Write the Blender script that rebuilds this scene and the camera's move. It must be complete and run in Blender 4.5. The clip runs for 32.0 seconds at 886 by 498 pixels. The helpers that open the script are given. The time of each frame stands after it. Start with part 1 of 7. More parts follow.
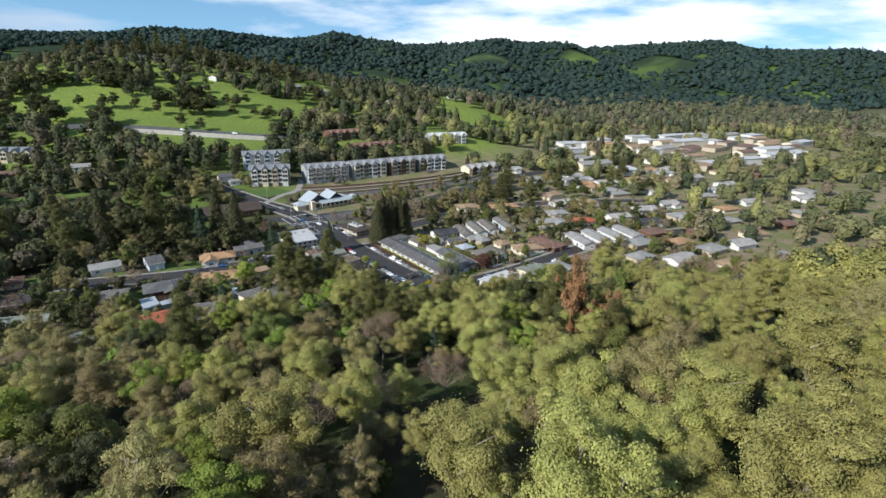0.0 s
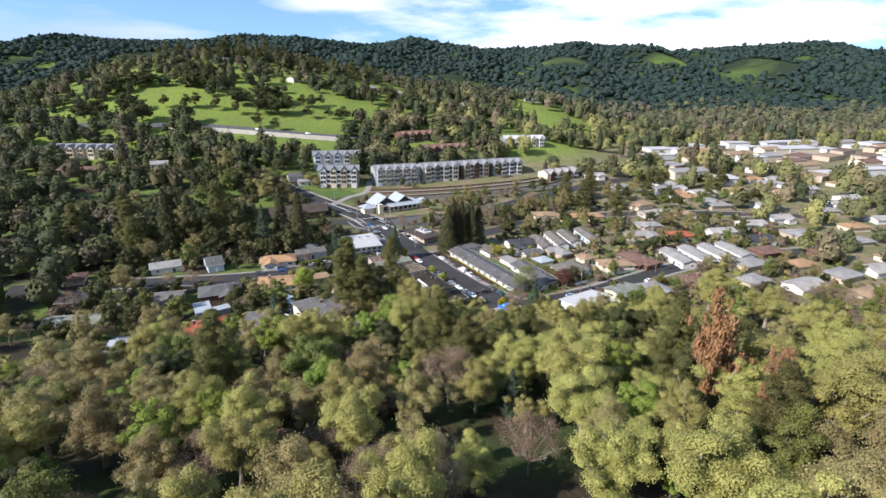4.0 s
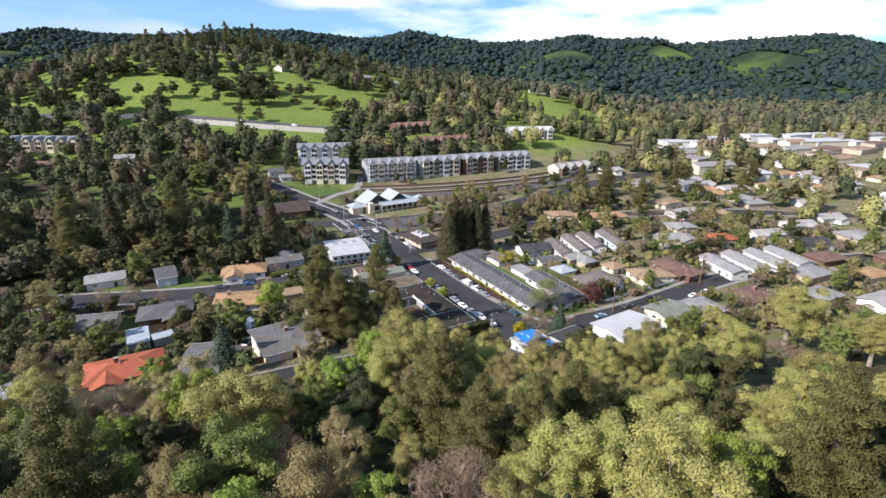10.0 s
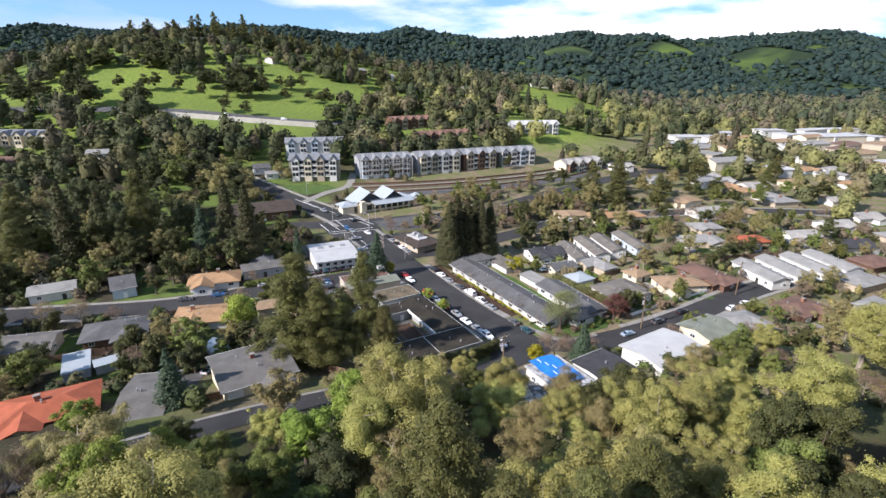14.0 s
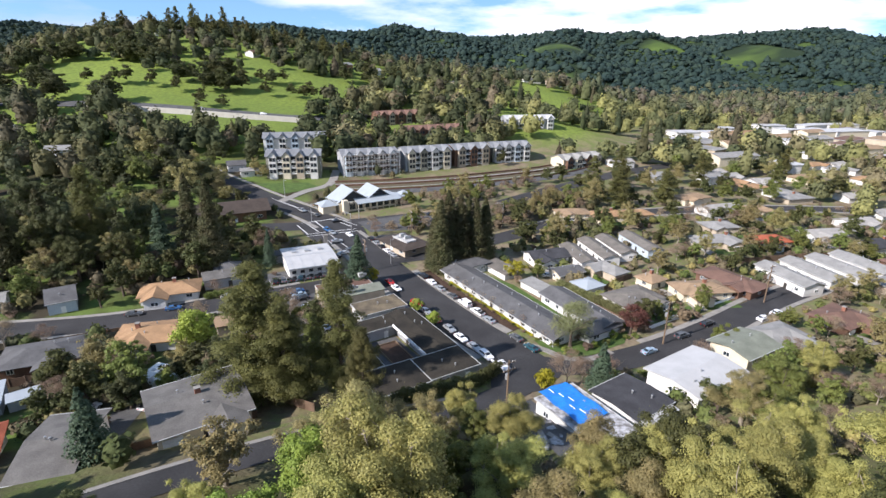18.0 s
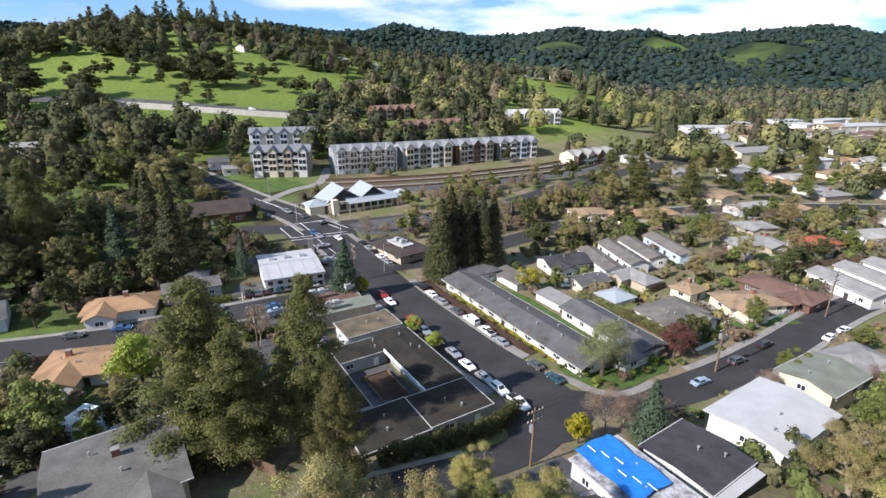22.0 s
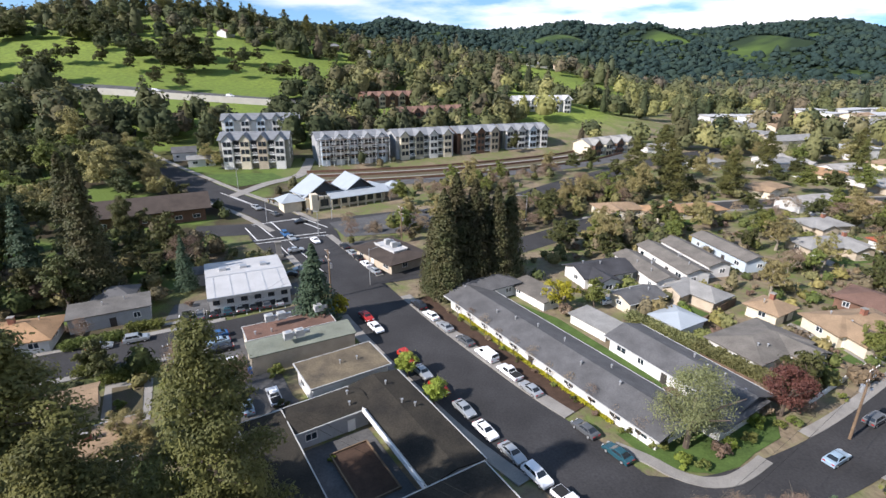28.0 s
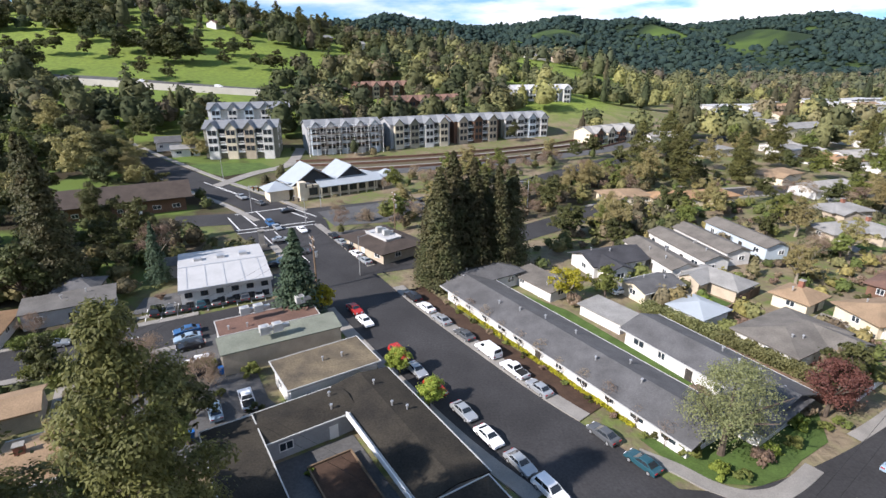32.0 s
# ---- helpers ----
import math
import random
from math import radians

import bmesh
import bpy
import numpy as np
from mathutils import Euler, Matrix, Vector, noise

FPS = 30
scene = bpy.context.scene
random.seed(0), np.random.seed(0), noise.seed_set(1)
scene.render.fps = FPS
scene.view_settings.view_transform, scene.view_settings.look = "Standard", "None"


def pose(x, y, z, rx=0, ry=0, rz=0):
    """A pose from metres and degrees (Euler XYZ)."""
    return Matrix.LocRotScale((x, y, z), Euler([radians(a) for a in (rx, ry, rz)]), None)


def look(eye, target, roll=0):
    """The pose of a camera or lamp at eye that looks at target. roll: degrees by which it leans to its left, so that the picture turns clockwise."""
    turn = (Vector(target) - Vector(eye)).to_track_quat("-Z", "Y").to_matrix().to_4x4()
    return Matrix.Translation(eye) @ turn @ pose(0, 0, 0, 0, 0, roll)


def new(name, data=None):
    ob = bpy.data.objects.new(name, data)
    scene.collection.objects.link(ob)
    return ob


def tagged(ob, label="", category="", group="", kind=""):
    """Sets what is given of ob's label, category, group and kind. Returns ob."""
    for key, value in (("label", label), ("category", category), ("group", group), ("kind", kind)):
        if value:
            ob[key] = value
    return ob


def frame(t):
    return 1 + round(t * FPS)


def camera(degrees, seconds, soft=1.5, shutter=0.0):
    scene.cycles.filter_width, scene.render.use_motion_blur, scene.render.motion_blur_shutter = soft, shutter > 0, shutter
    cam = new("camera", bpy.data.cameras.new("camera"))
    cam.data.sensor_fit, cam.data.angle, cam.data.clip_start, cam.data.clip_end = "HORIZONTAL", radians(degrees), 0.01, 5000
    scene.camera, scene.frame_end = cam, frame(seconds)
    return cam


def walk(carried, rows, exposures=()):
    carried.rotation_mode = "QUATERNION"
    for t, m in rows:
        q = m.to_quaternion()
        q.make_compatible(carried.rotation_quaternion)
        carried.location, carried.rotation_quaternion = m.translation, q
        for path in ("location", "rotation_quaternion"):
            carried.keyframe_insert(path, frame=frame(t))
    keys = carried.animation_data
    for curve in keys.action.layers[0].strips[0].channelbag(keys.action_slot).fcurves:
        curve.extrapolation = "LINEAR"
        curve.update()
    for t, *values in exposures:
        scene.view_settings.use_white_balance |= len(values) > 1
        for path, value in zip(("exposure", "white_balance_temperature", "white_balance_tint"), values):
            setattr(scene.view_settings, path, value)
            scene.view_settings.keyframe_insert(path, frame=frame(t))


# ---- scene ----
cam = camera(80.0, 32.0, 1.5)
PATH = [
    (0, (1.78, -39.291, 105.977), (2.038, -37.164, 105.194), 1.3),
    (0.5, (2.399, -37.099, 105.492), (2.445, -34.959, 104.707), 1.4),
    (1, (1.787, -35.045, 104.737), (1.805, -32.903, 103.956), 1.5),
    (2, (1.604, -28.023, 102.877), (1.595, -25.878, 102.101), 1.4),
    (3, (1.748, -19.955, 101.065), (1.72, -17.81, 100.29), 1.1),
    (3.5, (1.357, -15.833, 99.992), (1.324, -13.686, 99.222), 1.0),
    (5.5, (1.112, -0.276, 95.68), (1.081, 1.872, 94.917), 0.7),
    (6, (0.745, 3.073, 95.043), (0.718, 5.221, 94.274), 0.8),
    (7, (0.422, 10.787, 93.053), (0.397, 12.932, 92.281), 0.9),
    (8, (0.309, 18.354, 91.249), (0.281, 20.5, 90.478), 0.8),
    (9, (0.547, 25.414, 89.585), (0.514, 27.558, 88.808), 0.8),
    (10, (0.168, 32.603, 87.686), (0.136, 34.746, 86.91), 0.8),
    (11, (-0.114, 39.316, 86.151), (-0.146, 41.457, 85.368), 0.9),
    (12, (-0.055, 46.7, 84.29), (-0.089, 48.842, 83.51), 0.8),
    (13, (-0.547, 53.302, 82.329), (-0.578, 55.444, 81.546), 0.9),
    (14, (-0.834, 59.835, 80.537), (-0.858, 61.978, 79.754), 0.8),
    (14.5, (-0.972, 63.053, 79.675), (-0.99, 65.194, 78.891), 0.8),
    (16.5, (-0.877, 74.706, 76.325), (-0.874, 76.847, 75.54), 0.7),
    (17, (-1.123, 77.617, 75.295), (-1.111, 79.76, 74.513), 0.8),
    (18, (-1.108, 82.737, 73.571), (-1.09, 84.879, 72.789), 0.8),
    (19, (-1.331, 89.076, 71.825), (-1.315, 91.219, 71.043), 0.7),
    (20, (-1.141, 96.023, 69.743), (-1.129, 98.166, 68.963), 0.4),
    (21, (-1.108, 101.666, 67.943), (-1.092, 103.808, 67.162), 0.4),
    (22, (-1.27, 108.125, 65.824), (-1.254, 110.269, 65.047), 0.5),
    (23, (-1.495, 114.495, 64.251), (-1.481, 116.637, 63.47), 0.5),
    (24, (-1.726, 120.954, 62.317), (-1.714, 123.096, 61.534), 0.5),
    (25, (-1.957, 127.783, 60.263), (-1.943, 129.925, 59.481), 0.5),
    (25.5, (-2.098, 131.102, 59.216), (-2.081, 133.244, 58.434), 0.4),
    (27.5, (-2.411, 142.36, 55.554), (-2.383, 144.501, 54.768), 0.4),
    (28, (-2.399, 144.61, 54.694), (-2.37, 146.751, 53.909), 0.4),
    (29, (-2.143, 148.16, 52.925), (-2.109, 150.301, 52.138), 0.3),
    (30, (-2.2, 150.482, 51.548), (-2.162, 152.621, 50.759), 0.2),
    (31, (-2.199, 152.935, 49.988), (-2.163, 155.075, 49.203), 0.0),
    (32, (-1.967, 153.944, 48.526), (-1.927, 156.082, 47.733), 0.1),
]
walk(cam, [(t, look(eye, target, roll)) for t, eye, target, roll in PATH], ((0, 0.42, 6150, 10), (1, 0.62, 6200, 15), (2.5, 0.78, 6250, 18), (18, 0.78, 6250, 18), (24, 0.70, 6200, 17), (32, 0.80, 6300, 18)))

# ---- world, sun ----
world = bpy.data.worlds.new("sky")
scene.world = world
world.use_nodes = True
wn = world.node_tree
wn.nodes.clear()
w_out = wn.nodes.new("ShaderNodeOutputWorld")
w_bg = wn.nodes.new("ShaderNodeBackground")
w_sky = wn.nodes.new("ShaderNodeTexSky")
w_sky.sky_type, w_sky.sun_disc = "NISHITA", False
SUN_EL, SUN_AZ = 35.0, -121.0      # azimuth clockwise from +y
w_sky.sun_elevation, w_sky.sun_rotation = radians(SUN_EL), radians(SUN_AZ)
w_sky.air_density, w_sky.dust_density, w_sky.ozone_density = 1.0, 0.4, 2.5
w_bg.inputs["Strength"].default_value = 0.072
w_tc = wn.nodes.new("ShaderNodeTexCoord")
w_map = wn.nodes.new("ShaderNodeMapping")
w_map.inputs["Scale"].default_value = (1.6, 1.6, 7.5)
w_map.inputs["Location"].default_value = (0.35, 0.0, 0.0)
w_noise = wn.nodes.new("ShaderNodeTexNoise")
w_noise.inputs["Scale"].default_value, w_noise.inputs["Detail"].default_value = 2.1, 9.0
w_noise.inputs["Roughness"].default_value = 0.56
w_ramp = wn.nodes.new("ShaderNodeValToRGB")
w_ramp.color_ramp.elements[0].position, w_ramp.color_ramp.elements[1].position = 0.45, 0.62
w_mix = wn.nodes.new("ShaderNodeMix")
w_mix.data_type = "RGBA"
w_mix.inputs["B"].default_value = (13.5, 13.7, 14.0, 1)
wn.links.new(w_tc.outputs["Generated"], w_map.inputs["Vector"])
wn.links.new(w_map.outputs["Vector"], w_noise.inputs["Vector"])
w_lift = wn.nodes.new("ShaderNodeVectorMath")      # the air overhead seen lower down: a clear washed sky
w_lift.operation = "ADD"
w_lift.inputs[1].default_value = (0, 0, 0.17)
w_norm = wn.nodes.new("ShaderNodeVectorMath")
w_norm.operation = "NORMALIZE"
wn.links.new(w_tc.outputs["Generated"], w_lift.inputs[0])
wn.links.new(w_lift.outputs["Vector"], w_norm.inputs[0])
wn.links.new(w_norm.outputs["Vector"], w_sky.inputs["Vector"])
w_sep = wn.nodes.new("ShaderNodeSeparateXYZ")
wn.links.new(w_tc.outputs["Generated"], w_sep.inputs["Vector"])
w_east = wn.nodes.new("ShaderNodeMath")             # more cloud towards the east
w_east.operation = "MULTIPLY_ADD"
w_east.inputs[1].default_value = 0.13
wn.links.new(w_sep.outputs["X"], w_east.inputs[0])
wn.links.new(w_noise.outputs["Fac"], w_east.inputs[2])
wn.links.new(w_east.outputs["Value"], w_ramp.inputs["Fac"])
w_low = wn.nodes.new("ShaderNodeMapRange")         # the clouds bank low over the hills, the zenith is clear
w_low.inputs["From Min"].default_value, w_low.inputs["From Max"].default_value = 0.28, 0.60
w_low.inputs["To Min"].default_value, w_low.inputs["To Max"].default_value = 1.0, 0.15
wn.links.new(w_sep.outputs["Z"], w_low.inputs["Value"])
w_cov = wn.nodes.new("ShaderNodeMath")
w_cov.operation = "MULTIPLY"
w_tone = wn.nodes.new("ShaderNodeMapRange")        # greyer cloud in the west, bright cloud in the east
w_tone.inputs["From Min"].default_value, w_tone.inputs["From Max"].default_value = -0.55, 0.25
wn.links.new(w_sep.outputs["X"], w_tone.inputs["Value"])
w_cloud = wn.nodes.new("ShaderNodeMix")
w_cloud.data_type = "RGBA"
w_cloud.inputs["A"].default_value, w_cloud.inputs["B"].default_value = (4.8, 6.4, 8.2, 1), (13.0, 13.2, 13.6, 1)
wn.links.new(w_tone.outputs["Result"], w_cloud.inputs["Factor"])
wn.links.new(w_cloud.outputs["Result"], w_mix.inputs["B"])
wn.links.new(w_ramp.outputs["Color"], w_cov.inputs[0])
wn.links.new(w_low.outputs["Result"], w_cov.inputs[1])
wn.links.new(w_cov.outputs["Value"], w_mix.inputs["Factor"])
w_hsv = wn.nodes.new("ShaderNodeHueSaturation")
w_hsv.inputs["Hue"].default_value, w_hsv.inputs["Saturation"].default_value, w_hsv.inputs["Value"].default_value = 0.487, 1.08, 1.7
wn.links.new(w_sky.outputs["Color"], w_hsv.inputs["Color"])
wn.links.new(w_hsv.outputs["Color"], w_mix.inputs["A"])
wn.links.new(w_mix.outputs["Result"], w_bg.inputs["Color"])
wn.links.new(w_bg.outputs["Background"], w_out.inputs["Surface"])

sun_data = bpy.data.lights.new("sun", "SUN")
sun_data.energy, sun_data.angle, sun_data.color = 4.9, radians(0.6), (1.0, 0.95, 0.86)
sun = new("sun", sun_data)
sun_dir = Vector((math.sin(radians(SUN_AZ)) * math.cos(radians(SUN_EL)), math.cos(radians(SUN_AZ)) * math.cos(radians(SUN_EL)), math.sin(radians(SUN_EL))))
sun.matrix_world = look(sun_dir * 300, (0, 0, 0))


# ---- materials ----
def mat(name, col, rough=0.8, var=0.25, scale=1.0, fine=12.0, bump=0.0, metal=0.0, spread=0.0, col2=None, spec=0.3, island=0.0, amount=0.5):
    """Principled surface with two scales of colour change, optional relief, and change from object to object or island to island."""
    m = bpy.data.materials.new(name)
    m.use_nodes = True
    nt = m.node_tree
    b = nt.nodes["Principled BSDF"]
    b.inputs["Roughness"].default_value, b.inputs["Metallic"].default_value = rough, metal
    b.inputs["Specular IOR Level"].default_value = spec
    geo = nt.nodes.new("ShaderNodeNewGeometry")
    n1 = nt.nodes.new("ShaderNodeTexNoise")
    n1.inputs["Scale"].default_value, n1.inputs["Detail"].default_value = scale, 4.0
    n2 = nt.nodes.new("ShaderNodeTexNoise")
    n2.inputs["Scale"].default_value, n2.inputs["Detail"].default_value = fine, 3.0
    for n in (n1, n2):
        nt.links.new(geo.outputs["Position"], n.inputs["Vector"])
    r1 = nt.nodes.new("ShaderNodeMapRange")
    r1.inputs["From Min"].default_value, r1.inputs["From Max"].default_value = 0.3, 0.7
    nt.links.new(n1.outputs["Fac"], r1.inputs["Value"])
    mix = nt.nodes.new("ShaderNodeMix")
    mix.data_type = "RGBA"
    c2 = col2 or tuple(c * (1 - var) for c in col)
    mix.inputs["A"].default_value, mix.inputs["B"].default_value = (*col, 1), (*c2, 1)
    nt.links.new(r1.outputs["Result"], mix.inputs["Factor"])
    hsv = nt.nodes.new("ShaderNodeHueSaturation")
    nt.links.new(mix.outputs["Result"], hsv.inputs["Color"])
    r2 = nt.nodes.new("ShaderNodeMapRange")
    r2.inputs["From Min"].default_value, r2.inputs["From Max"].default_value = 0.3, 0.7
    r2.inputs["To Min"].default_value, r2.inputs["To Max"].default_value = 1 - var * amount, 1 + var * amount
    nt.links.new(n2.outputs["Fac"], r2.inputs["Value"])
    last = r2.outputs["Result"]
    if spread or island:
        rnd = nt.nodes.new("ShaderNodeObjectInfo").outputs["Random"] if spread else geo.outputs["Random Per Island"]
        amt = spread or island
        r3 = nt.nodes.new("ShaderNodeMapRange")
        r3.inputs["To Min"].default_value, r3.inputs["To Max"].default_value = 1 - amt, 1 + amt
        nt.links.new(rnd, r3.inputs["Value"])
        mul = nt.nodes.new("ShaderNodeMath")
        mul.operation = "MULTIPLY"
        nt.links.new(last, mul.inputs[0])
        nt.links.new(r3.outputs["Result"], mul.inputs[1])
        last = mul.outputs["Value"]
        r4 = nt.nodes.new("ShaderNodeMapRange")
        r4.inputs["To Min"].default_value, r4.inputs["To Max"].default_value = 0.5 - amt * 0.09, 0.5 + amt * 0.09
        nt.links.new(rnd, r4.inputs["Value"])
        nt.links.new(r4.outputs["Result"], hsv.inputs["Hue"])
    nt.links.new(last, hsv.inputs["Value"])
    nt.links.new(hsv.outputs["Color"], b.inputs["Base Color"])
    if bump:
        bp = nt.nodes.new("ShaderNodeBump")
        bp.inputs["Strength"].default_value, bp.inputs["Distance"].default_value = bump, 0.05
        nt.links.new(n2.outputs["Fac"], bp.inputs["Height"])
        nt.links.new(bp.outputs["Normal"], b.inputs["Normal"])
    return m


def leaf_mat(name, col, col2, spread=0.17):
    col, col2 = tuple(1.25 * c for c in col), tuple(1.25 * c for c in col2)
    m = mat(name, col, rough=0.6, var=0.3, scale=0.35, fine=2.5, col2=col2, spread=spread, spec=0.2, amount=0.9)
    nt = m.node_tree
    b = nt.nodes["Principled BSDF"]
    out = nt.nodes["Material Output"]
    tr = nt.nodes.new("ShaderNodeBsdfTranslucent")
    ms = nt.nodes.new("ShaderNodeMixShader")
    ms.inputs["Fac"].default_value = 0.30
    nt.links.new(b.inputs["Base Color"].links[0].from_socket, tr.inputs["Color"])
    nt.links.new(b.outputs["BSDF"], ms.inputs[1])
    nt.links.new(tr.outputs["BSDF"], ms.inputs[2])
    nt.links.new(ms.outputs["Shader"], out.inputs["Surface"])
    return m


M_ASPH = mat("asphalt", (0.046, 0.045, 0.046), 0.9, 0.45, 0.10, 3.0, 0.15)
M_LOT = mat("worn_asphalt", (0.10, 0.10, 0.10), 0.9, 0.35, 0.25, 3.0, 0.15)
M_CONC = mat("concrete", (0.27, 0.255, 0.23), 0.85, 0.25, 0.4, 6.0, 0.1)
M_PAINT = mat("road_paint", (0.72, 0.72, 0.70), 0.7, 0.3, 1.0, 9.0)
M_YPAINT = mat("yellow_paint", (0.55, 0.40, 0.08), 0.7, 0.3, 1.0, 9.0)
M_WHITE = mat("white_stucco", (0.62, 0.61, 0.585), 0.8, 0.15, 0.6, 8.0, 0.1)
M_CREAM = mat("cream_stucco", (0.62, 0.55, 0.42), 0.8, 0.15, 0.6, 8.0, 0.1)
M_TAN = mat("tan_siding", (0.45, 0.38, 0.29), 0.8, 0.2, 0.6, 8.0, 0.1)
M_GREYW = mat("grey_siding", (0.33, 0.34, 0.35), 0.8, 0.18, 0.6, 8.0, 0.1)
M_BLUEW = mat("pale_blue_siding", (0.45, 0.52, 0.58), 0.8, 0.15, 0.6, 8.0, 0.1)
M_BROWNW = mat("brown_wood_siding", (0.16, 0.09, 0.06), 0.8, 0.3, 0.6, 8.0, 0.1)
M_R_GREY = mat("grey_shingle", (0.112, 0.111, 0.112), 0.9, 0.35, 0.35, 5.0, 0.3)
M_R_LGREY = mat("pale_grey_shingle", (0.27, 0.265, 0.25), 0.9, 0.3, 0.35, 5.0, 0.3)
M_R_WORN = mat("worn_brown_grey_shingle", (0.165, 0.150, 0.130), 0.9, 0.35, 0.35, 5.0, 0.3)
M_R_DUSTY = mat("dusty_grey_shingle", (0.145, 0.138, 0.128), 0.9, 0.35, 0.35, 5.0, 0.3)
M_R_PATCH = mat("stripped_roof_deck", (0.52, 0.53, 0.55), 0.8, 0.5, 0.8, 4.0, 0.2, col2=(0.13, 0.12, 0.11))
M_R_COCOA = mat("dark_brown_shingle", (0.070, 0.054, 0.044), 0.9, 0.35, 0.35, 5.0, 0.3)
M_R_DARK = mat("dark_shingle", (0.055, 0.055, 0.060), 0.9, 0.4, 0.35, 5.0, 0.3)
M_R_TAN = mat("tan_shingle", (0.30, 0.21, 0.13), 0.9, 0.3, 0.35, 5.0, 0.3)
M_R_ORANGE = mat("orange_tile", (0.35, 0.215, 0.115), 0.85, 0.3, 0.35, 5.0, 0.3)
M_R_RED = mat("red_tile", (0.36, 0.10, 0.05), 0.85, 0.3, 0.35, 5.0, 0.3)
M_R_BROWN = mat("brown_shingle", (0.17, 0.10, 0.075), 0.9, 0.35, 0.35, 5.0, 0.3)
M_R_TAR = mat("tar_and_gravel_roof", (0.050, 0.044, 0.034), 0.95, 0.45, 0.22, 4.0, 0.25, col2=(0.026, 0.024, 0.021), spec=0.1)
M_R_SAND = mat("sandy_gravel_roof", (0.185, 0.150, 0.098), 0.95, 0.45, 0.25, 4.0, 0.25, col2=(0.075, 0.064, 0.050), spec=0.1)
M_R_GREEN = mat("greenish_roll_roof", (0.20, 0.215, 0.17), 0.9, 0.3, 0.3, 5.0, 0.2)
M_R_PALE = mat("pale_worn_shingle", (0.34, 0.325, 0.30), 0.9, 0.3, 0.35, 5.0, 0.3)
M_R_WHITE = mat("white_membrane_roof", (0.44, 0.44, 0.435), 0.6, 0.14, 0.3, 5.0, 0.1)
M_R_METAL = mat("standing_seam_roof", (0.34, 0.375, 0.40), 0.45, 0.12, 0.3, 5.0, 0.0, spec=0.5)
M_GLASS = mat("window_glass", (0.03, 0.04, 0.05), 0.08, 0.2, 0.5, 3.0, spec=0.6)
M_TRIM = mat("white_trim", (0.78, 0.78, 0.76), 0.6, 0.08, 1.0, 8.0)
M_DARKTRIM = mat("dark_trim", (0.05, 0.045, 0.04), 0.7, 0.2, 1.0, 8.0)
M_BRICK = mat("brick", (0.27, 0.12, 0.08), 0.9, 0.3, 1.5, 14.0, 0.3)
M_METAL = mat("galvanised_metal", (0.50, 0.51, 0.52), 0.45, 0.15, 1.0, 8.0, metal=0.6)
M_WOOD = mat("weathered_wood", (0.20, 0.14, 0.09), 0.85, 0.35, 0.8, 9.0, 0.3)
M_FENCE = mat("fence_wood", (0.16, 0.105, 0.07), 0.9, 0.4, 0.5, 6.0, 0.3)
M_EDGE = mat("roof_edge_metal", (0.44, 0.44, 0.42), 0.6, 0.1, 1.0, 8.0)
M_BARK = mat("bark", (0.115, 0.090, 0.070), 0.95, 0.4, 0.9, 10.0, 0.5)
M_PALEBARK = mat("pale_bark", (0.30, 0.26, 0.20), 0.95, 0.35, 0.9, 10.0, 0.4)
M_TARP = mat("blue_tarp", (0.02, 0.20, 0.62), 0.5, 0.25, 0.5, 3.0, 0.3)
M_RUBBER = mat("rubber", (0.02, 0.02, 0.02), 0.8, 0.2, 2.0, 9.0)

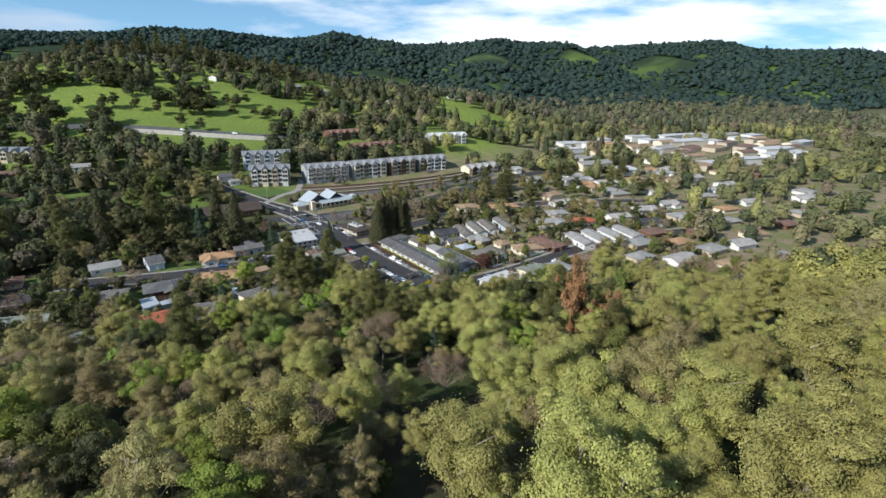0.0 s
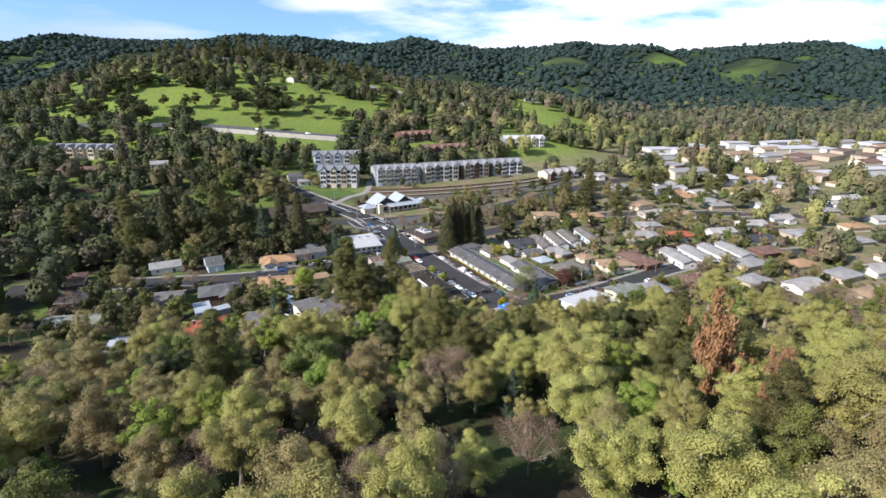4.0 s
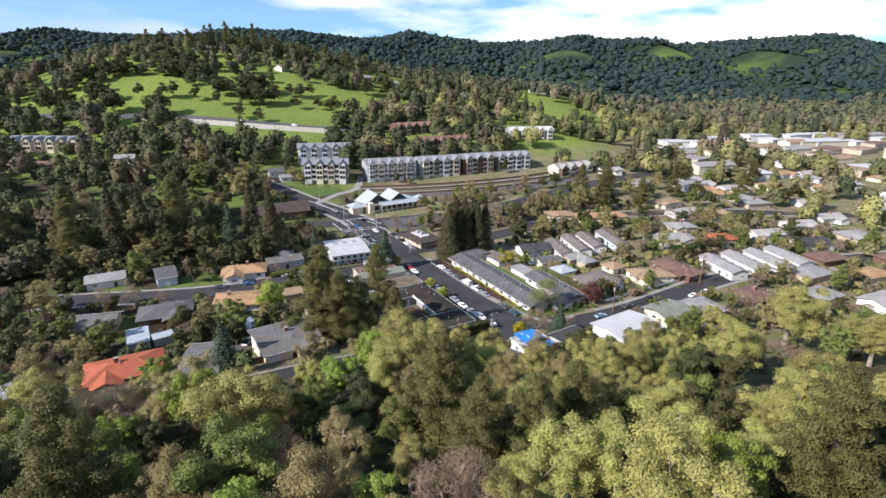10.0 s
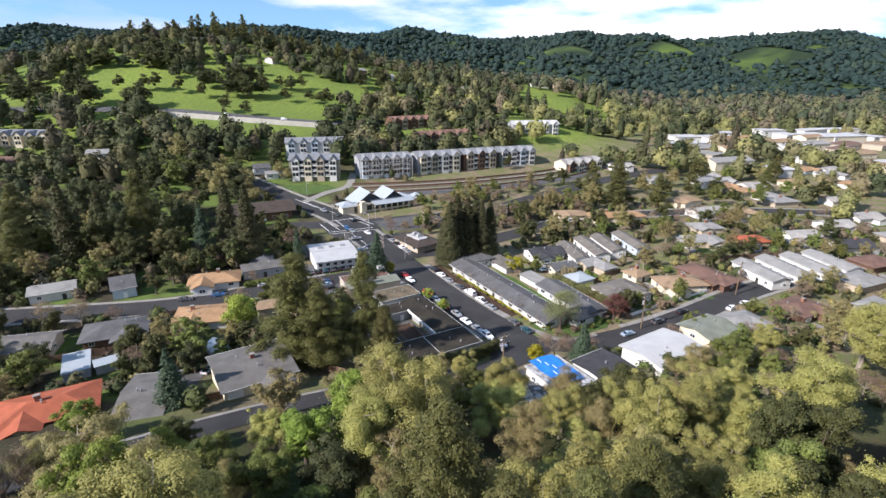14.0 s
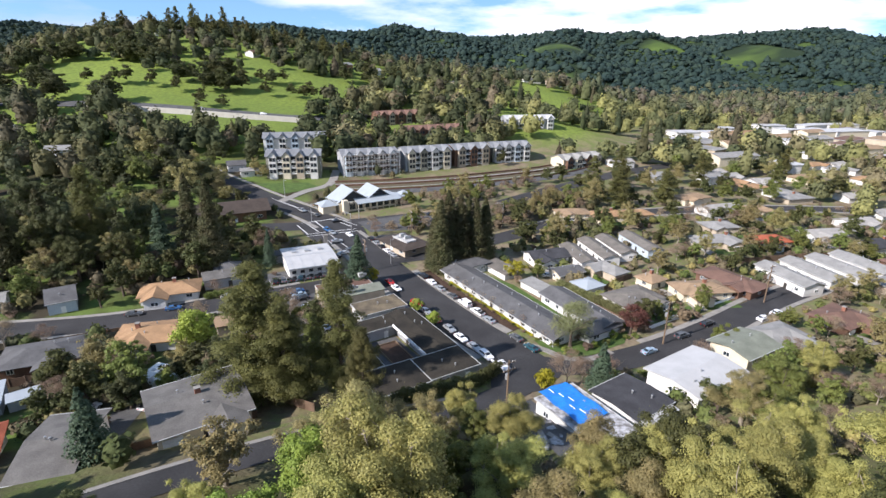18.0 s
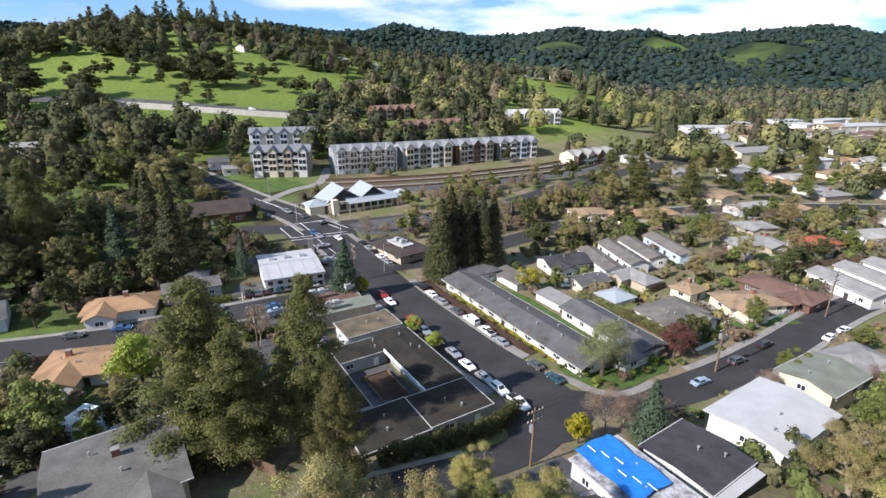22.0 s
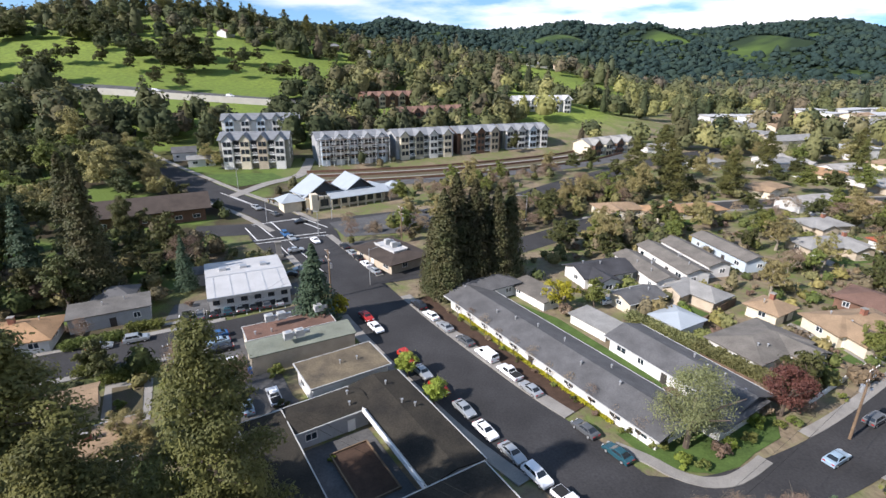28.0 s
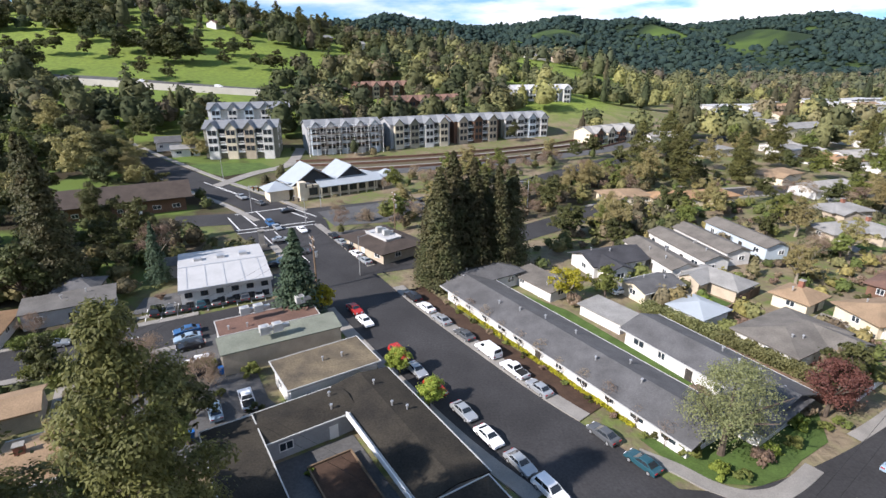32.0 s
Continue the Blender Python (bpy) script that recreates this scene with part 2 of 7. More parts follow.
M_LAWN = mat("lawn_grass", (0.075, 0.125, 0.028), 0.95, 0.35, 0.4, 4.0, 0.3)
M_SOIL = mat("bare_soil", (0.11, 0.082, 0.055), 0.95, 0.4, 0.3, 5.0, 0.3, col2=(0.075, 0.070, 0.035))
M_MULCH = mat("bark_mulch", (0.070, 0.042, 0.028), 0.95, 0.35, 0.8, 6.0, 0.3)
LEAF = {
    "oak": leaf_mat("oak_leaves", (0.300, 0.285, 0.090), (0.200, 0.195, 0.062)),
    "olive": leaf_mat("olive_oak_leaves", (0.255, 0.215, 0.092), (0.170, 0.152, 0.064)),
    "green": leaf_mat("green_leaves", (0.145, 0.162, 0.042), (0.094, 0.112, 0.032)),
    "bright": leaf_mat("bright_green_leaves", (0.185, 0.235, 0.042), (0.125, 0.168, 0.032)),
    "dark": leaf_mat("dark_evergreen_leaves", (0.078, 0.082, 0.028), (0.050, 0.056, 0.021)),
    "pine": leaf_mat("pine_needles", (0.112, 0.108, 0.034), (0.066, 0.068, 0.023)),
    "redwood": leaf_mat("redwood_needles", (0.052, 0.060, 0.024), (0.072, 0.062, 0.030)),
    "spruce": leaf_mat("blue_green_needles", (0.065, 0.095, 0.055), (0.040, 0.062, 0.038)),
    "yellow": leaf_mat("yellow_leaves", (0.30, 0.26, 0.020), (0.20, 0.19, 0.020)),
    "willow": leaf_mat("willow_leaves", (0.27, 0.30, 0.055), (0.18, 0.22, 0.040)),
    "rust": leaf_mat("rust_leaves", (0.27, 0.135, 0.060), (0.20, 0.125, 0.065)),
    "red": leaf_mat("dark_red_leaves", (0.165, 0.080, 0.054), (0.115, 0.058, 0.042)),
    "pale": leaf_mat("pale_spring_leaves", (0.180, 0.195, 0.085), (0.14, 0.150, 0.07)),
    "twig": leaf_mat("bare_twigs", (0.230, 0.170, 0.115), (0.165, 0.120, 0.085)),
    "valley": leaf_mat("valley_leaves", (0.165, 0.160, 0.066), (0.105, 0.108, 0.045)),
    "hill": leaf_mat("hill_oak_leaves", (0.076, 0.082, 0.034), (0.044, 0.052, 0.023)),
    # blue-dark tint holds distance haze and cloud shadow in the leaf colour
    "wood": leaf_mat("far_woods", (0.034, 0.058, 0.046), (0.022, 0.038, 0.033)),
}




def woods_mat(name, stops, clear=0.15):
    """Leaves of a mixed wood: each tree takes its own tone along the range of species."""
    m = bpy.data.materials.new(name)
    m.use_nodes = True
    nt = m.node_tree
    b, out = nt.nodes["Principled BSDF"], nt.nodes["Material Output"]
    b.inputs["Roughness"].default_value, b.inputs["Specular IOR Level"].default_value = 0.75, 0.1
    tone = nt.nodes.new("ShaderNodeAttribute")
    tone.attribute_name = "tone"
    ramp = nt.nodes.new("ShaderNodeValToRGB")
    while len(ramp.color_ramp.elements) < len(stops):
        ramp.color_ramp.elements.new(0.5)
    for k, c in enumerate(stops):
        ramp.color_ramp.elements[k].position = k / (len(stops) - 1)
    for k, c in enumerate(stops):
        ramp.color_ramp.elements[k].color = (*c, 1)
    nt.links.new(tone.outputs["Fac"], ramp.inputs["Fac"])
    geo = nt.nodes.new("ShaderNodeNewGeometry")
    val = None
    for scale, lo, hi in ((1.6, 0.62, 1.38), (0.25, 0.82, 1.18)):
        n = nt.nodes.new("ShaderNodeTexNoise")
        n.inputs["Scale"].default_value, n.inputs["Detail"].default_value = scale, 3.0
        nt.links.new(geo.outputs["Position"], n.inputs["Vector"])
        r = nt.nodes.new("ShaderNodeMapRange")
        r.inputs["From Min"].default_value, r.inputs["From Max"].default_value = 0.3, 0.7
        r.inputs["To Min"].default_value, r.inputs["To Max"].default_value = lo, hi
        nt.links.new(n.outputs["Fac"], r.inputs["Value"])
        if val is None:
            val = r.outputs["Result"]
        else:
            mul = nt.nodes.new("ShaderNodeMath")
            mul.operation = "MULTIPLY"
            nt.links.new(val, mul.inputs[0])
            nt.links.new(r.outputs["Result"], mul.inputs[1])
            val = mul.outputs["Value"]
    hsv = nt.nodes.new("ShaderNodeHueSaturation")
    nt.links.new(ramp.outputs["Color"], hsv.inputs["Color"])
    nt.links.new(val, hsv.inputs["Value"])
    nt.links.new(hsv.outputs["Color"], b.inputs["Base Color"])
    tr, ms = nt.nodes.new("ShaderNodeBsdfTranslucent"), nt.nodes.new("ShaderNodeMixShader")
    ms.inputs["Fac"].default_value = clear
    nt.links.new(hsv.outputs["Color"], tr.inputs["Color"])
    nt.links.new(b.outputs["BSDF"], ms.inputs[1])
    nt.links.new(tr.outputs["BSDF"], ms.inputs[2])
    nt.links.new(ms.outputs["Shader"], out.inputs["Surface"])
    return m


WOODS = {
    # ridge: haze blue and cloud shadow are mixed into these leaf tones
    "ridge": woods_mat("hazy_ridge_leaves", ((0.022, 0.040, 0.037), (0.028, 0.048, 0.040), (0.024, 0.043, 0.040), (0.036, 0.056, 0.040), (0.026, 0.045, 0.039))),
    "dark": woods_mat("dark_wood_leaves", ((0.036, 0.050, 0.026), (0.055, 0.068, 0.031), (0.042, 0.052, 0.030), (0.085, 0.090, 0.038), (0.075, 0.062, 0.040), (0.046, 0.062, 0.030))),
    "hill": woods_mat("hill_leaves", ((0.042, 0.053, 0.026), (0.070, 0.081, 0.035), (0.054, 0.063, 0.032), (0.108, 0.108, 0.046), (0.085, 0.072, 0.048), (0.046, 0.062, 0.030))),
    "valley": woods_mat("valley_mixed_leaves", ((0.066, 0.082, 0.042), (0.165, 0.165, 0.072), (0.105, 0.112, 0.054), (0.270, 0.265, 0.095), (0.160, 0.128, 0.090), (0.195, 0.200, 0.080), (0.055, 0.070, 0.038), (0.135, 0.145, 0.060)), 0.2),
    "upper": woods_mat("upper_valley_leaves", ((0.052, 0.070, 0.042), (0.120, 0.126, 0.068), (0.078, 0.090, 0.050), (0.150, 0.150, 0.075), (0.115, 0.098, 0.072), (0.060, 0.076, 0.046)), 0.15),
    "oak": woods_mat("oak_wood_leaves", ((0.380, 0.355, 0.105), (0.280, 0.270, 0.082), (0.190, 0.185, 0.065), (0.330, 0.295, 0.100), (0.250, 0.250, 0.070)), 0.25),
    "garden": woods_mat("garden_leaves", ((0.065, 0.085, 0.034), (0.210, 0.165, 0.110), (0.150, 0.160, 0.055), (0.090, 0.120, 0.036), (0.260, 0.225, 0.080), (0.160, 0.115, 0.085), (0.060, 0.074, 0.034)), 0.2),
    # garden tones dimmed: the shade over the west is painted into the leaves
    "shade": woods_mat("shaded_garden_leaves", ((0.045, 0.058, 0.026), (0.130, 0.105, 0.070), (0.085, 0.090, 0.038), (0.060, 0.078, 0.028), (0.150, 0.135, 0.055), (0.095, 0.070, 0.052)), 0.15),
}

METRE = 1.30


# ---- mesh helpers ----
class Mb:
    """Collects corners and faces of one mesh."""

    def __init__(self):
        self.v, self.f = [], []

    def add(self, verts, faces):
        k = len(self.v)
        self.v += [tuple(p) for p in verts]
        self.f += [tuple(k + i for i in q) for q in faces]
        return self

    def box(self, x0, y0, z0, x1, y1, z1):
        return self.add([(x0, y0, z0), (x1, y0, z0), (x1, y1, z0), (x0, y1, z0), (x0, y0, z1), (x1, y0, z1), (x1, y1, z1), (x0, y1, z1)],
                        [(0, 3, 2, 1), (4, 5, 6, 7), (0, 1, 5, 4), (1, 2, 6, 5), (2, 3, 7, 6), (3, 0, 4, 7)])

    def tube(self, a, b, r0, r1, n=8, cap=True):
        a, b = Vector(a), Vector(b)
        d = (b - a).normalized()
        s = d.orthogonal().normalized()
        t = d.cross(s)
        ring = [(math.cos(2 * math.pi * i / n), math.sin(2 * math.pi * i / n)) for i in range(n)]
        vs = [a + r0 * (c * s + e * t) for c, e in ring] + [b + r1 * (c * s + e * t) for c, e in ring]
        fs = [(i, (i + 1) % n, n + (i + 1) % n, n + i) for i in range(n)]
        if cap:
            fs += [tuple(range(n - 1, -1, -1)), tuple(range(n, 2 * n))]
        return self.add(vs, fs)

    def prism(self, outline, axis, lo, hi):
        """An outline in two axes drawn out along the third."""
        n = len(outline)
        put = {"x": lambda p, q: (q, p[0], p[1]), "y": lambda p, q: (p[0], q, p[1]), "z": lambda p, q: (p[0], p[1], q)}[axis]
        vs = [put(p, lo) for p in outline] + [put(p, hi) for p in outline]
        fs = [(i, (i + 1) % n, n + (i + 1) % n, n + i) for i in range(n)]
        return self.add(vs, fs + [tuple(range(n - 1, -1, -1)), tuple(range(n, 2 * n))])

    def ball(self, c, rx, ry, rz, nu=10, nv=6):
        vs, fs = [], []
        for j in range(nv + 1):
            th = math.pi * j / nv
            for i in range(nu):
                ph = 2 * math.pi * i / nu
                vs.append((c[0] + rx * math.sin(th) * math.cos(ph), c[1] + ry * math.sin(th) * math.sin(ph), c[2] + rz * math.cos(th)))
        for j in range(nv):
            for i in range(nu):
                fs.append((j * nu + i, (j + 1) * nu + i, (j + 1) * nu + (i + 1) % nu, j * nu + (i + 1) % nu))
        return self.add(vs, fs)

    def mesh(self, name, material, smooth=False):
        me = bpy.data.meshes.new(name)
        me.from_pydata(self.v, [], self.f)
        me.materials.append(material)
        if smooth:
            me.shade_smooth()
        me.update()
        b = bmesh.new()
        b.from_mesh(me)
        bmesh.ops.recalc_face_normals(b, faces=b.faces)
        b.to_mesh(me)
        b.free()
        return me


def np_mesh(name, verts, quads, material, tone=None):
    """A mesh of quads from arrays."""
    me = bpy.data.meshes.new(name)
    me.vertices.add(len(verts))
    me.vertices.foreach_set("co", np.ascontiguousarray(verts, np.float32).ravel())
    me.loops.add(quads.size)
    me.loops.foreach_set("vertex_index", np.ascontiguousarray(quads, np.int32).ravel())
    me.polygons.add(len(quads))
    me.polygons.foreach_set("loop_start", np.arange(0, quads.size, 4, dtype=np.int32))
    me.materials.append(material)
    me.update(calc_edges=True)
    if tone is not None:
        me.attributes.new("tone", "FLOAT", "POINT").data.foreach_set("value", np.ascontiguousarray(tone, np.float32))
    return me


def part(name, mb, material, parent=None, label="", smooth=False):
    ob = new(name, mb.mesh(name, material, smooth) if isinstance(mb, Mb) else mb)
    ob.parent = parent
    if label:
        tagged(ob, label)
    return ob


def thing(name, x, y, z, ang, label, category, group="", kind=""):
    ob = new(name)
    ob.empty_display_size = 0.5
    ob.matrix_basis = pose(x, y, z, 0, 0, ang)
    return tagged(ob, label, category, group, kind)


# ---- terrain ----
def soft(s, k):
    return k * np.logaddexp(0, np.asarray(s, float) / k)


CREST_X = (-6000, -1527, -1330, -1082, -893, -531, -287, -127, 90, 370, 556, 744, 1017, 1219, 1407, 6000)
CREST_Z = (118, 100, 120, 118, 120, 133, 116, 132, 106, 120, 123, 111, 132, 134, 120, 108)


def land(x, y):
    """Height of the bare ground."""
    x, y = np.asarray(x, float), np.asarray(y, float)
    near = 0.26 * soft(150 - y - np.minimum(0.003 * (x - 10) ** 2, 30), 5.0)
    flank = 7.0 / (1 + np.exp(-np.clip((x - 31) / 5, -60, 60))) / (1 + np.exp(np.clip((y - 66) / 7, -60, 60))) + 6.0 / (1 + np.exp(-np.clip((x - 68) / 5, -60, 60))) / (1 + np.exp(np.clip((y - 149) / 5, -60, 60)))
    near = near + flank
    hx = (x + 280) / np.where(x < -280, 150, 225)
    hill = soft(82 * np.exp(-hx ** 2 / 2 - ((y - 640) / 177) ** 2 / 2) - 6, 2.0)
    knoll = 18 * np.exp(-((x - 105) / 75) ** 2 / 2 - ((y - 650) / 90) ** 2 / 2)
    knoll = knoll + 9 * np.exp(-((x - 52) / 42) ** 2 / 2 - ((y - 428) / 32) ** 2 / 2)
    s = np.clip((y - 850) / 1050, 0, 1)
    far = np.interp(x, CREST_X, CREST_Z) * s * s * (3 - 2 * s)
    far = far + (46 * np.sin(x / 88 + y / 310 + 0.7 * np.sin(x / 230)) * np.sin(y / 190 + 1.3) + 26 * np.sin(x / 41 - y / 260)) * s * (1 - s) * 2
    return near + hill * (1 - 0.6 * s) + knoll + far


def gz(x, y):
    return float(land(x, y))


def ground_material():
    m = bpy.data.materials.new("ground_cover")
    m.use_nodes = True
    nt = m.node_tree
    b = nt.nodes["Principled BSDF"]
    b.inputs["Roughness"].default_value = 0.95
    b.inputs["Specular IOR Level"].default_value = 0.1
    geo = nt.nodes.new("ShaderNodeNewGeometry")

    def noise_fac(scale, detail, lo, hi):
        n = nt.nodes.new("ShaderNodeTexNoise")
        n.inputs["Scale"].default_value, n.inputs["Detail"].default_value = scale, detail
        nt.links.new(geo.outputs["Position"], n.inputs["Vector"])
        r = nt.nodes.new("ShaderNodeMapRange")
        r.inputs["From Min"].default_value, r.inputs["From Max"].default_value = lo, hi
        nt.links.new(n.outputs["Fac"], r.inputs["Value"])
        return r.outputs["Result"]

    def mixed(fac, a, c):
        x = nt.nodes.new("ShaderNodeMix")
        x.data_type = "RGBA"
        nt.links.new(fac, x.inputs["Factor"])
        for sock, val in (("A", a), ("B", c)):
            if isinstance(val, tuple):
                x.inputs[sock].default_value = (*val, 1)
            else:
                nt.links.new(val, x.inputs[sock])
        return x.outputs["Result"]

    grass = mixed(noise_fac(0.012, 4, 0.4, 0.62), (0.190, 0.250, 0.046), (0.130, 0.185, 0.040))
    grass = mixed(noise_fac(0.35, 5, 0.35, 0.75), grass, (0.105, 0.135, 0.036))
    yard = mixed(noise_fac(0.09, 3, 0.40, 0.58), (0.225, 0.180, 0.120), (0.125, 0.155, 0.050))
    yard = mixed(noise_fac(0.6, 4, 0.40, 0.70), yard, (0.150, 0.118, 0.082))
    sep = nt.nodes.new("ShaderNodeSeparateXYZ")
    nt.links.new(geo.outputs["Position"], sep.inputs["Vector"])
    rise = nt.nodes.new("ShaderNodeMapRange")
    rise.inputs["From Min"].default_value, rise.inputs["From Max"].default_value = 5.7, 13.7
    nt.links.new(sep.outputs["Z"], rise.inputs["Value"])
    floor = mixed(noise_fac(0.07, 4, 0.40, 0.62), (0.045, 0.036, 0.022), (0.045, 0.060, 0.020))
    south = nt.nodes.new("ShaderNodeMapRange")
    south.inputs["From Min"].default_value, south.inputs["From Max"].default_value = 228.0, 342.0
    nt.links.new(sep.outputs["Y"], south.inputs["Value"])
    west = nt.nodes.new("ShaderNodeMapRange")        # darker ground with green patches towards the west
    west.inputs["From Min"].default_value, west.inputs["From Max"].default_value = -39.0, -82.0
    nt.links.new(sep.outputs["X"], west.inputs["Value"])
    yard = mixed(west.outputs["Result"], yard, mixed(noise_fac(0.05, 3, 0.45, 0.6), (0.044, 0.037, 0.024), (0.100, 0.145, 0.036)))
    col = mixed(rise.outputs["Result"], yard, mixed(south.outputs["Result"], floor, grass))
    deep = nt.nodes.new("ShaderNodeMapRange")
    deep.inputs["From Min"].default_value, deep.inputs["From Max"].default_value = 969.0, 1311.0
    nt.links.new(sep.outputs["Y"], deep.inputs["Value"])
    col = mixed(deep.outputs["Result"], col, mixed(noise_fac(0.004, 3, 0.50, 0.66), (0.022, 0.036, 0.018), (0.085, 0.130, 0.030)))
    nt.links.new(col, b.inputs["Base Color"])
    bp = nt.nodes.new("ShaderNodeBump")
    bp.inputs["Strength"].default_value, bp.inputs["Distance"].default_value = 0.5, 0.3
    nt.links.new(noise_fac(1.2, 5, 0.2, 0.8), bp.inputs["Height"])
    nt.links.new(bp.outputs["Normal"], b.inputs["Normal"])
    return m


gx = np.concatenate([np.arange(-4400, -400, 80), np.arange(-400, -140, 10), np.arange(-140, 140, 2.5), np.arange(140, 480, 10), np.arange(480, 4401, 80)])
gy = np.concatenate([np.arange(-900, -60, 40), np.arange(-60, 340, 2.5), np.arange(340, 900, 10), np.arange(900, 2200, 25), np.arange(2200, 4401, 100)])
GX, GY = np.meshgrid(gx, gy)
gverts = np.stack([GX, GY, land(GX, GY)], -1).reshape(-1, 3)
gi = (np.arange(len(gy) - 1)[:, None] * len(gx) + np.arange(len(gx) - 1)[None]).ravel()
ground = new("ground", np_mesh("ground", gverts, np.stack([gi, gi + 1, gi + 1 + len(gx), gi + len(gx)], -1), ground_material()))
ground.data.shade_smooth()
tagged(ground, "grassy hills and yards of bare soil and lawn", "ground", kind="structure")

# ---- roads ----
ROADS = {   # middle line, width
    "main": (((16.2, 151.5), (12.5, 157.8), (6.6, 165.4), (-0.2, 175.6), (-9.1, 189.7), (-17.5, 204.5), (-28, 222), (-39, 240)), 11.0),
    "north": (((-38, 241), (-50, 254), (-66, 268), (-85, 285), (-106, 303), (-124, 320), (-138, 346)), 10.0),
    "cross": (((-62, 236), (-38, 241), (-14, 250), (14, 262), (50, 296), (95, 335), (150, 370)), 9.0),
    "side": (((-14, 209), (2, 216), (22, 231), (48, 250), (80, 262), (130, 270), (190, 268)), 8.0),
    "east": (((16, 152), (27.4, 151.5), (43.5, 157.9), (60.5, 167.9), (89.4, 187), (124.5, 203), (180, 216)), 7.2),
    "south": (((17.5, 149), (11.7, 140.2), (5.3, 135), (-8.5, 128.5), (-22.5, 121), (-36.5, 112), (-50.5, 101.5), (-69, 89)), 6.2),
    "lane": (((-150, 152), (-112, 160), (-75, 167.5), (-55, 177), (-40, 184), (-18, 196)), 8.0),
}


def smooth_line(pts, step=2.0):
    out = []
    p = [Vector(q) for q in pts]
    p = [2 * p[0] - p[1]] + p + [2 * p[-1] - p[-2]]
    for i in range(1, len(p) - 2):
        n = max(2, int((p[i + 1] - p[i]).length / step))
        for k in range(n):
            t = k / n
            out.append(0.5 * (2 * p[i] + (p[i + 1] - p[i - 1]) * t + (2 * p[i - 1] - 5 * p[i] + 4 * p[i + 1] - p[i + 2]) * t * t
                              + (3 * p[i] - p[i - 1] - 3 * p[i + 1] + p[i + 2]) * t ** 3))
    return out + [p[-2]]


def sides(line):
    out = []
    for i, p in enumerate(line):
        d = (line[min(i + 1, len(line) - 1)] - line[max(i - 1, 0)]).normalized()
        out.append((p, Vector((d.y, -d.x))))
    return out


def ribbon(line, a, b, dz, thick=0.0):
    """A strip along a line between the offsets a and b to its right; with thickness it gets kerb faces."""
    mb = Mb()
    cols = max(1, int(abs(b - a) / 3.5))
    vs, fs = [], []
    for p, n in sides(line):
        for k in range(cols + 1):
            q = p + n * (a + (b - a) * k / cols)
            vs.append((q.x, q.y, gz(q.x, q.y) + dz))
    w = cols + 1
    for i in range(len(line) - 1):
        for k in range(cols):
            fs.append((i * w + k, i * w + k + 1, (i + 1) * w + k + 1, (i + 1) * w + k))
    mb.add(vs, fs)
    if thick:
        for k in (0, cols):
            low = [(vs[i * w + k][0], vs[i * w + k][1], vs[i * w + k][2] - thick) for i in range(len(line))]
            top = [vs[i * w + k] for i in range(len(line))]
            n = len(line)
            mb.add(low + top, [(i, i + 1, n + i + 1, n + i) for i in range(n - 1)])
    return mb


LINES = {}
for i, (key, (pts, width)) in enumerate(ROADS.items()):
    LINES[key] = (smooth_line(pts), width)
    tagged(part("road_" + key, ribbon(LINES[key][0], -width / 2, width / 2, 0.05 + 0.008 * i), M_ASPH), "worn grey asphalt street", "road", kind="structure")


def near_road(x, y, extra=0.0):
    p = Vector((x, y))
    for line, width in LINES.values():
        if min((q - p).length_squared for q in line[::2]) < (width / 2 + extra + 0.6) ** 2:
            return True
    return False


# ---- things: trees ----
def leaf_cards(points, normals, size, rng, aspect=1.0, loose=0.38):
    n = len(points)
    r = rng.normal(size=(n, 3))
    nn = normals + loose * r
    nn /= np.linalg.norm(nn, axis=1)[:, None] + 1e-9
    a = np.cross(nn, rng.normal(size=(n, 3)))
    a /= np.linalg.norm(a, axis=1)[:, None] + 1e-9
    b = np.cross(nn, a)
    s = (size * rng.uniform(0.6, 1.35, n))[:, None]
    a, b = a * s, b * s * aspect
    v = np.stack([points - a - 0.4 * b, points + 0.5 * a - b, points + a + 0.4 * b, points - 0.5 * a + b], 1).reshape(-1, 3)
    return v, np.arange(4 * n).reshape(-1, 4)


def puffs(rng, centres, radii, count, flat=0.72):
    """Loose tufts of leaves round the tips of branches; count is shared by size."""
    share = radii ** 2
    each = np.maximum(6, (count * share / share.sum()).astype(int))
    k = np.repeat(np.arange(len(radii)), each)
    d = rng.normal(size=(len(k), 3))
    d /= np.linalg.norm(d, axis=1)[:, None]
    d[:, 2] = np.where(d[:, 2] < -0.45, -d[:, 2], d[:, 2])
    rr = radii[k] * rng.uniform(0.12, 1.0, len(k)) ** 0.45 * (1 + 0.25 * rng.normal(size=len(k)) ** 2 * 0.5)
    return centres[k] + d * rr[:, None] * (1, 1, flat), d


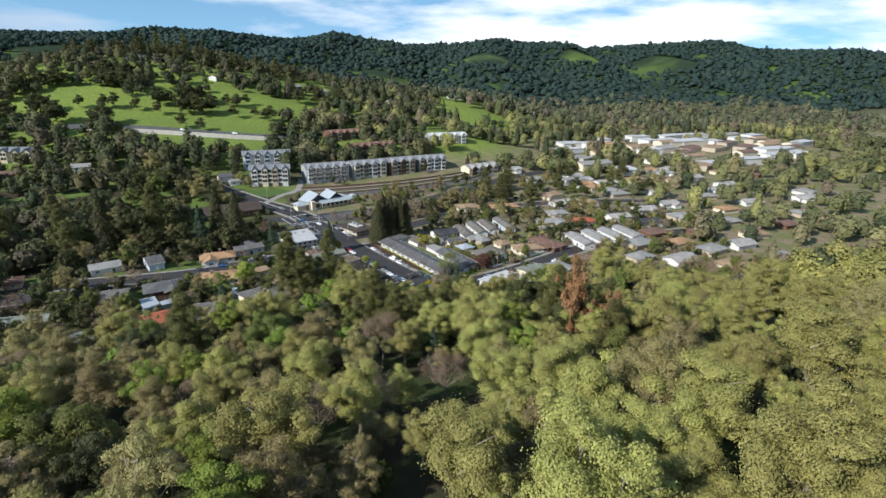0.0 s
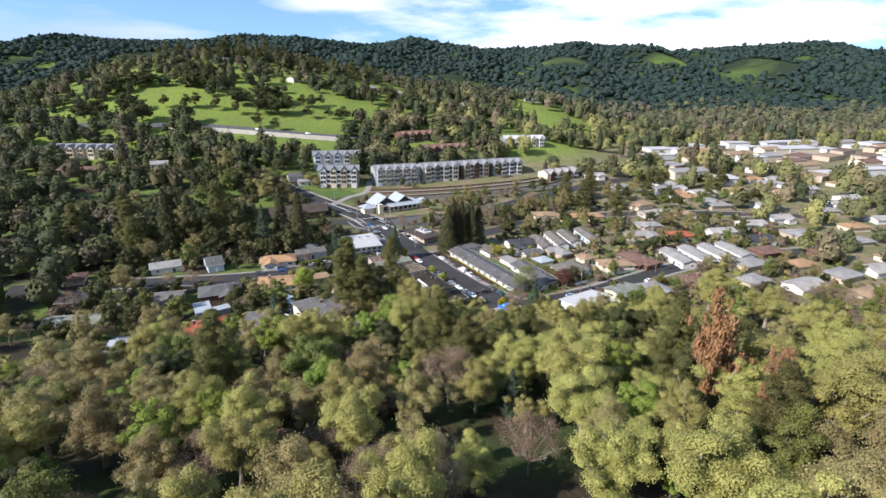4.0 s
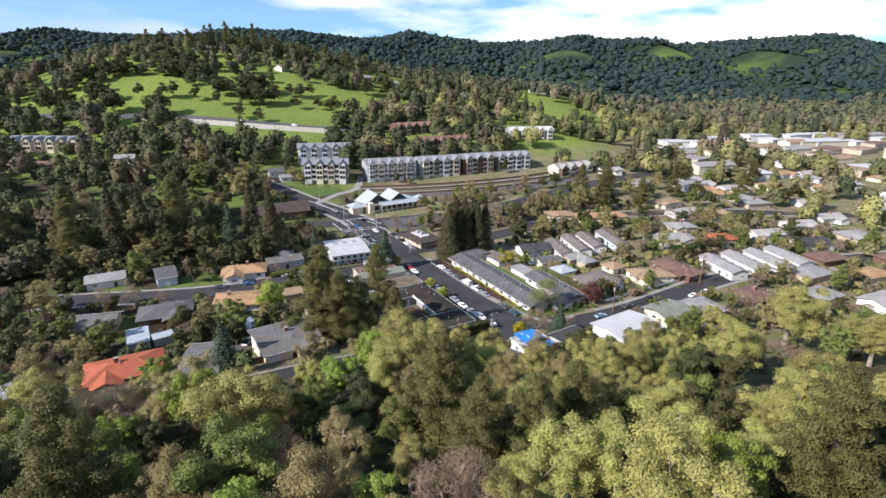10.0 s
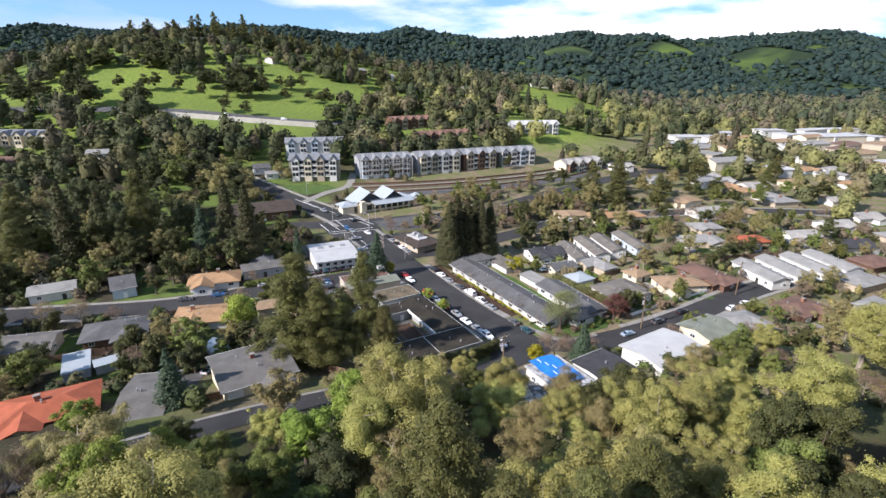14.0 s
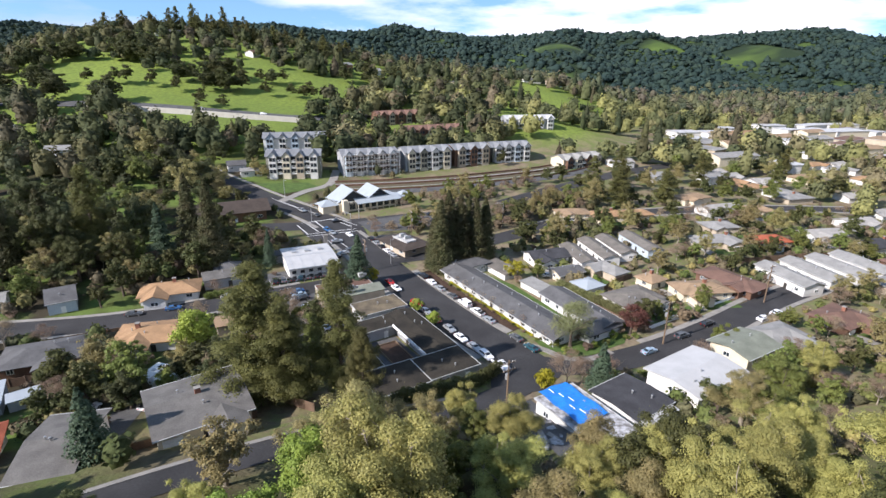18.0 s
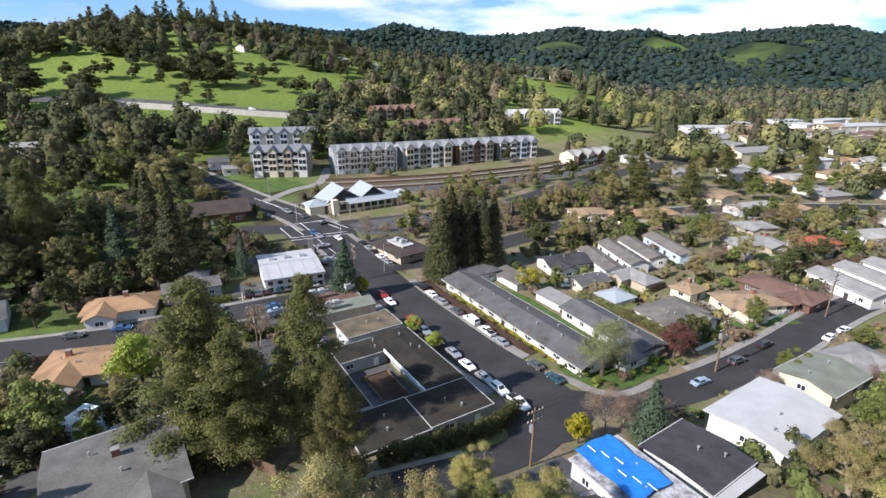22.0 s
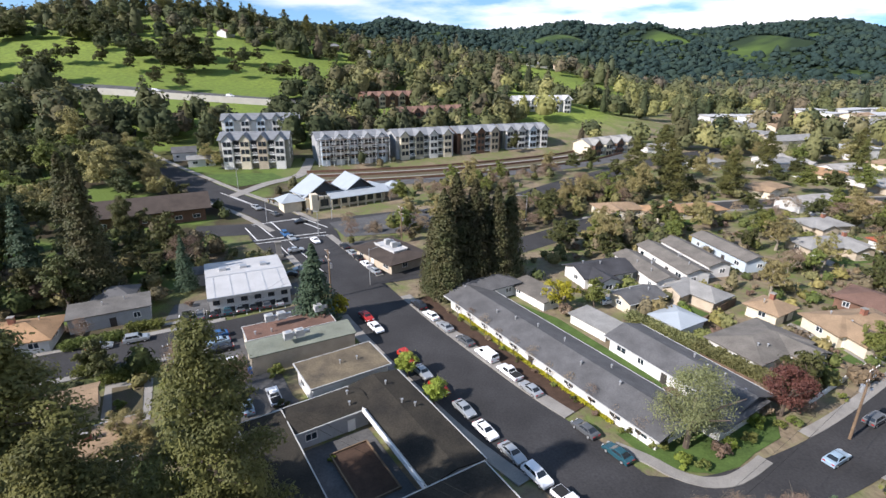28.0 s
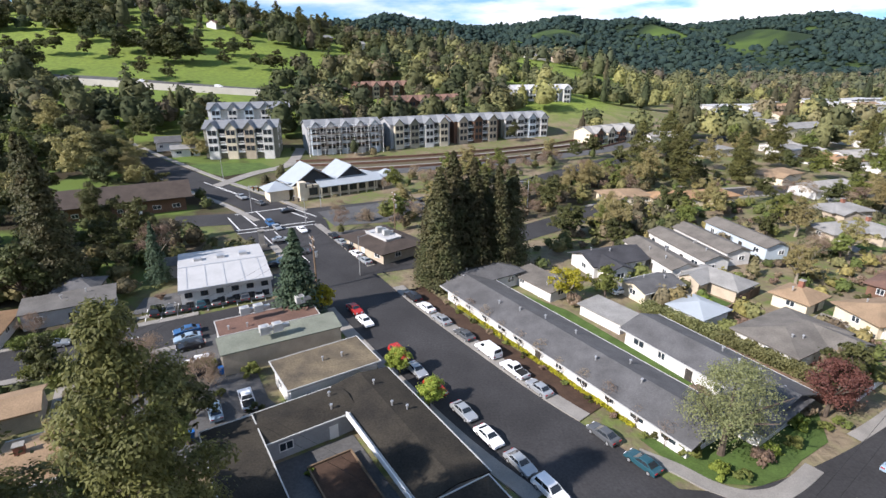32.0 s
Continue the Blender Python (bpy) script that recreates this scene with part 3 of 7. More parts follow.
def crown_oak(rng, r, h, count, size, limbs_n=10, twigs_n=9, bark=0.05):
    """Spreading limbs, each with side branches that end in uneven tufts, with gaps between them."""
    wood = Mb()
    lean = rng.normal(size=2) * 0.05 * r
    fork = np.array([lean[0], lean[1], 0.26 * h])
    r0 = bark * r + 0.05
    wood.tube((0, 0, -0.8), fork, r0 * 1.3, r0 * 0.85, 8)
    tips, rad = [], []
    for k in range(limbs_n):
        ph = 2 * np.pi * (k + rng.uniform(-0.45, 0.45)) / limbs_n * 1.0 + (k % 2) * 0.4
        el = rng.uniform(0.15, 1.45) if k else 1.45
        reach = rng.uniform(0.62, 1.02)
        end = fork + reach * np.array([r * 0.86 * math.cos(ph) * math.cos(el), r * 0.86 * math.sin(ph) * math.cos(el), 0.66 * h * (0.16 + 0.84 * math.sin(el))])
        mid = fork + (end - fork) * 0.5 + rng.normal(size=3) * 0.07 * r
        wood.tube(fork, mid, r0 * 0.55, r0 * 0.34, 6, False)
        wood.tube(mid, end, r0 * 0.34, r0 * 0.10, 5, False)
        for j in range(twigs_n):
            u = rng.uniform(0.25, 1.08)
            root = fork + (mid - fork) * u * 2 if u < 0.5 else mid + (end - mid) * (2 * u - 1)
            way = rng.normal(size=3) * (1, 1, 0.7) + 0.8 * (end - fork) / np.linalg.norm(end - fork) + (0, 0, 0.25)
            tip = root + way / np.linalg.norm(way) * r * rng.uniform(0.14, 0.36)
            tip[2] = min(max(tip[2], 0.16 * h), h * 0.985)
            wood.tube(root, tip, r0 * 0.16, r0 * 0.05, 3, False)
            tips.append(tip)
            rad.append(r * rng.uniform(0.07, 0.21))
    p, d = puffs(rng, np.array(tips), np.array(rad), count)
    return leaf_cards(p, 0.85 * d + (0, 0, 0.3), size, rng, 0.8, 0.30), wood


def crown_round(rng, r, z0, z1, count, size, blobs=16, flat=0.8, aspect=1.0):
    """A broad uneven crown of many leaf clumps on lobes."""
    cz, hz = (z0 + z1) / 2, (z1 - z0) / 2
    ph, up = rng.uniform(0, 2 * np.pi, blobs), rng.uniform(-0.7, 1.0, blobs)
    out = np.sqrt(np.maximum(0.03, 1 - up * up)) * rng.uniform(0.35, 0.82, blobs) * (1 + 0.18 * np.sin(2 * ph + 1.0))
    c = np.stack([out * r * np.cos(ph), out * r * np.sin(ph), cz + up * hz * 0.74], 1)
    p, d = puffs(rng, c, r * rng.uniform(0.14, 0.36, blobs), count, flat)
    return leaf_cards(p, d, size, rng, aspect, 0.5)


def crown_pine(rng, r, z0, z1, count, size):
    """A broad, uneven cone of upswept boughs that end in tufts of needles."""
    lobes = 190
    u = (np.arange(lobes) + rng.uniform(0, 1, lobes)) / lobes
    env = r * ((1 - u) ** 0.62 * 0.98 + 0.05) * (0.76 + 0.24 * np.sin(u * 23 + rng.uniform(0, 6))) * rng.uniform(0.30, 1.12, lobes)
    ph = rng.uniform(0, 2 * np.pi, lobes)
    c = np.stack([env * np.cos(ph), env * np.sin(ph), z0 + u * (z1 - z0) * 0.96 + 0.10 * env], 1)
    p, d = puffs(rng, c, r * (0.25 - 0.13 * u) * rng.uniform(0.55, 1.3, lobes), count, 0.62)
    wood = Mb().tube((0, 0, -0.8), (0, 0, z1 * 0.93), 0.022 * z1, 0.03, 8)
    for q in c[::4]:
        wood.tube((0, 0, q[2] - 0.25 * math.hypot(q[0], q[1])), q, 0.09, 0.03, 4, False)
    return leaf_cards(p, d + (0, 0, 0.5), size, rng, 0.5, 0.32), wood


def crown_conifer(rng, r, z0, z1, count, size, power=0.85, droop=0.25):
    """Tiers of boughs on a tapering spire."""
    pts, nor = [], []
    h = z1 - z0
    boughs = max(40, count // 22)
    per = max(4, count // boughs)
    for k in range(boughs):
        u = rng.uniform(0, 1) ** 1.25
        ph = rng.uniform(0, 2 * np.pi)
        reach = r * (1 - u) ** power * rng.uniform(0.62, 1.12) + 0.12
        s = rng.uniform(0.25, 1.0, per)
        x = s * reach
        side = rng.normal(size=per) * 0.16 * reach
        z = z0 + u * h - droop * s * s * reach + rng.normal(size=per) * 0.18 * size + 0.1 * reach
        c, e = np.cos(ph), np.sin(ph)
        pts.append(np.stack([x * c - side * e, x * e + side * c, z], 1))
        nor.append(np.stack([0.55 * c + 0 * x, 0.55 * e + 0 * x, 0.75 + 0 * x], 1))
    return leaf_cards(np.concatenate(pts), np.concatenate(nor), size, rng, 0.7)


def limbs(rng, height, r0, spread, count, base=0.35, twigs=0):
    mb = Mb()
    lean = rng.normal(size=2) * 0.03 * height
    fork = Vector((lean[0], lean[1], height * base))
    mb.tube((0, 0, -0.8), fork, r0 * 1.25, r0 * 0.8, 8)
    for k in range(count):
        ph = 2 * np.pi * (k + rng.uniform(0, 0.6)) / count
        mid = fork + Vector((math.cos(ph) * spread * 0.42, math.sin(ph) * spread * 0.42, height * rng.uniform(0.16, 0.30)))
        tip = mid + Vector((math.cos(ph + rng.normal() * 0.3) * spread * 0.40, math.sin(ph + rng.normal() * 0.3) * spread * 0.40, height * rng.uniform(0.14, 0.30)))
        mb.tube(fork, mid, r0 * 0.6, r0 * 0.36, 6, False)
        mb.tube(mid, tip, r0 * 0.36, r0 * 0.10, 5, False)
        for j in range(twigs):
            s = mid.lerp(tip, rng.uniform(0, 1))
            mb.tube(s, s + Vector(rng.normal(size=3) * spread * 0.2) + Vector((0, 0, spread * 0.18)), r0 * 0.14, r0 * 0.03, 3, False)
    return mb


TREE_KINDS = {
    # kind: leaf, form, radius, height, leaf count, leaf size, name, label
    "oak": ("oak", "oak", 7.0, 12.5, 62000, 0.078, "oak_tree", "broad oak tree with fresh yellow-green leaves"),
    "olive": ("olive", "oak", 6.0, 11.5, 38000, 0.074, "valley_oak", "spreading oak tree in thin olive-brown new leaf"),
    "green": ("green", "oak", 5.0, 10.0, 30000, 0.090, "leafy_tree", "leafy rounded tree with mid-green foliage"),
    "bright": ("bright", "oak", 4.5, 9.5, 28000, 0.088, "leafy_tree", "leafy tree with bright green foliage"),
    "dark": ("dark", "oak", 5.0, 10.0, 30000, 0.092, "live_oak", "dense evergreen oak with dark leaves"),
    "pine": ("pine", "pine", 6.2, 19.0, 62000, 0.115, "pine_tree", "tall spreading pine with olive-green needles"),
    "redwood": ("redwood", "cone", 4.6, 20.0, 22000, 0.19, "redwood_tree", "tall conical redwood with dark foliage"),
    "spruce": ("spruce", "cone", 3.4, 11.0, 9000, 0.17, "cedar_tree", "conical cedar with blue-green needles"),
    "yellow": ("yellow", "round", 2.0, 4.4, 2600, 0.13, "yellow_shrub", "rounded shrub in yellow blossom"),
    "willow": ("willow", "round", 3.6, 8.5, 9000, 0.12, "willow_tree", "willow with pale yellow-green leaves"),
    "rust": ("rust", "oak", 3.4, 8.0, 7000, 0.11, "dying_tree", "tree with rust-orange leaves"),
    "red": ("red", "round", 2.6, 5.2, 8000, 0.055, "plum_tree", "plum tree with dark red leaves"),
    "pale": ("pale", "round", 4.2, 7.6, 15000, 0.050, "young_tree", "young tree in thin grey-green spring leaf"),
    "syca": ("yellow", "oak", 3.6, 6.5, 3800, 0.11, "sycamore_tree", "sycamore with pale limbs and sparse yellow leaves"),
    "twig": ("twig", "bare", 3.4, 7.6, 5200, 0.20, "bare_tree", "leafless tree with grey-brown twigs"),
    "hillo": ("hill", "oak", 5.0, 10.0, 30000, 0.092, "oak_tree", "olive-brown oak among other trees"),
    "sapling": ("twig", "bare", 1.1, 3.4, 420, 0.13, "bare_sapling", "small leafless street tree with reddish twigs"),
    "bush": ("green", "low", 1.5, 1.9, 900, 0.14, "shrub", "rounded green garden shrub"),
    "dbush": ("dark", "low", 1.6, 2.0, 900, 0.14, "shrub", "rounded dark green garden shrub"),
    "bbush": ("twig", "low", 1.7, 2.0, 800, 0.14, "dry_shrub", "brown winter-bare garden shrub"),
    "lbush": ("bright", "low", 1.5, 1.7, 900, 0.14, "shrub", "light green rounded garden shrub"),
}
TREES = {}


def tree_parts(kind, variant):
    leaf, form, r, h, n, size, name, label = TREE_KINDS[kind]
    rng = np.random.default_rng(100 + 17 * variant + sum(ord(c) for c in kind))
    if variant >= 3 and form not in ("low", "bare"):       # for trees that stay far from the camera
        n, size = n // 6, size * 2.1
    if form == "oak":
        (v, f), tr = crown_oak(rng, r, h, n, size)
    elif form == "round":
        v, f = crown_round(rng, r, h * 0.16, h, n, size, 44 + 4 * (variant % 3))
        tr = limbs(rng, h, 0.045 * r + 0.06, r, 5)
    elif form == "low":
        v, f = crown_round(rng, r, 0.0, h, n, size, 12)
        tr = limbs(rng, h, 0.05, r, 3)
    elif form == "bare":
        v, f = crown_round(rng, r, h * 0.24, h, n, size, 34, 0.8, 0.07)
        tr = limbs(rng, h, 0.04 * r, r, 8, 0.25, 9)
    elif form == "pine":
        (v, f), tr = crown_pine(rng, r, h * 0.08, h, n, size)
    else:
        v, f = crown_conifer(rng, r, h * 0.06, h, n, size, 0.70 if kind == "redwood" else 0.85)
        tr = Mb().tube((0, 0, -0.8), (0, 0, h * 0.93), 0.022 * h, 0.03, 8)
    return np_mesh("crown", v, f, LEAF[leaf]), tr.mesh("trunk", M_PALEBARK if kind in ("oak", "olive", "twig", "syca") else M_BARK)


def plant(kind, x, y, s=1.0, turn=0.0, zs=1.0, label="", group="", variant=None):
    """One tree or shrub with its foot on the ground."""
    variant = random.randrange(3) if variant is None else variant
    if kind not in ("oak", "olive") and variant % 3 == 2:
        variant -= 1
    name, text = TREE_KINDS[kind][6:8]
    if (kind, variant) not in TREES:
        TREES[kind, variant] = tree_parts(kind, variant)
    crown, trunk = TREES[kind, variant]
    place = pose(x, y, gz(x, y), 0, 0, turn) @ Matrix.Diagonal((s, s, s * zs, 1))
    if TREE_KINDS[kind][1] == "low":
        ob = tagged(new(name, crown), label or text, "shrub", group)
        ob.matrix_basis = place
        return ob
    ob = thing(name, x, y, gz(x, y), turn, label or text, name.replace("_", " "), group)
    ob.matrix_basis = place
    part("crown", crown, None, ob)
    if y < 230:
        part("trunk", trunk, None, ob)
    return ob


# ---- things: buildings ----
FOOT = []      # footprints kept clear of trees: x, y, angle, half length, half width


def blocked(x, y, m=1.0):
    for cx, cy, a, hl, hw in FOOT:
        dx, dy = x - cx, y - cy
        c, s = math.cos(a), math.sin(a)
        if abs(dx * c + dy * s) < hl + m and abs(-dx * s + dy * c) < hw + m:
            return True
    return False


Q = 1 / METRE      # the plan is drawn in its own unit, METRE metres long


def window(parent, x, y, z, w, h, face, depth=0.09, material=None):
    """A framed window on a wall; face is the wall's outward axis."""
    fr, pane = Mb(), Mb()
    t = 0.07
    bars = [(-w / 2, -h / 2, w / 2, -h / 2 + t), (-w / 2, h / 2 - t, w / 2, h / 2), (-w / 2, -h / 2 + t, -w / 2 + t, h / 2 - t), (w / 2 - t, -h / 2 + t, w / 2, h / 2 - t),
            (-t / 2, -h / 2 + t, t / 2, h / 2 - t)]
    sx, sy = face
    for u0, v0, u1, v1 in bars:
        if sx:
            fr.box(x - 0.03 * sx, y + u0, z + v0, x + depth * sx, y + u1, z + v1)
        else:
            fr.box(x + u0, y - 0.03 * sy, z + v0, x + u1, y + depth * sy, z + v1)
    g = w / 2 - t, h / 2 - t
    if sx:
        pane.box(x - 0.02 * sx, y - g[0], z - g[1], x + 0.04 * sx, y + g[0], z + g[1])
    else:
        pane.box(x - g[0], y - 0.02 * sy, z - g[1], x + g[0], y + 0.04 * sy, z + g[1])
    ob = part("window", fr, material or M_TRIM, parent)
    part("pane", pane, M_GLASS, ob)
    return ob


def gable_roof(L, W, h, rh, over, thick=0.16):
    """Roof slabs of a gable along x."""
    a, b = L / 2 + over, W / 2 + over
    lo = h - rh * over / (W / 2)
    return Mb().prism([(-b, lo), (0, h + rh), (b, lo), (b, lo + thick), (0, h + rh + thick), (-b, lo + thick)], "x", -a, a)


def hip_roof(L, W, h, rh, over, thick=0.16):
    a, b = L / 2 + over, W / 2 + over
    k = max(0.0, L / 2 - W / 2)
    lo = h - rh * over / (W / 2)
    vs = [(-a, -b, lo), (a, -b, lo), (a, b, lo), (-a, b, lo), (-a, -b, lo + thick), (a, -b, lo + thick), (a, b, lo + thick), (-a, b, lo + thick), (-k - 0.01, 0, h + rh), (k + 0.01, 0, h + rh)]
    return Mb().add(vs, [(3, 2, 1, 0), (0, 1, 5, 4), (1, 2, 6, 5), (2, 3, 7, 6), (3, 0, 4, 7), (4, 5, 9, 8), (5, 6, 9), (6, 7, 8, 9), (7, 4, 8)])


def vents(parent, L, W, z, n, rng):
    for k in range(n):
        x, y = rng.uniform(-L * 0.4, L * 0.4), rng.uniform(-W * 0.3, W * 0.3)
        zz = z(x, y) if callable(z) else z
        part("roof_vent", Mb().tube((x, y, zz - 0.1), (x, y, zz + 0.45), 0.09, 0.09, 8).tube((x, y, zz + 0.45), (x, y, zz + 0.56), 0.17, 0.15, 8), M_METAL, parent)


def house(x, y, ang, L, W, h=2.8, roof="gable", rh=1.5, wall=None, top=None, label="single-storey house", over=0.6, chimney=False, garage=False, name="house", group="houses of the quarter", wins=True, base=None, seed=0, wing=False):
    """A small building: walls, roof, windows, door, and what stands on its roof."""
    rng = np.random.default_rng(int(abs(x * 7 + y * 13)) + seed)
    h *= 0.877
    z = gz(x, y) if base is None else base
    FOOT.append((x, y, radians(ang), L / 2 + over, W / 2 + over))
    ob = thing(name, x, y, z, ang, label, name.replace("_", " "), group)
    wall, top = wall or M_WHITE, top or M_R_GREY
    body = Mb().box(-L / 2, -W / 2, -2.5, L / 2, W / 2, h)
    if roof == "gable":
        body.prism([(-W / 2, h), (W / 2, h), (0, h + rh)], "x", -L / 2, L / 2)
        part("roof", gable_roof(L, W, h, rh, over), top, ob)
        if y < 205 and wins:
            lo = h - rh * over / (W / 2)
            for e in (-1, 1):
                part("gutter", Mb().box(-L / 2 - over, e * (W / 2 + over + 0.06) - 0.06, lo + 0.02, L / 2 + over, e * (W / 2 + over + 0.06) + 0.06, lo + 0.18), M_EDGE, ob)
        zt = lambda px, py: h + rh * (1 - abs(py) / (W / 2)) + 0.16
    elif roof == "hip":
        part("roof", hip_roof(L, W, h, rh, over), top, ob)
        zt = lambda px, py: h + rh * (1 - abs(py) / (W / 2)) * 0.8 + 0.1
    elif roof == "shed":
        part("roof", Mb().prism([(-W / 2 - over, h), (W / 2 + over, h + rh), (W / 2 + over, h + rh + 0.16), (-W / 2 - over, h + 0.16)], "x", -L / 2 - over, L / 2 + over), top, ob)
        zt = lambda px, py: h + rh * (0.5 + py / W) + 0.16
    else:
        part("roof", Mb().box(-L / 2 - over, -W / 2 - over, h, L / 2 + over, W / 2 + over, h + 0.22), top, ob)
        rim = Mb()
        a, b = L / 2 + over, W / 2 + over
        rim.box(-a - 0.04, -b - 0.04, h + 0.06, a + 0.04, -b + 0.08, h + 0.26).box(-a - 0.04, b - 0.08, h + 0.06, a + 0.04, b + 0.04, h + 0.26)
        rim.box(-a - 0.04, -b + 0.08, h + 0.06, -a + 0.08, b - 0.08, h + 0.26).box(a - 0.08, -b + 0.08, h + 0.06, a + 0.04, b - 0.08, h + 0.26)
        part("roof_edge", rim, M_EDGE, ob)
        zt = h + 0.22
    part("wall", body, wall, ob)
    if wing:
        px, ww, pr = (-0.22 if rng.uniform() < 0.5 else 0.22) * L, min(4.6, L * 0.4), rng.uniform(2.2, 3.6)
        rw = rh * min(1.0, ww / W) * 1.05
        part("wing_wall", Mb().box(px - ww / 2, -W / 2 - pr, -2.5, px + ww / 2, -W / 2 + 0.3, h - 0.02).prism([(px - ww / 2, h - 0.02), (px + ww / 2, h - 0.02), (px, h + rw)], "y", -W / 2 - pr, -W / 2 + 0.3), wall, ob)
        part("wing_roof", Mb().prism([(px - ww / 2 - over, h - rw * over / (ww / 2)), (px, h + rw + 0.04), (px + ww / 2 + over, h - rw * over / (ww / 2)), (px + ww / 2 + over, h - rw * over / (ww / 2) + 0.16), (px, h + rw + 0.20), (px - ww / 2 - over, h - rw * over / (ww / 2) + 0.16)], "y", -W / 2 - pr - over * 0.7, -W * 0.05), top, ob)
        if wins:
            window(ob, px, -W / 2 - pr, 1.35, 1.6, 1.0, (0, -1))
    if wins:
        for sy in (-1, 1):
            n = max(1, int(L / 3.6))
            for k in range(n):
                px = -L / 2 + L * (k + 0.5) / n + rng.uniform(-0.4, 0.4)
                if k == n // 2 and sy == -1:
                    part("door", Mb().box(px - 0.5, -W / 2 - 0.06, 0, px + 0.45, -W / 2 + 0.02, 2.05 * Q), M_DARKTRIM if rng.uniform() < 0.6 else M_TRIM, ob)
                elif garage and k == 0 and sy == -1:
                    g = Mb()
                    for j in range(4):
                        g.box(px - 1.3, -W / 2 - 0.06, 0.02 + 0.48 * j, px + 1.3, -W / 2 + 0.02, 0.46 + 0.48 * j)
                    part("garage_door", g, M_TRIM, ob)
                else:
                    window(ob, px, sy * W / 2, 1.35, rng.choice([1.1, 1.4, 1.8]), 1.0, (0, sy))
        for sx in (-1, 1):
            window(ob, sx * L / 2, rng.uniform(-0.2, 0.2) * W, 1.35, 1.3, 0.95, (sx, 0))
    if chimney:
        px = rng.uniform(-0.3, 0.3) * L
        c = part("chimney", Mb().box(px - 0.4, -0.35, h, px + 0.4, 0.35, h + rh + 0.9), M_BRICK, ob)
        part("cap", Mb().box(px - 0.46, -0.41, h + rh + 0.9, px + 0.46, 0.41, h + rh + 1.0), M_CONC, c)
    vents(ob, L, W, zt, int(L / 7) + 1 if wins and y < 215 else 0, rng)
    return ob


UA, VA = -59.0, 31.0      # bearings of the main street and of its cross direction
house(14.8, 178.9, -58.6, 42.4, 7.0, 2.8, "gable", 1.0, M_WHITE, M_R_GREY, "long low white apartment building with grey shingle roof", 0.9, name="apartment_row")
house(32.0, 173.7, -62, 20, 6.5, 2.8, "gable", 1.0, M_WHITE, M_R_GREY, "low white apartment wing with grey shingle roof", 0.7, name="apartment_row")
house(33.2, 165.0, 33, 9.0, 5.0, 2.75, "hip", 0.8, M_WHITE, M_R_GREY, "short white cross wing with grey hip roof", 0.7, name="apartment_row")
house(6.6, 200.2, 32, 12.5, 5.6, 2.9, "hip", 1.0, M_WHITE, M_R_GREY, "low white end wing with grey hip roof", 0.6, name="apartment_row")
house(16.2, 199.0, -58, 9.5, 4.2, 2.0, "shed", 0.4, M_WHITE, M_R_WORN, "small white garden unit with pale grey roof", 0.5, name="garden_unit")
house(24.2, 187.6, -58, 7.5, 3.8, 1.9, "shed", 0.3, M_WHITE, M_R_LGREY, "open-sided carport with pale grey roof", 0.4, name="carport", wins=False)
house(-4.8, 161.4, -58, 18.2, 5.66, 3.0, "gable", 0.45, M_GREYW, M_R_TAR, "office wing with low tar and gravel roof beside a courtyard", 0.7, name="office_wing")
house(-15.1, 163.2, 32.5, 9.4, 4.3, 3.0, "gable", 0.35, M_GREYW, M_R_TAR, "office wing with grey walls and windows to a courtyard", 0.5, name="office_wing")
house(-17.3, 153.6, -59, 17.5, 4.4, 2.9, "flat", 0, M_GREYW, M_R_TAR, "office wing with flat dark tarred roof", 0.3, name="office_wing", wins=False)
house(0.6, 147.6, VA, 9.6, 7.0, 2.7, "flat", 0, M_GREYW, M_R_TAR, "office wing with flat dark roof above a hedge", 0.4, name="office_wing")
house(-8.2, 142.2, VA, 9.4, 7.4, 2.7, "flat", 0, M_GREYW, M_R_TAR, "office wing with dark roof and white patio cover", 0.4, name="office_wing", base=1.4)
house(-14.4, 172.5, 32, 10.4, 6.2, 3.2, "flat", 0, M_WHITE, M_R_SAND, "small office block with puddled sandy gravel roof", 0.4, name="office_block")
house(-21.3, 178.9, 28, 14.8, 3.4, 3.4, "shed", 0.5, M_TAN, M_R_GREEN, "shop building with sloping greenish roof", 0.2, name="shop_building", wins=False)
house(-24.3, 183.4, 28, 13.0, 4.6, 3.3, "flat", 0, M_TAN, M_R_BROWN, "shop building with flat brown roof", 0.1, name="shop_building")
house(-11.6, 217.8, -50, 13, 9, 2.8, "hip", 0.9, M_TAN, M_R_COCOA, "small corner shop with dark brown hipped roof", 1.0, name="corner_shop")
cs = thing("roof_platform", -11.6, 217.8, gz(-11.6, 217.8) + 3.0, -50, "white flat roof platform with equipment on the corner shop", "roof platform")
part("deck", Mb().box(-3.6, -1.7, -0.4, 3.6, 1.7, 0.45), M_R_WHITE, cs)
part("curb", Mb().box(-3.7, -1.8, 0.45, 3.7, -1.7, 0.65).box(-3.7, 1.7, 0.45, 3.7, 1.8, 0.65), M_EDGE, cs)
house(-76.5, 245.5, 27, 25, 11, 4.6, "gable", 2.2, M_BROWNW, M_R_COCOA, "long dark hall with low gabled dark brown roof", 1.6, name="dark_hall")
house(21.2, 127.6, UA, 14.0, 7.4, 3.0, "flat", 0, M_WHITE, M_R_PATCH, "house with flat roof under repair, partly stripped to white underlay", 0.3, base=4.7)
house(29.6, 133.4, 34, 8.2, 8.6, 2.9, "gable", 0.35, M_WHITE, M_R_DARK, "house with low dark roof and several roof vents", 0.4, base=4.3)
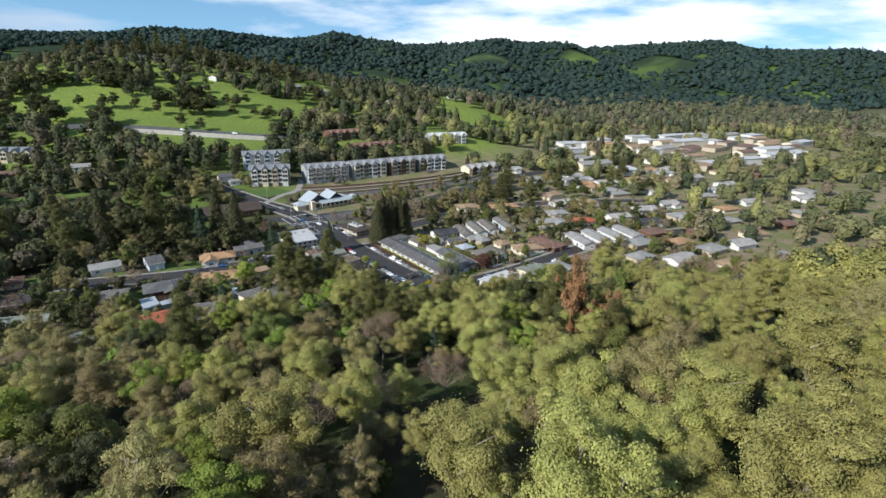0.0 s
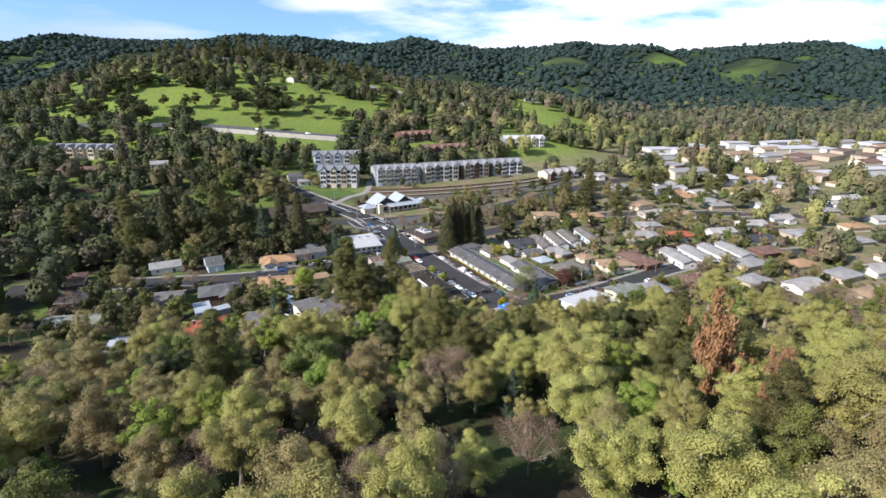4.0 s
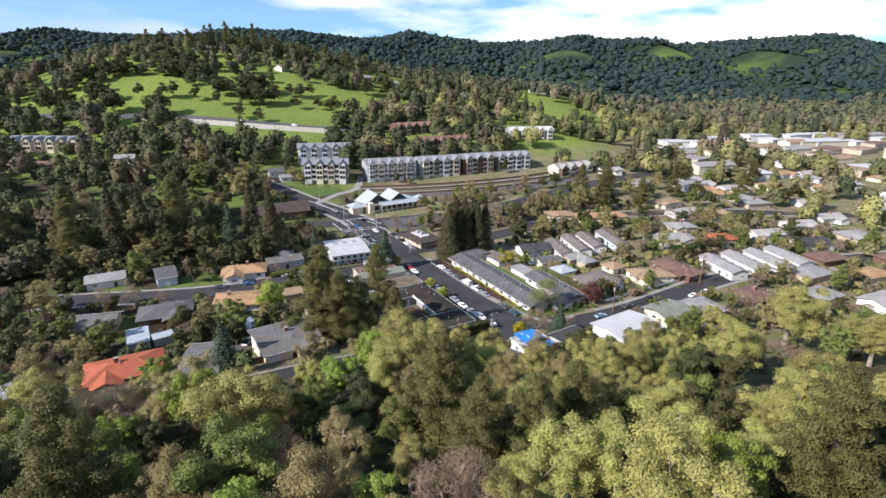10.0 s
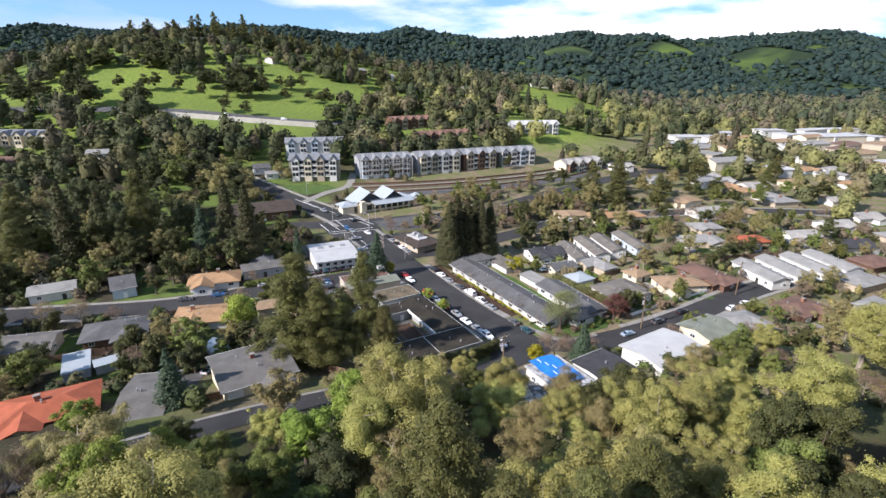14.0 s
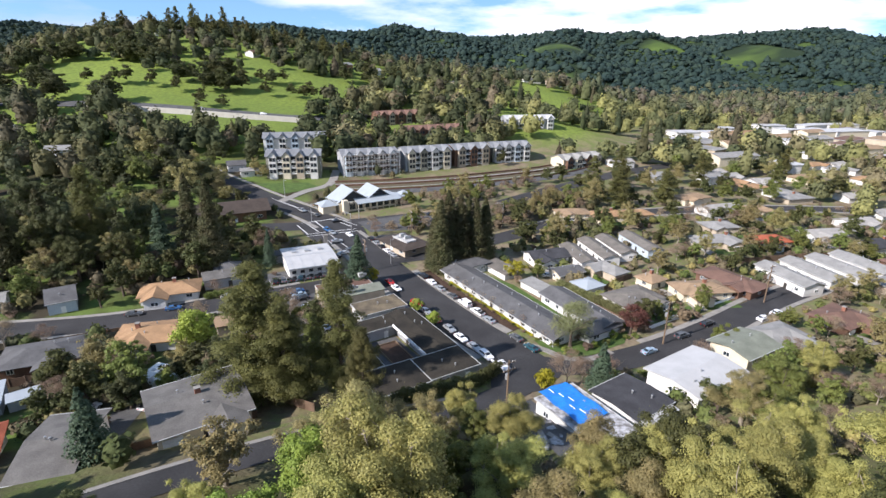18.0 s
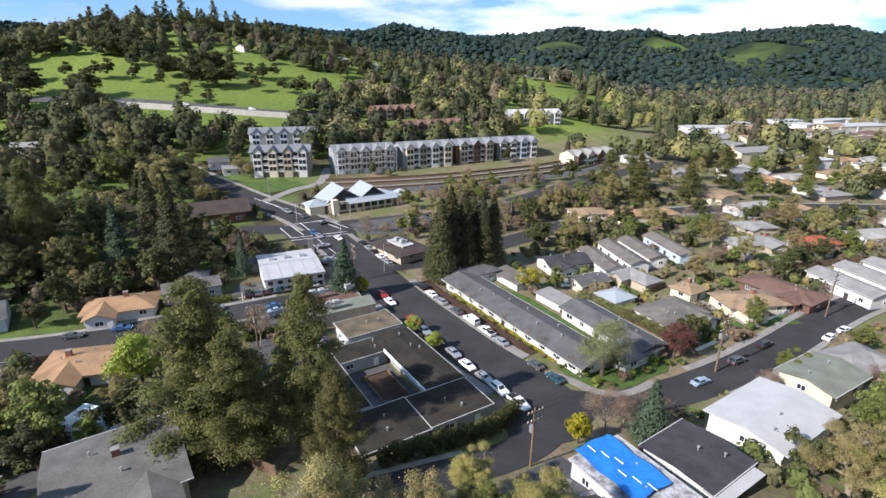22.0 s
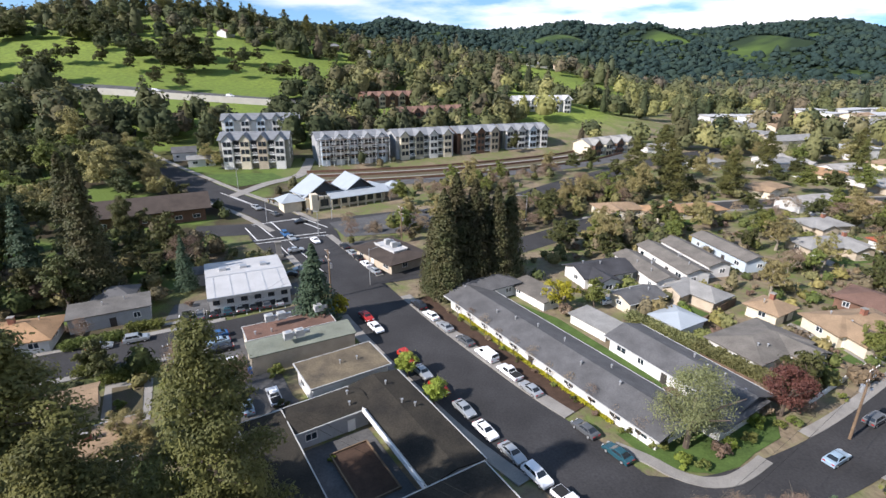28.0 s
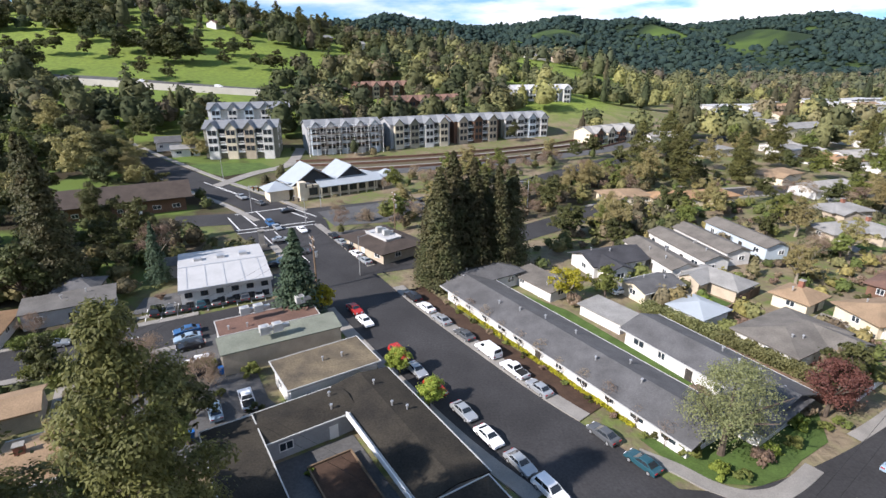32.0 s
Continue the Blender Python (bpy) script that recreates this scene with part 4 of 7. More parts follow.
house(-37.4, 158.0, 28, 6.0, 6.6, 2.7, "gable", 0.9, M_TAN, M_R_TAN, "small house with orange-brown shingle roof beside a garden plot", 0.5, chimney=True)
house(-46.2, 165.8, 28, 5.0, 4.6, 2.6, "gable", 0.7, M_TAN, M_R_TAN, "small outbuilding with orange-brown shingle roof", 0.4, wins=False)
pc = thing("patio_cover", 31.8, 129.1, 4.2, 33, "white corrugated patio cover on thin posts", "patio cover")
part("roof", Mb().prism([(-1.3, 2.45), (1.3, 2.6), (1.3, 2.68), (-1.3, 2.53)], "x", -4.2, 4.2), M_R_WHITE, pc)
for px in (-4.0, 0.0, 4.0):
    part("post", Mb().box(px - 0.05, -1.15, -2.0, px + 0.05, -1.05, 2.45), M_WOOD, pc)
house(44.4, 142.8, 33, 13.6, 9.6, 3.0, "gable", 0.7, M_WHITE, M_R_WHITE, "house with broad low white roof", 0.6, base=3.0)
house(59.0, 153.8, 30, 10, 7.6, 2.8, "gable", 0.8, M_CREAM, M_R_GREEN, "house with pale grey-green low roof", 0.6, base=2.4)
house(-37.0, 130.6, 34, 12.5, 12.5, 3.0, "gable", 1.2, M_CREAM, M_R_DUSTY, "cream house with pale grey shingle roof and garage", 0.6, base=4.9, chimney=True, garage=True, wing=True)
house(-66.3, 181.9, 19, 12.5, 7.3, 2.8, "hip", 1.4, M_WHITE, M_R_ORANGE, "house with orange-tan tiled hip roof", 0.7, chimney=True, wing=True)
house(-58.6, 160.3, 14, 14.3, 8.4, 2.8, "hip", 1.3, M_WHITE, M_R_ORANGE, "white house with orange-tan tiled hip roof", 0.7, chimney=True, wing=True)
house(-76.3, 151.9, 24, 12, 8, 2.8, "hip", 1.2, M_BROWNW, M_R_GREY, "brown house with grey-violet shingle roof", 0.9, wing=True)
house(-68.5, 120.5, 30, 14, 9, 2.8, "hip", 1.5, M_CREAM, M_R_RED, "house with red tiled roof and white chimney", 0.7, chimney=True, base=2.6, wing=True)
house(-52.3, 122.5, 13, 7, 13, 2.8, "gable", 1.1, M_WHITE, M_R_DUSTY, "narrow house with pale grey roof", 0.6, base=3.6, garage=True)
house(-75.9, 137.8, 32, 4.6, 7.6, 2.4, "shed", 0.3, M_GREYW, M_R_METAL, "carport with pale blue-white metal roof", 0.2, name="carport", wins=False)
house(-70.2, 138.6, 38, 4.4, 2.6, 2.2, "shed", 0.2, M_GREYW, M_R_METAL, "lean-to with pale metal roof", 0.2, name="carport", wins=False)
house(-92.0, 144.7, 16, 12, 7.5, 2.8, "gable", 1.2, M_TAN, M_R_DUSTY, "low house with worn grey roof and open porch", 0.6, wing=True)
house(-89.2, 176.5, 34, 5.5, 9.5, 3.2, "gable", 1.8, M_BLUEW, M_R_GREY, "pale blue cottage with steep grey gable", 0.4)
house(-105.7, 172.8, 30, 10, 6.7, 2.8, "gable", 1.0, M_WHITE, M_R_LGREY, "low house with white and grey roof", 0.5)
house(-55.7, 190.4, 28, 11.5, 5.0, 2.8, "shed", 0.4, M_GREYW, M_R_DUSTY, "low building with pale grey flat roof", 0.3)
house(-57.6, 195.6, 15, 6, 5.5, 3.0, "hip", 1.3, M_TAN, M_R_GREY, "small house with grey hip roof", 0.4)
house(-46.0, 206.5, 25, 9, 3.4, 2.6, "shed", 0.3, M_GREYW, M_R_DUSTY, "long shed with pale roof", 0.3, name="shed", wins=False)
house(-82.0, 112.6, 6, 12, 7, 2.7, "gable", 1.0, M_GREYW, M_R_METAL, "low house with blue-grey roof", 0.6, base=1.8)
house(-96.0, 103.5, 20, 9, 7, 2.7, "gable", 1.0, M_GREYW, M_R_LGREY, "low house with pale grey roof", 0.6, base=2.5)
house(-109.0, 127.4, 10, 14.5, 6.0, 2.7, "gable", 1.0, M_GREYW, M_R_GREEN, "low house with grey-green roof", 0.6)
house(-119.5, 143.4, 12, 8, 7.5, 2.7, "gable", 1.3, M_BROWNW, M_R_DARK, "low brown house with dark roof", 0.6)
house(-134.0, 158.7, 24, 12, 6.5, 2.7, "hip", 1.2, M_TAN, M_R_BROWN, "low house with reddish brown roof", 0.6)

HOUSES_EAST = (   # x, y, bearing, length, width, roof look
    (65.6, 186.0, 8, 13, 7, "T"), (76.5, 191.5, -58, 15, 8, "B"), (46.5, 180.2, 28, 12, 8, "N"), (55.3, 191.9, 31, 5.5, 5, "T"),
    (33.0, 187.0, 30, 0, 0, ""), (30.6, 208.4, 19, 11, 7, "D"), (87.9, 224.6, 9, 15, 7, "L"), (106, 225, 10, 11, 7, "R"),
    (108, 262, 20, 16, 8, "W"), (61.5, 252, 10, 13, 7, "O"), (73.5, 254, 12, 9, 7, "O"), (49.0, 254, 8, 12, 7, "T"),
)
HOUSES_BACK = (
    (90.5, 170.5, 30, 11, 8, "B"), (70.5, 161.5, 22, 11, 7, "L"), (46.0, 198.5, -58, 9, 5, "L"), (97, 240, 8, 11, 7, "L"), (122, 262, 15, 11, 7, "T"),
    (128, 232, 12, 12, 7, "W"), (140, 222, 15, 12, 7, "D"), (150, 246, 12, 12, 8, "W"), (164, 232, 12, 12, 8, "L"), (170, 258, 14, 12, 8, "W"), (135, 205, 20, 12, 8, "B"),
)
HOUSES_FAR = (
    (128, 168, 25, 13, 8, "W"), (146, 160, 22, 12, 8, "T"), (112, 172, 28, 10, 7, "L"), (168, 186, 18, 12, 8, "W"), (185, 200, 16, 12, 8, "T"), (140, 190, 20, 11, 7, "O"), (176, 168, 20, 12, 8, "L"),
    (150, 282, 15, 13, 8, "L"), (178, 285, 12, 13, 8, "W"), (205, 275, 10, 13, 8, "L"), (200, 245, 14, 12, 8, "O"), (225, 260, 10, 13, 8, "W"), (120, 190, 25, 12, 8, "L"),
    (160, 205, 20, 12, 8, "B"), (185, 222, 14, 12, 8, "L"), (142, 300, 20, 12, 8, "O"), (240, 235, 12, 12, 8, "L"), (215, 215, 15, 12, 8, "B"), (150, 180, 25, 12, 8, "L"), (252, 285, 10, 13, 8, "W"),
)
LOOKS = {"N": (M_WHITE, M_R_WORN, "hip", "white house with worn grey roof and chimney"), "T": (M_CREAM, M_R_TAN, "hip", "house with tan shingle roof"), "B": (M_BROWNW, M_R_BROWN, "hip", "house with red-brown shingle roof"), "G": (M_WHITE, M_R_GREY, "hip", "white house with grey hip roof"),
         "D": (M_WHITE, M_R_DARK, "gable", "house with dark low roof and white patio"), "L": (M_TAN, M_R_LGREY, "hip", "house with pale grey shingle roof"), "R": (M_WHITE, M_R_RED, "hip", "house with red tile roof"),
         "W": (M_WHITE, M_R_PALE, "gable", "house with pale low roof"), "O": (M_CREAM, M_R_ORANGE, "hip", "house with orange-brown tile roof")}
for k, (x, y, a, L, W, look_key) in enumerate(HOUSES_EAST + HOUSES_BACK + HOUSES_FAR):
    if L:
        wallm, topm, rf, text = LOOKS[look_key]
        house(x, y, a, L, W, 2.7, rf, 1.2, wallm, topm, "single-storey " + text, 0.6, chimney=k % 3 == 0, garage=k % 2 == 0, wins=k < 13, wing=k < 22 and L > 8)
house(37.4, 187.6, 30, 6.0, 5.6, 2.6, "hip", 1.0, M_WHITE, M_R_METAL, "small white garage with pale blue hip roof", 0.4, name="garage", wins=False)
house(34.0, 196.5, 25, 8, 5, 2.4, "gable", 0.8, M_CREAM, M_R_GREY, "small outbuilding with dark grey roof", 0.4, name="garage")
for k, (x, y) in enumerate(((92.5, 192.5), (101.8, 196.3), (111.2, 199.2), (120, 202))):
    house(x + 0.5, y + 1.4, -76, 16, 6.2, 3.2, "gable", 0.9, M_WHITE, M_R_LGREY, "long narrow white row house with pale grey roof", 0.4, name="row_house", group="white row houses")
for k, (x, y, L) in enumerate(((40.1, 208.8, 15), (47.3, 213.5, 17), (53.6, 217.0, 16), (62.5, 220.2, 17))):
    house(x, y, -78, L, 5.0, 3.0, "gable", 0.8, M_BLUEW if k == 3 else M_WHITE, M_R_WORN, "long narrow cottage row with worn grey roof", 0.4, name="cottage_row", group="cottage rows")


def lot(name, pts, material, dz, label, category):
    """A flat patch of paving or lawn that follows the ground."""
    bmh = bmesh.new()
    face = bmh.faces.new([bmh.verts.new((px, py, 0)) for px, py in pts])
    bmesh.ops.triangulate(bmh, faces=[face])
    bmesh.ops.subdivide_edges(bmh, edges=bmh.edges, cuts=4, use_grid_fill=True)
    for v in bmh.verts:
        v.co.z = gz(v.co.x, v.co.y) + dz
    me = bpy.data.meshes.new(name)
    bmh.to_mesh(me)
    bmh.free()
    me.materials.append(material)
    return tagged(new(name, me), label, category, kind="structure")


lot("lot_white_office", ((-47, 190), (-27, 201), (-29, 206), (-48, 196)), M_LOT, 0.10, "asphalt car park in front of the white office", "pavement")
lot("junction", ((9, 149.5), (14, 153), (24, 151.5), (21.5, 146.5), (17.2, 140.6), (11.5, 138), (8.5, 141)), M_ASPH, 0.115, "dark asphalt where the streets meet", "road")
lot("crossing", ((-51, 240), (-45, 229), (-36, 217), (-22, 222), (-27, 238), (-37, 251), (-44, 250)), M_ASPH, 0.12, "wide asphalt crossing", "road")
lot("lot_shops", ((-40, 177), (-30, 186.5), (-20.5, 169.5), (-17.5, 166.5), (-24.5, 158.5), (-32, 162)), M_LOT, 0.10, "worn asphalt car park behind the shops", "pavement")
lot("lot_civic", ((-30, 244), (-8, 257), (8, 259), (10, 248), (-12, 236), (-24, 233)), M_LOT, 0.12, "asphalt car park with bare trees", "pavement")
lot("lot_shop_corner", ((-24, 229), (-14, 232), (-3, 222), (-10, 211)), M_LOT, 0.10, "asphalt forecourt of the corner shop", "pavement")
lot("bare_ground", ((12, 231), (34, 246), (46, 262), (20, 276), (0, 262), (10, 248)), M_SOIL, 0.09, "bare brown ground under leafless trees", "ground")
lot("lawn_corner", ((19.4, 162), (29, 162), (41, 166.5), (38.5, 161.2), (34, 158.6), (31, 156.4), (28, 155.3), (24.6, 155.7), (21.6, 157.6)), M_LAWN, 0.10, "lawn and planting at the street corner", "lawn")
lot("lawn_garden", ((11, 199), (19, 191), (33, 165.5), (30.5, 164), (17, 185), (9, 197)), M_LAWN, 0.08, "narrow green lawn between the apartment rows", "lawn")
lot("lawn_house", ((58, 178.5), (74, 187), (76, 184), (60, 175.5)), M_LAWN, 0.08, "front lawns behind a low white wall", "lawn")
lot("lawn_rows", ((80, 191), (96, 187), (112, 193), (126, 198), (124, 203), (84, 187)), M_LAWN, 0.07, "bright front lawns of the row houses", "lawn")
lot("lawn_side", ((44, 238), (66, 248), (74, 248), (52, 238)), M_LAWN, 0.07, "front lawns along the side street", "lawn")
lot("courtyard", ((-17.5, 158.5), (-10, 163.2), (-2.6, 151.3), (-11, 147)), M_LOT, 0.08, "paved grey courtyard", "ground")
bed = thing("planting_bed", -9.4, 155.6, gz(-9.4, 155.6), -58, "dark planting bed with low wooden border in the courtyard", "planting bed")
part("soil", Mb().box(-4.0, -2.1, 0.05, 4.0, 2.1, 0.35), M_MULCH, bed)
for q in ((-4.15, -2.25, 4.15, -2.1), (-4.15, 2.1, 4.15, 2.25), (-4.15, -2.1, -4.0, 2.1), (4.0, -2.1, 4.15, 2.1)):
    part("border", Mb().box(q[0], q[1], 0, q[2], q[3], 0.55), M_WOOD, bed)
lot("garden_plot", ((-44.9, 171.2), (-41.2, 172.3), (-38.1, 165.9), (-41.3, 165.0)), M_SOIL, 0.12, "dark vegetable plot with young plants", "ground")
lot("garden_path", ((-46.2, 172.0), (-40.6, 173.6), (-36.6, 164.8), (-42.0, 163.6)), M_CONC, 0.07, "pale path round a garden plot", "pavement")
for key, a, b, i0, i1 in (("main", 5.5, 7.4, 0.10, 0.50), ("main", -7.3, -5.5, 0.06, 0.49), ("main", 5.5, 7.0, 0.60, 0.88), ("main", -7.0, -5.5, 0.62, 0.80), ("east", -5.0, -3.6, 0.15, 0.95), ("east", 3.6, 4.8, 0.16, 0.6), ("north", 5.5, 7.0, 0.0, 0.8), ("north", -7.0, -5.5, 0.0, 0.8),
                           ("lane", -5.2, -4.0, 0.2, 0.86), ("lane", 4.0, 5.2, 0.2, 0.86), ("side", 4.0, 5.2, 0.25, 0.9), ("side", -5.2, -4.0, 0.25, 0.9), ("south", 3.1, 4.1, 0.2, 0.75)):
    line, _ = LINES[key]
    n = len(line)
    tagged(part("pavement_" + key, ribbon(line[int(n * i0):int(n * i1) + 1], a, b, 0.17, 0.2), M_CONC), "pale concrete pavement with a raised kerb", "pavement", kind="structure")
tagged(part("pavement_corner", ribbon(smooth_line(((18.0, 159.2), (20.9, 157.0), (23.0, 154.7), (25.6, 153.3), (28.9, 153.4), (32.0, 154.9), (35.0, 156.9)), 1.0), -1.6, 0.0, 0.17, 0.2), M_CONC), "pale pavement rounding the street corner", "pavement", kind="structure")
line = LINES["main"][0]
tagged(part("planting_strip", ribbon(line[int(len(line) * 0.10):int(len(line) * 0.50)], 7.4, 10.2, 0.12), M_MULCH), "strip of red-brown bark mulch before the apartments", "ground", kind="structure")


for k, (x, y, a, L, W, look_key) in enumerate(HOUSES_EAST + HOUSES_BACK):
    if L:
        c, sn = math.cos(radians(a)), math.sin(radians(a))
        at = lambda u, v: (x + c * u - sn * v, y + sn * u + c * v)
        lot("driveway", (at(-L / 2 + 0.5, -W / 2 - 0.7), at(-L / 2 + 3.6, -W / 2 - 0.7), at(-L / 2 + 3.6, -W / 2 - 5), at(-L / 2 + 0.5, -W / 2 - 5)), M_CONC, 0.11, "concrete driveway before a house", "driveway")
        lot("front_lawn", (at(-L / 2 + 3.9, -W / 2 - 0.8), at(L / 2, -W / 2 - 0.8), at(L / 2, -W / 2 - 4.5), at(-L / 2 + 3.9, -W / 2 - 4.5)), (M_LAWN, M_SOIL, M_LAWN)[k % 3], 0.10, "small front garden before a house", "lawn")
lot("lawn_blocks", ((-77, 294), (-60, 297), (-54, 291), (-60, 284), (-66, 279), (-82, 292)), M_LAWN, 0.10, "lawn and hedges before the apartment blocks", "lawn")
tagged(part("driveway_blocks", ribbon(smooth_line(((-64, 268), (-58, 283), (-50, 295), (-51, 318))), -1.9, 1.9, 0.2), M_CONC), "pale drive up to the apartment blocks", "driveway", kind="structure")
terr = smooth_line(((-46, 290), (-20, 297), (5, 306), (30, 318), (58, 334), (76, 350)), 4)
for k, (u0, u1, mm, text) in enumerate(((-10.5, -8.5, M_LAWN, "green bank below the apartment blocks"), (-8.5, -6.0, M_SOIL, "bare terrace of brown soil"), (-6.0, -4.5, M_CONC, "pale path along the terraces"), (-4.5, -2.0, M_LAWN, "green terrace of grass"),
                                        (-2.0, 2.0, M_SOIL, "bare terrace of brown soil"), (2.0, 3.0, M_CONC, "pale path along the terraces"), (3.0, 6.5, M_LAWN, "green terrace of grass"), (6.5, 13.0, M_LOT, "long asphalt car park below the terraces"))):
    tagged(part("terrace", ribbon(terr, u0, u1, 0.14), mm), text, "terrace", kind="structure")
for u in (-8.4, -1.9, 6.4):
    tagged(part("retaining_wall", ribbon(terr, u - 0.15, u + 0.15, 0.9, 0.9), M_BROWNW), "low dark retaining wall of the terraces", "wall", kind="structure")


def civic_hall():
    """Low public building: two tall gabled roofs over a glazed front with a long lean-to roof, and a small pavilion."""
    x, y, a = -30.0, 267.0, 32
    FOOT.append((x, y, radians(a), 19, 10))
    ob = thing("civic_hall", x, y, gz(x, y) + 0.3, a, "cream civic hall with pale metal gabled roofs", "public building")
    part("wall", Mb().box(-13.5, -6, -2, 11, 6, 3.0), M_CREAM, ob)
    part("lean_to_roof", Mb().prism([(-8.4, 2.5), (-3.8, 3.9), (-3.8, 4.1), (-8.4, 2.7)], "x", -7.0, 11.8), M_R_METAL, ob)
    part("back_roof", Mb().prism([(7.0, 2.6), (-3.8, 3.5), (-3.8, 3.7), (7.0, 2.8)], "x", -14.2, 11.8), M_R_METAL, ob)
    for px, w, h in ((-7.2, 6.6, 4.4), (3.6, 5.6, 3.9)):
        g = part("gable_wall", Mb().prism([(px - w + 0.5, 3.0), (px + w - 0.5, 3.0), (px, 2.6 + h)], "y", -4.2, 5.0), M_DARKTRIM, ob)
        part("gable_roof", Mb().prism([(px - w, 2.9), (px, 2.9 + h), (px + w, 2.9), (px + w, 3.1), (px, 3.1 + h), (px - w, 3.1)], "y", -5.2, 6.4), M_R_METAL, g)
        part("gable_glass", Mb().prism([(px - w * 0.55, 3.9), (px + w * 0.55, 3.9), (px, 2.2 + h)], "y", -4.28, -4.2), M_GLASS, g)
    for cx, cy, r in ((15.2, -3.0, 3.0), (-17.0, -2.5, 3.6)):
        part("pavilion_wall", Mb().box(cx - r * 0.7, cy - r * 0.7, -2, cx + r * 0.7, cy + r * 0.7, 2.7), M_CREAM, ob)
        part("pavilion_roof", Mb().add([(cx - r, cy - r, 2.6), (cx + r, cy - r, 2.6), (cx + r, cy + r, 2.6), (cx - r, cy + r, 2.6), (cx, cy, 4.5)], [(0, 1, 4), (1, 2, 4), (2, 3, 4), (3, 0, 4), (3, 2, 1, 0)]), M_R_METAL, ob)
    part("entrance_tower", Mb().box(-12.5, -8.0, -2, -10.6, -5.8, 4.4), M_CREAM, ob)
    for k in range(7):
        window(ob, -8.2 + 2.9 * k, -6.0, 1.3, 2.3, 2.0, (0, -1), material=M_DARKTRIM)
    for k in range(8):
        part("column", Mb().box(-6.8 + 2.6 * k, -8.2, -2, -6.5 + 2.6 * k, -7.9, 2.6), M_CREAM, ob)


def apartments(x, y, a, L, D, walls, top, label, floors=3, bay=6.5, base=None, plain=False):
    """Three-storey block with projecting gabled bays, balconies and windows."""
    z = gz(x, y) if base is None else base
    FOOT.append((x, y, radians(a), L / 2 + 1, D / 2 + 2))
    ob = thing("apartment_block", x, y, z, a, label, "apartment building", "apartment blocks")
    FH = 2.65
    h = FH * floors
    part("wall", Mb().box(-L / 2, -D / 2, -3, L / 2, D / 2, h), walls[0], ob)
    part("roof", gable_roof(L, D, h, 2.0, 0.5, 0.2), top, ob)
    part("gable_end", Mb().prism([(-D / 2, h), (D / 2, h), (0, h + 2.0)], "x", -L / 2, L / 2), walls[0], ob)
    n = max(1, int(round(L / bay)))
    for k in range(n):
        c = -L / 2 + L * (k + 0.5) / n
        w = L / n * 0.56
        proj = 1.6
        wm = walls[1 + k % (len(walls) - 1)]
        b = part("bay", Mb().box(c - w / 2, -D / 2 - proj, -3, c + w / 2, -D / 2 + 0.5, h).prism([(c - w / 2, h), (c + w / 2, h), (c, h + 2.0)], "y", -D / 2 - proj, -D / 2 + 3.5), wm, ob)
        part("gable_roof", Mb().prism([(c - w / 2 - 0.4, h - 0.25), (c, h + 2.05), (c + w / 2 + 0.4, h - 0.25), (c + w / 2 + 0.4, h - 0.03), (c, h + 2.27), (c - w / 2 - 0.4, h - 0.03)], "y", -D / 2 - proj - 0.4, -D / 2 + 5.4), top, b)
        for s in range(floors):
            zz = FH * s + 1.35
            window(ob, c - w * 0.22, -D / 2 - proj, zz, 1.2, 1.6, (0, -1), material=M_DARKTRIM)
            window(ob, c + w * 0.22, -D / 2 - proj, zz, 1.2, 1.6, (0, -1), material=M_DARKTRIM)
            side = c + (L / n) * 0.5
            if side < L / 2 and not plain:
                bw = L / n * 0.40
                bal = part("balcony", Mb().box(side - bw / 2, -D / 2 - 1.3, FH * s - 0.1, side + bw / 2, -D / 2 + 0.05, FH * s + 0.08), M_TRIM, ob)
                teeth = [(side - bw / 2, FH * s + 1.08)]
                for j in range(9):
                    px = side - bw / 2 + bw * j / 8
                    lo, hi = max(side - bw / 2, px - 0.04), min(side + bw / 2, px + 0.04)
                    teeth += [(lo, FH * s + 1.0), (lo, FH * s + 0.08), (hi, FH * s + 0.08), (hi, FH * s + 1.0)]
                rail = Mb().prism(teeth + [(side + bw / 2, FH * s + 1.08)], "y", -D / 2 - 1.3, -D / 2 - 1.25)
                part("railing", rail, M_TRIM, bal)
                part("balcony_post", Mb().box(side - bw / 2 - 0.1, -D / 2 - 1.35, -3, side - bw / 2 + 0.1, -D / 2 - 1.15, h), M_TRIM, ob)
                window(ob, side, -D / 2, FH * s + 1.25, bw * 0.8, 2.2, (0, -1), material=M_DARKTRIM)
    for sx in () if plain else (1,):
        for s in range(floors):
            for q in (-0.28, 0.28):
                window(ob, sx * L / 2, q * D, FH * s + 1.35, 1.1, 1.4, (sx, 0))
    return ob


def scaffold(x, y, a, L, D, z):
    """Light steel tube scaffold before a block's front."""
    ob = thing("scaffold", x, y, z, a, "pale steel scaffold standing before the grey block", "scaffold")
    f = -D / 2 - 3.0
    for k in range(11):
        px = -L / 2 + L * k / 10
        for py in (f, f + 0.9):
            part("standard", Mb().tube((px, py, -3), (px, py, 8.6), 0.05, 0.05, 5), M_TRIM, ob)
    for lift in (1.9, 3.9, 5.9, 7.9):
        part("deck", Mb().box(-L / 2, f, lift, L / 2, f + 0.9, lift + 0.06), M_WOOD, ob)
        part("guard_rail", Mb().box(-L / 2, f - 0.05, lift + 0.9, L / 2, f + 0.02, lift + 0.98), M_TRIM, ob)


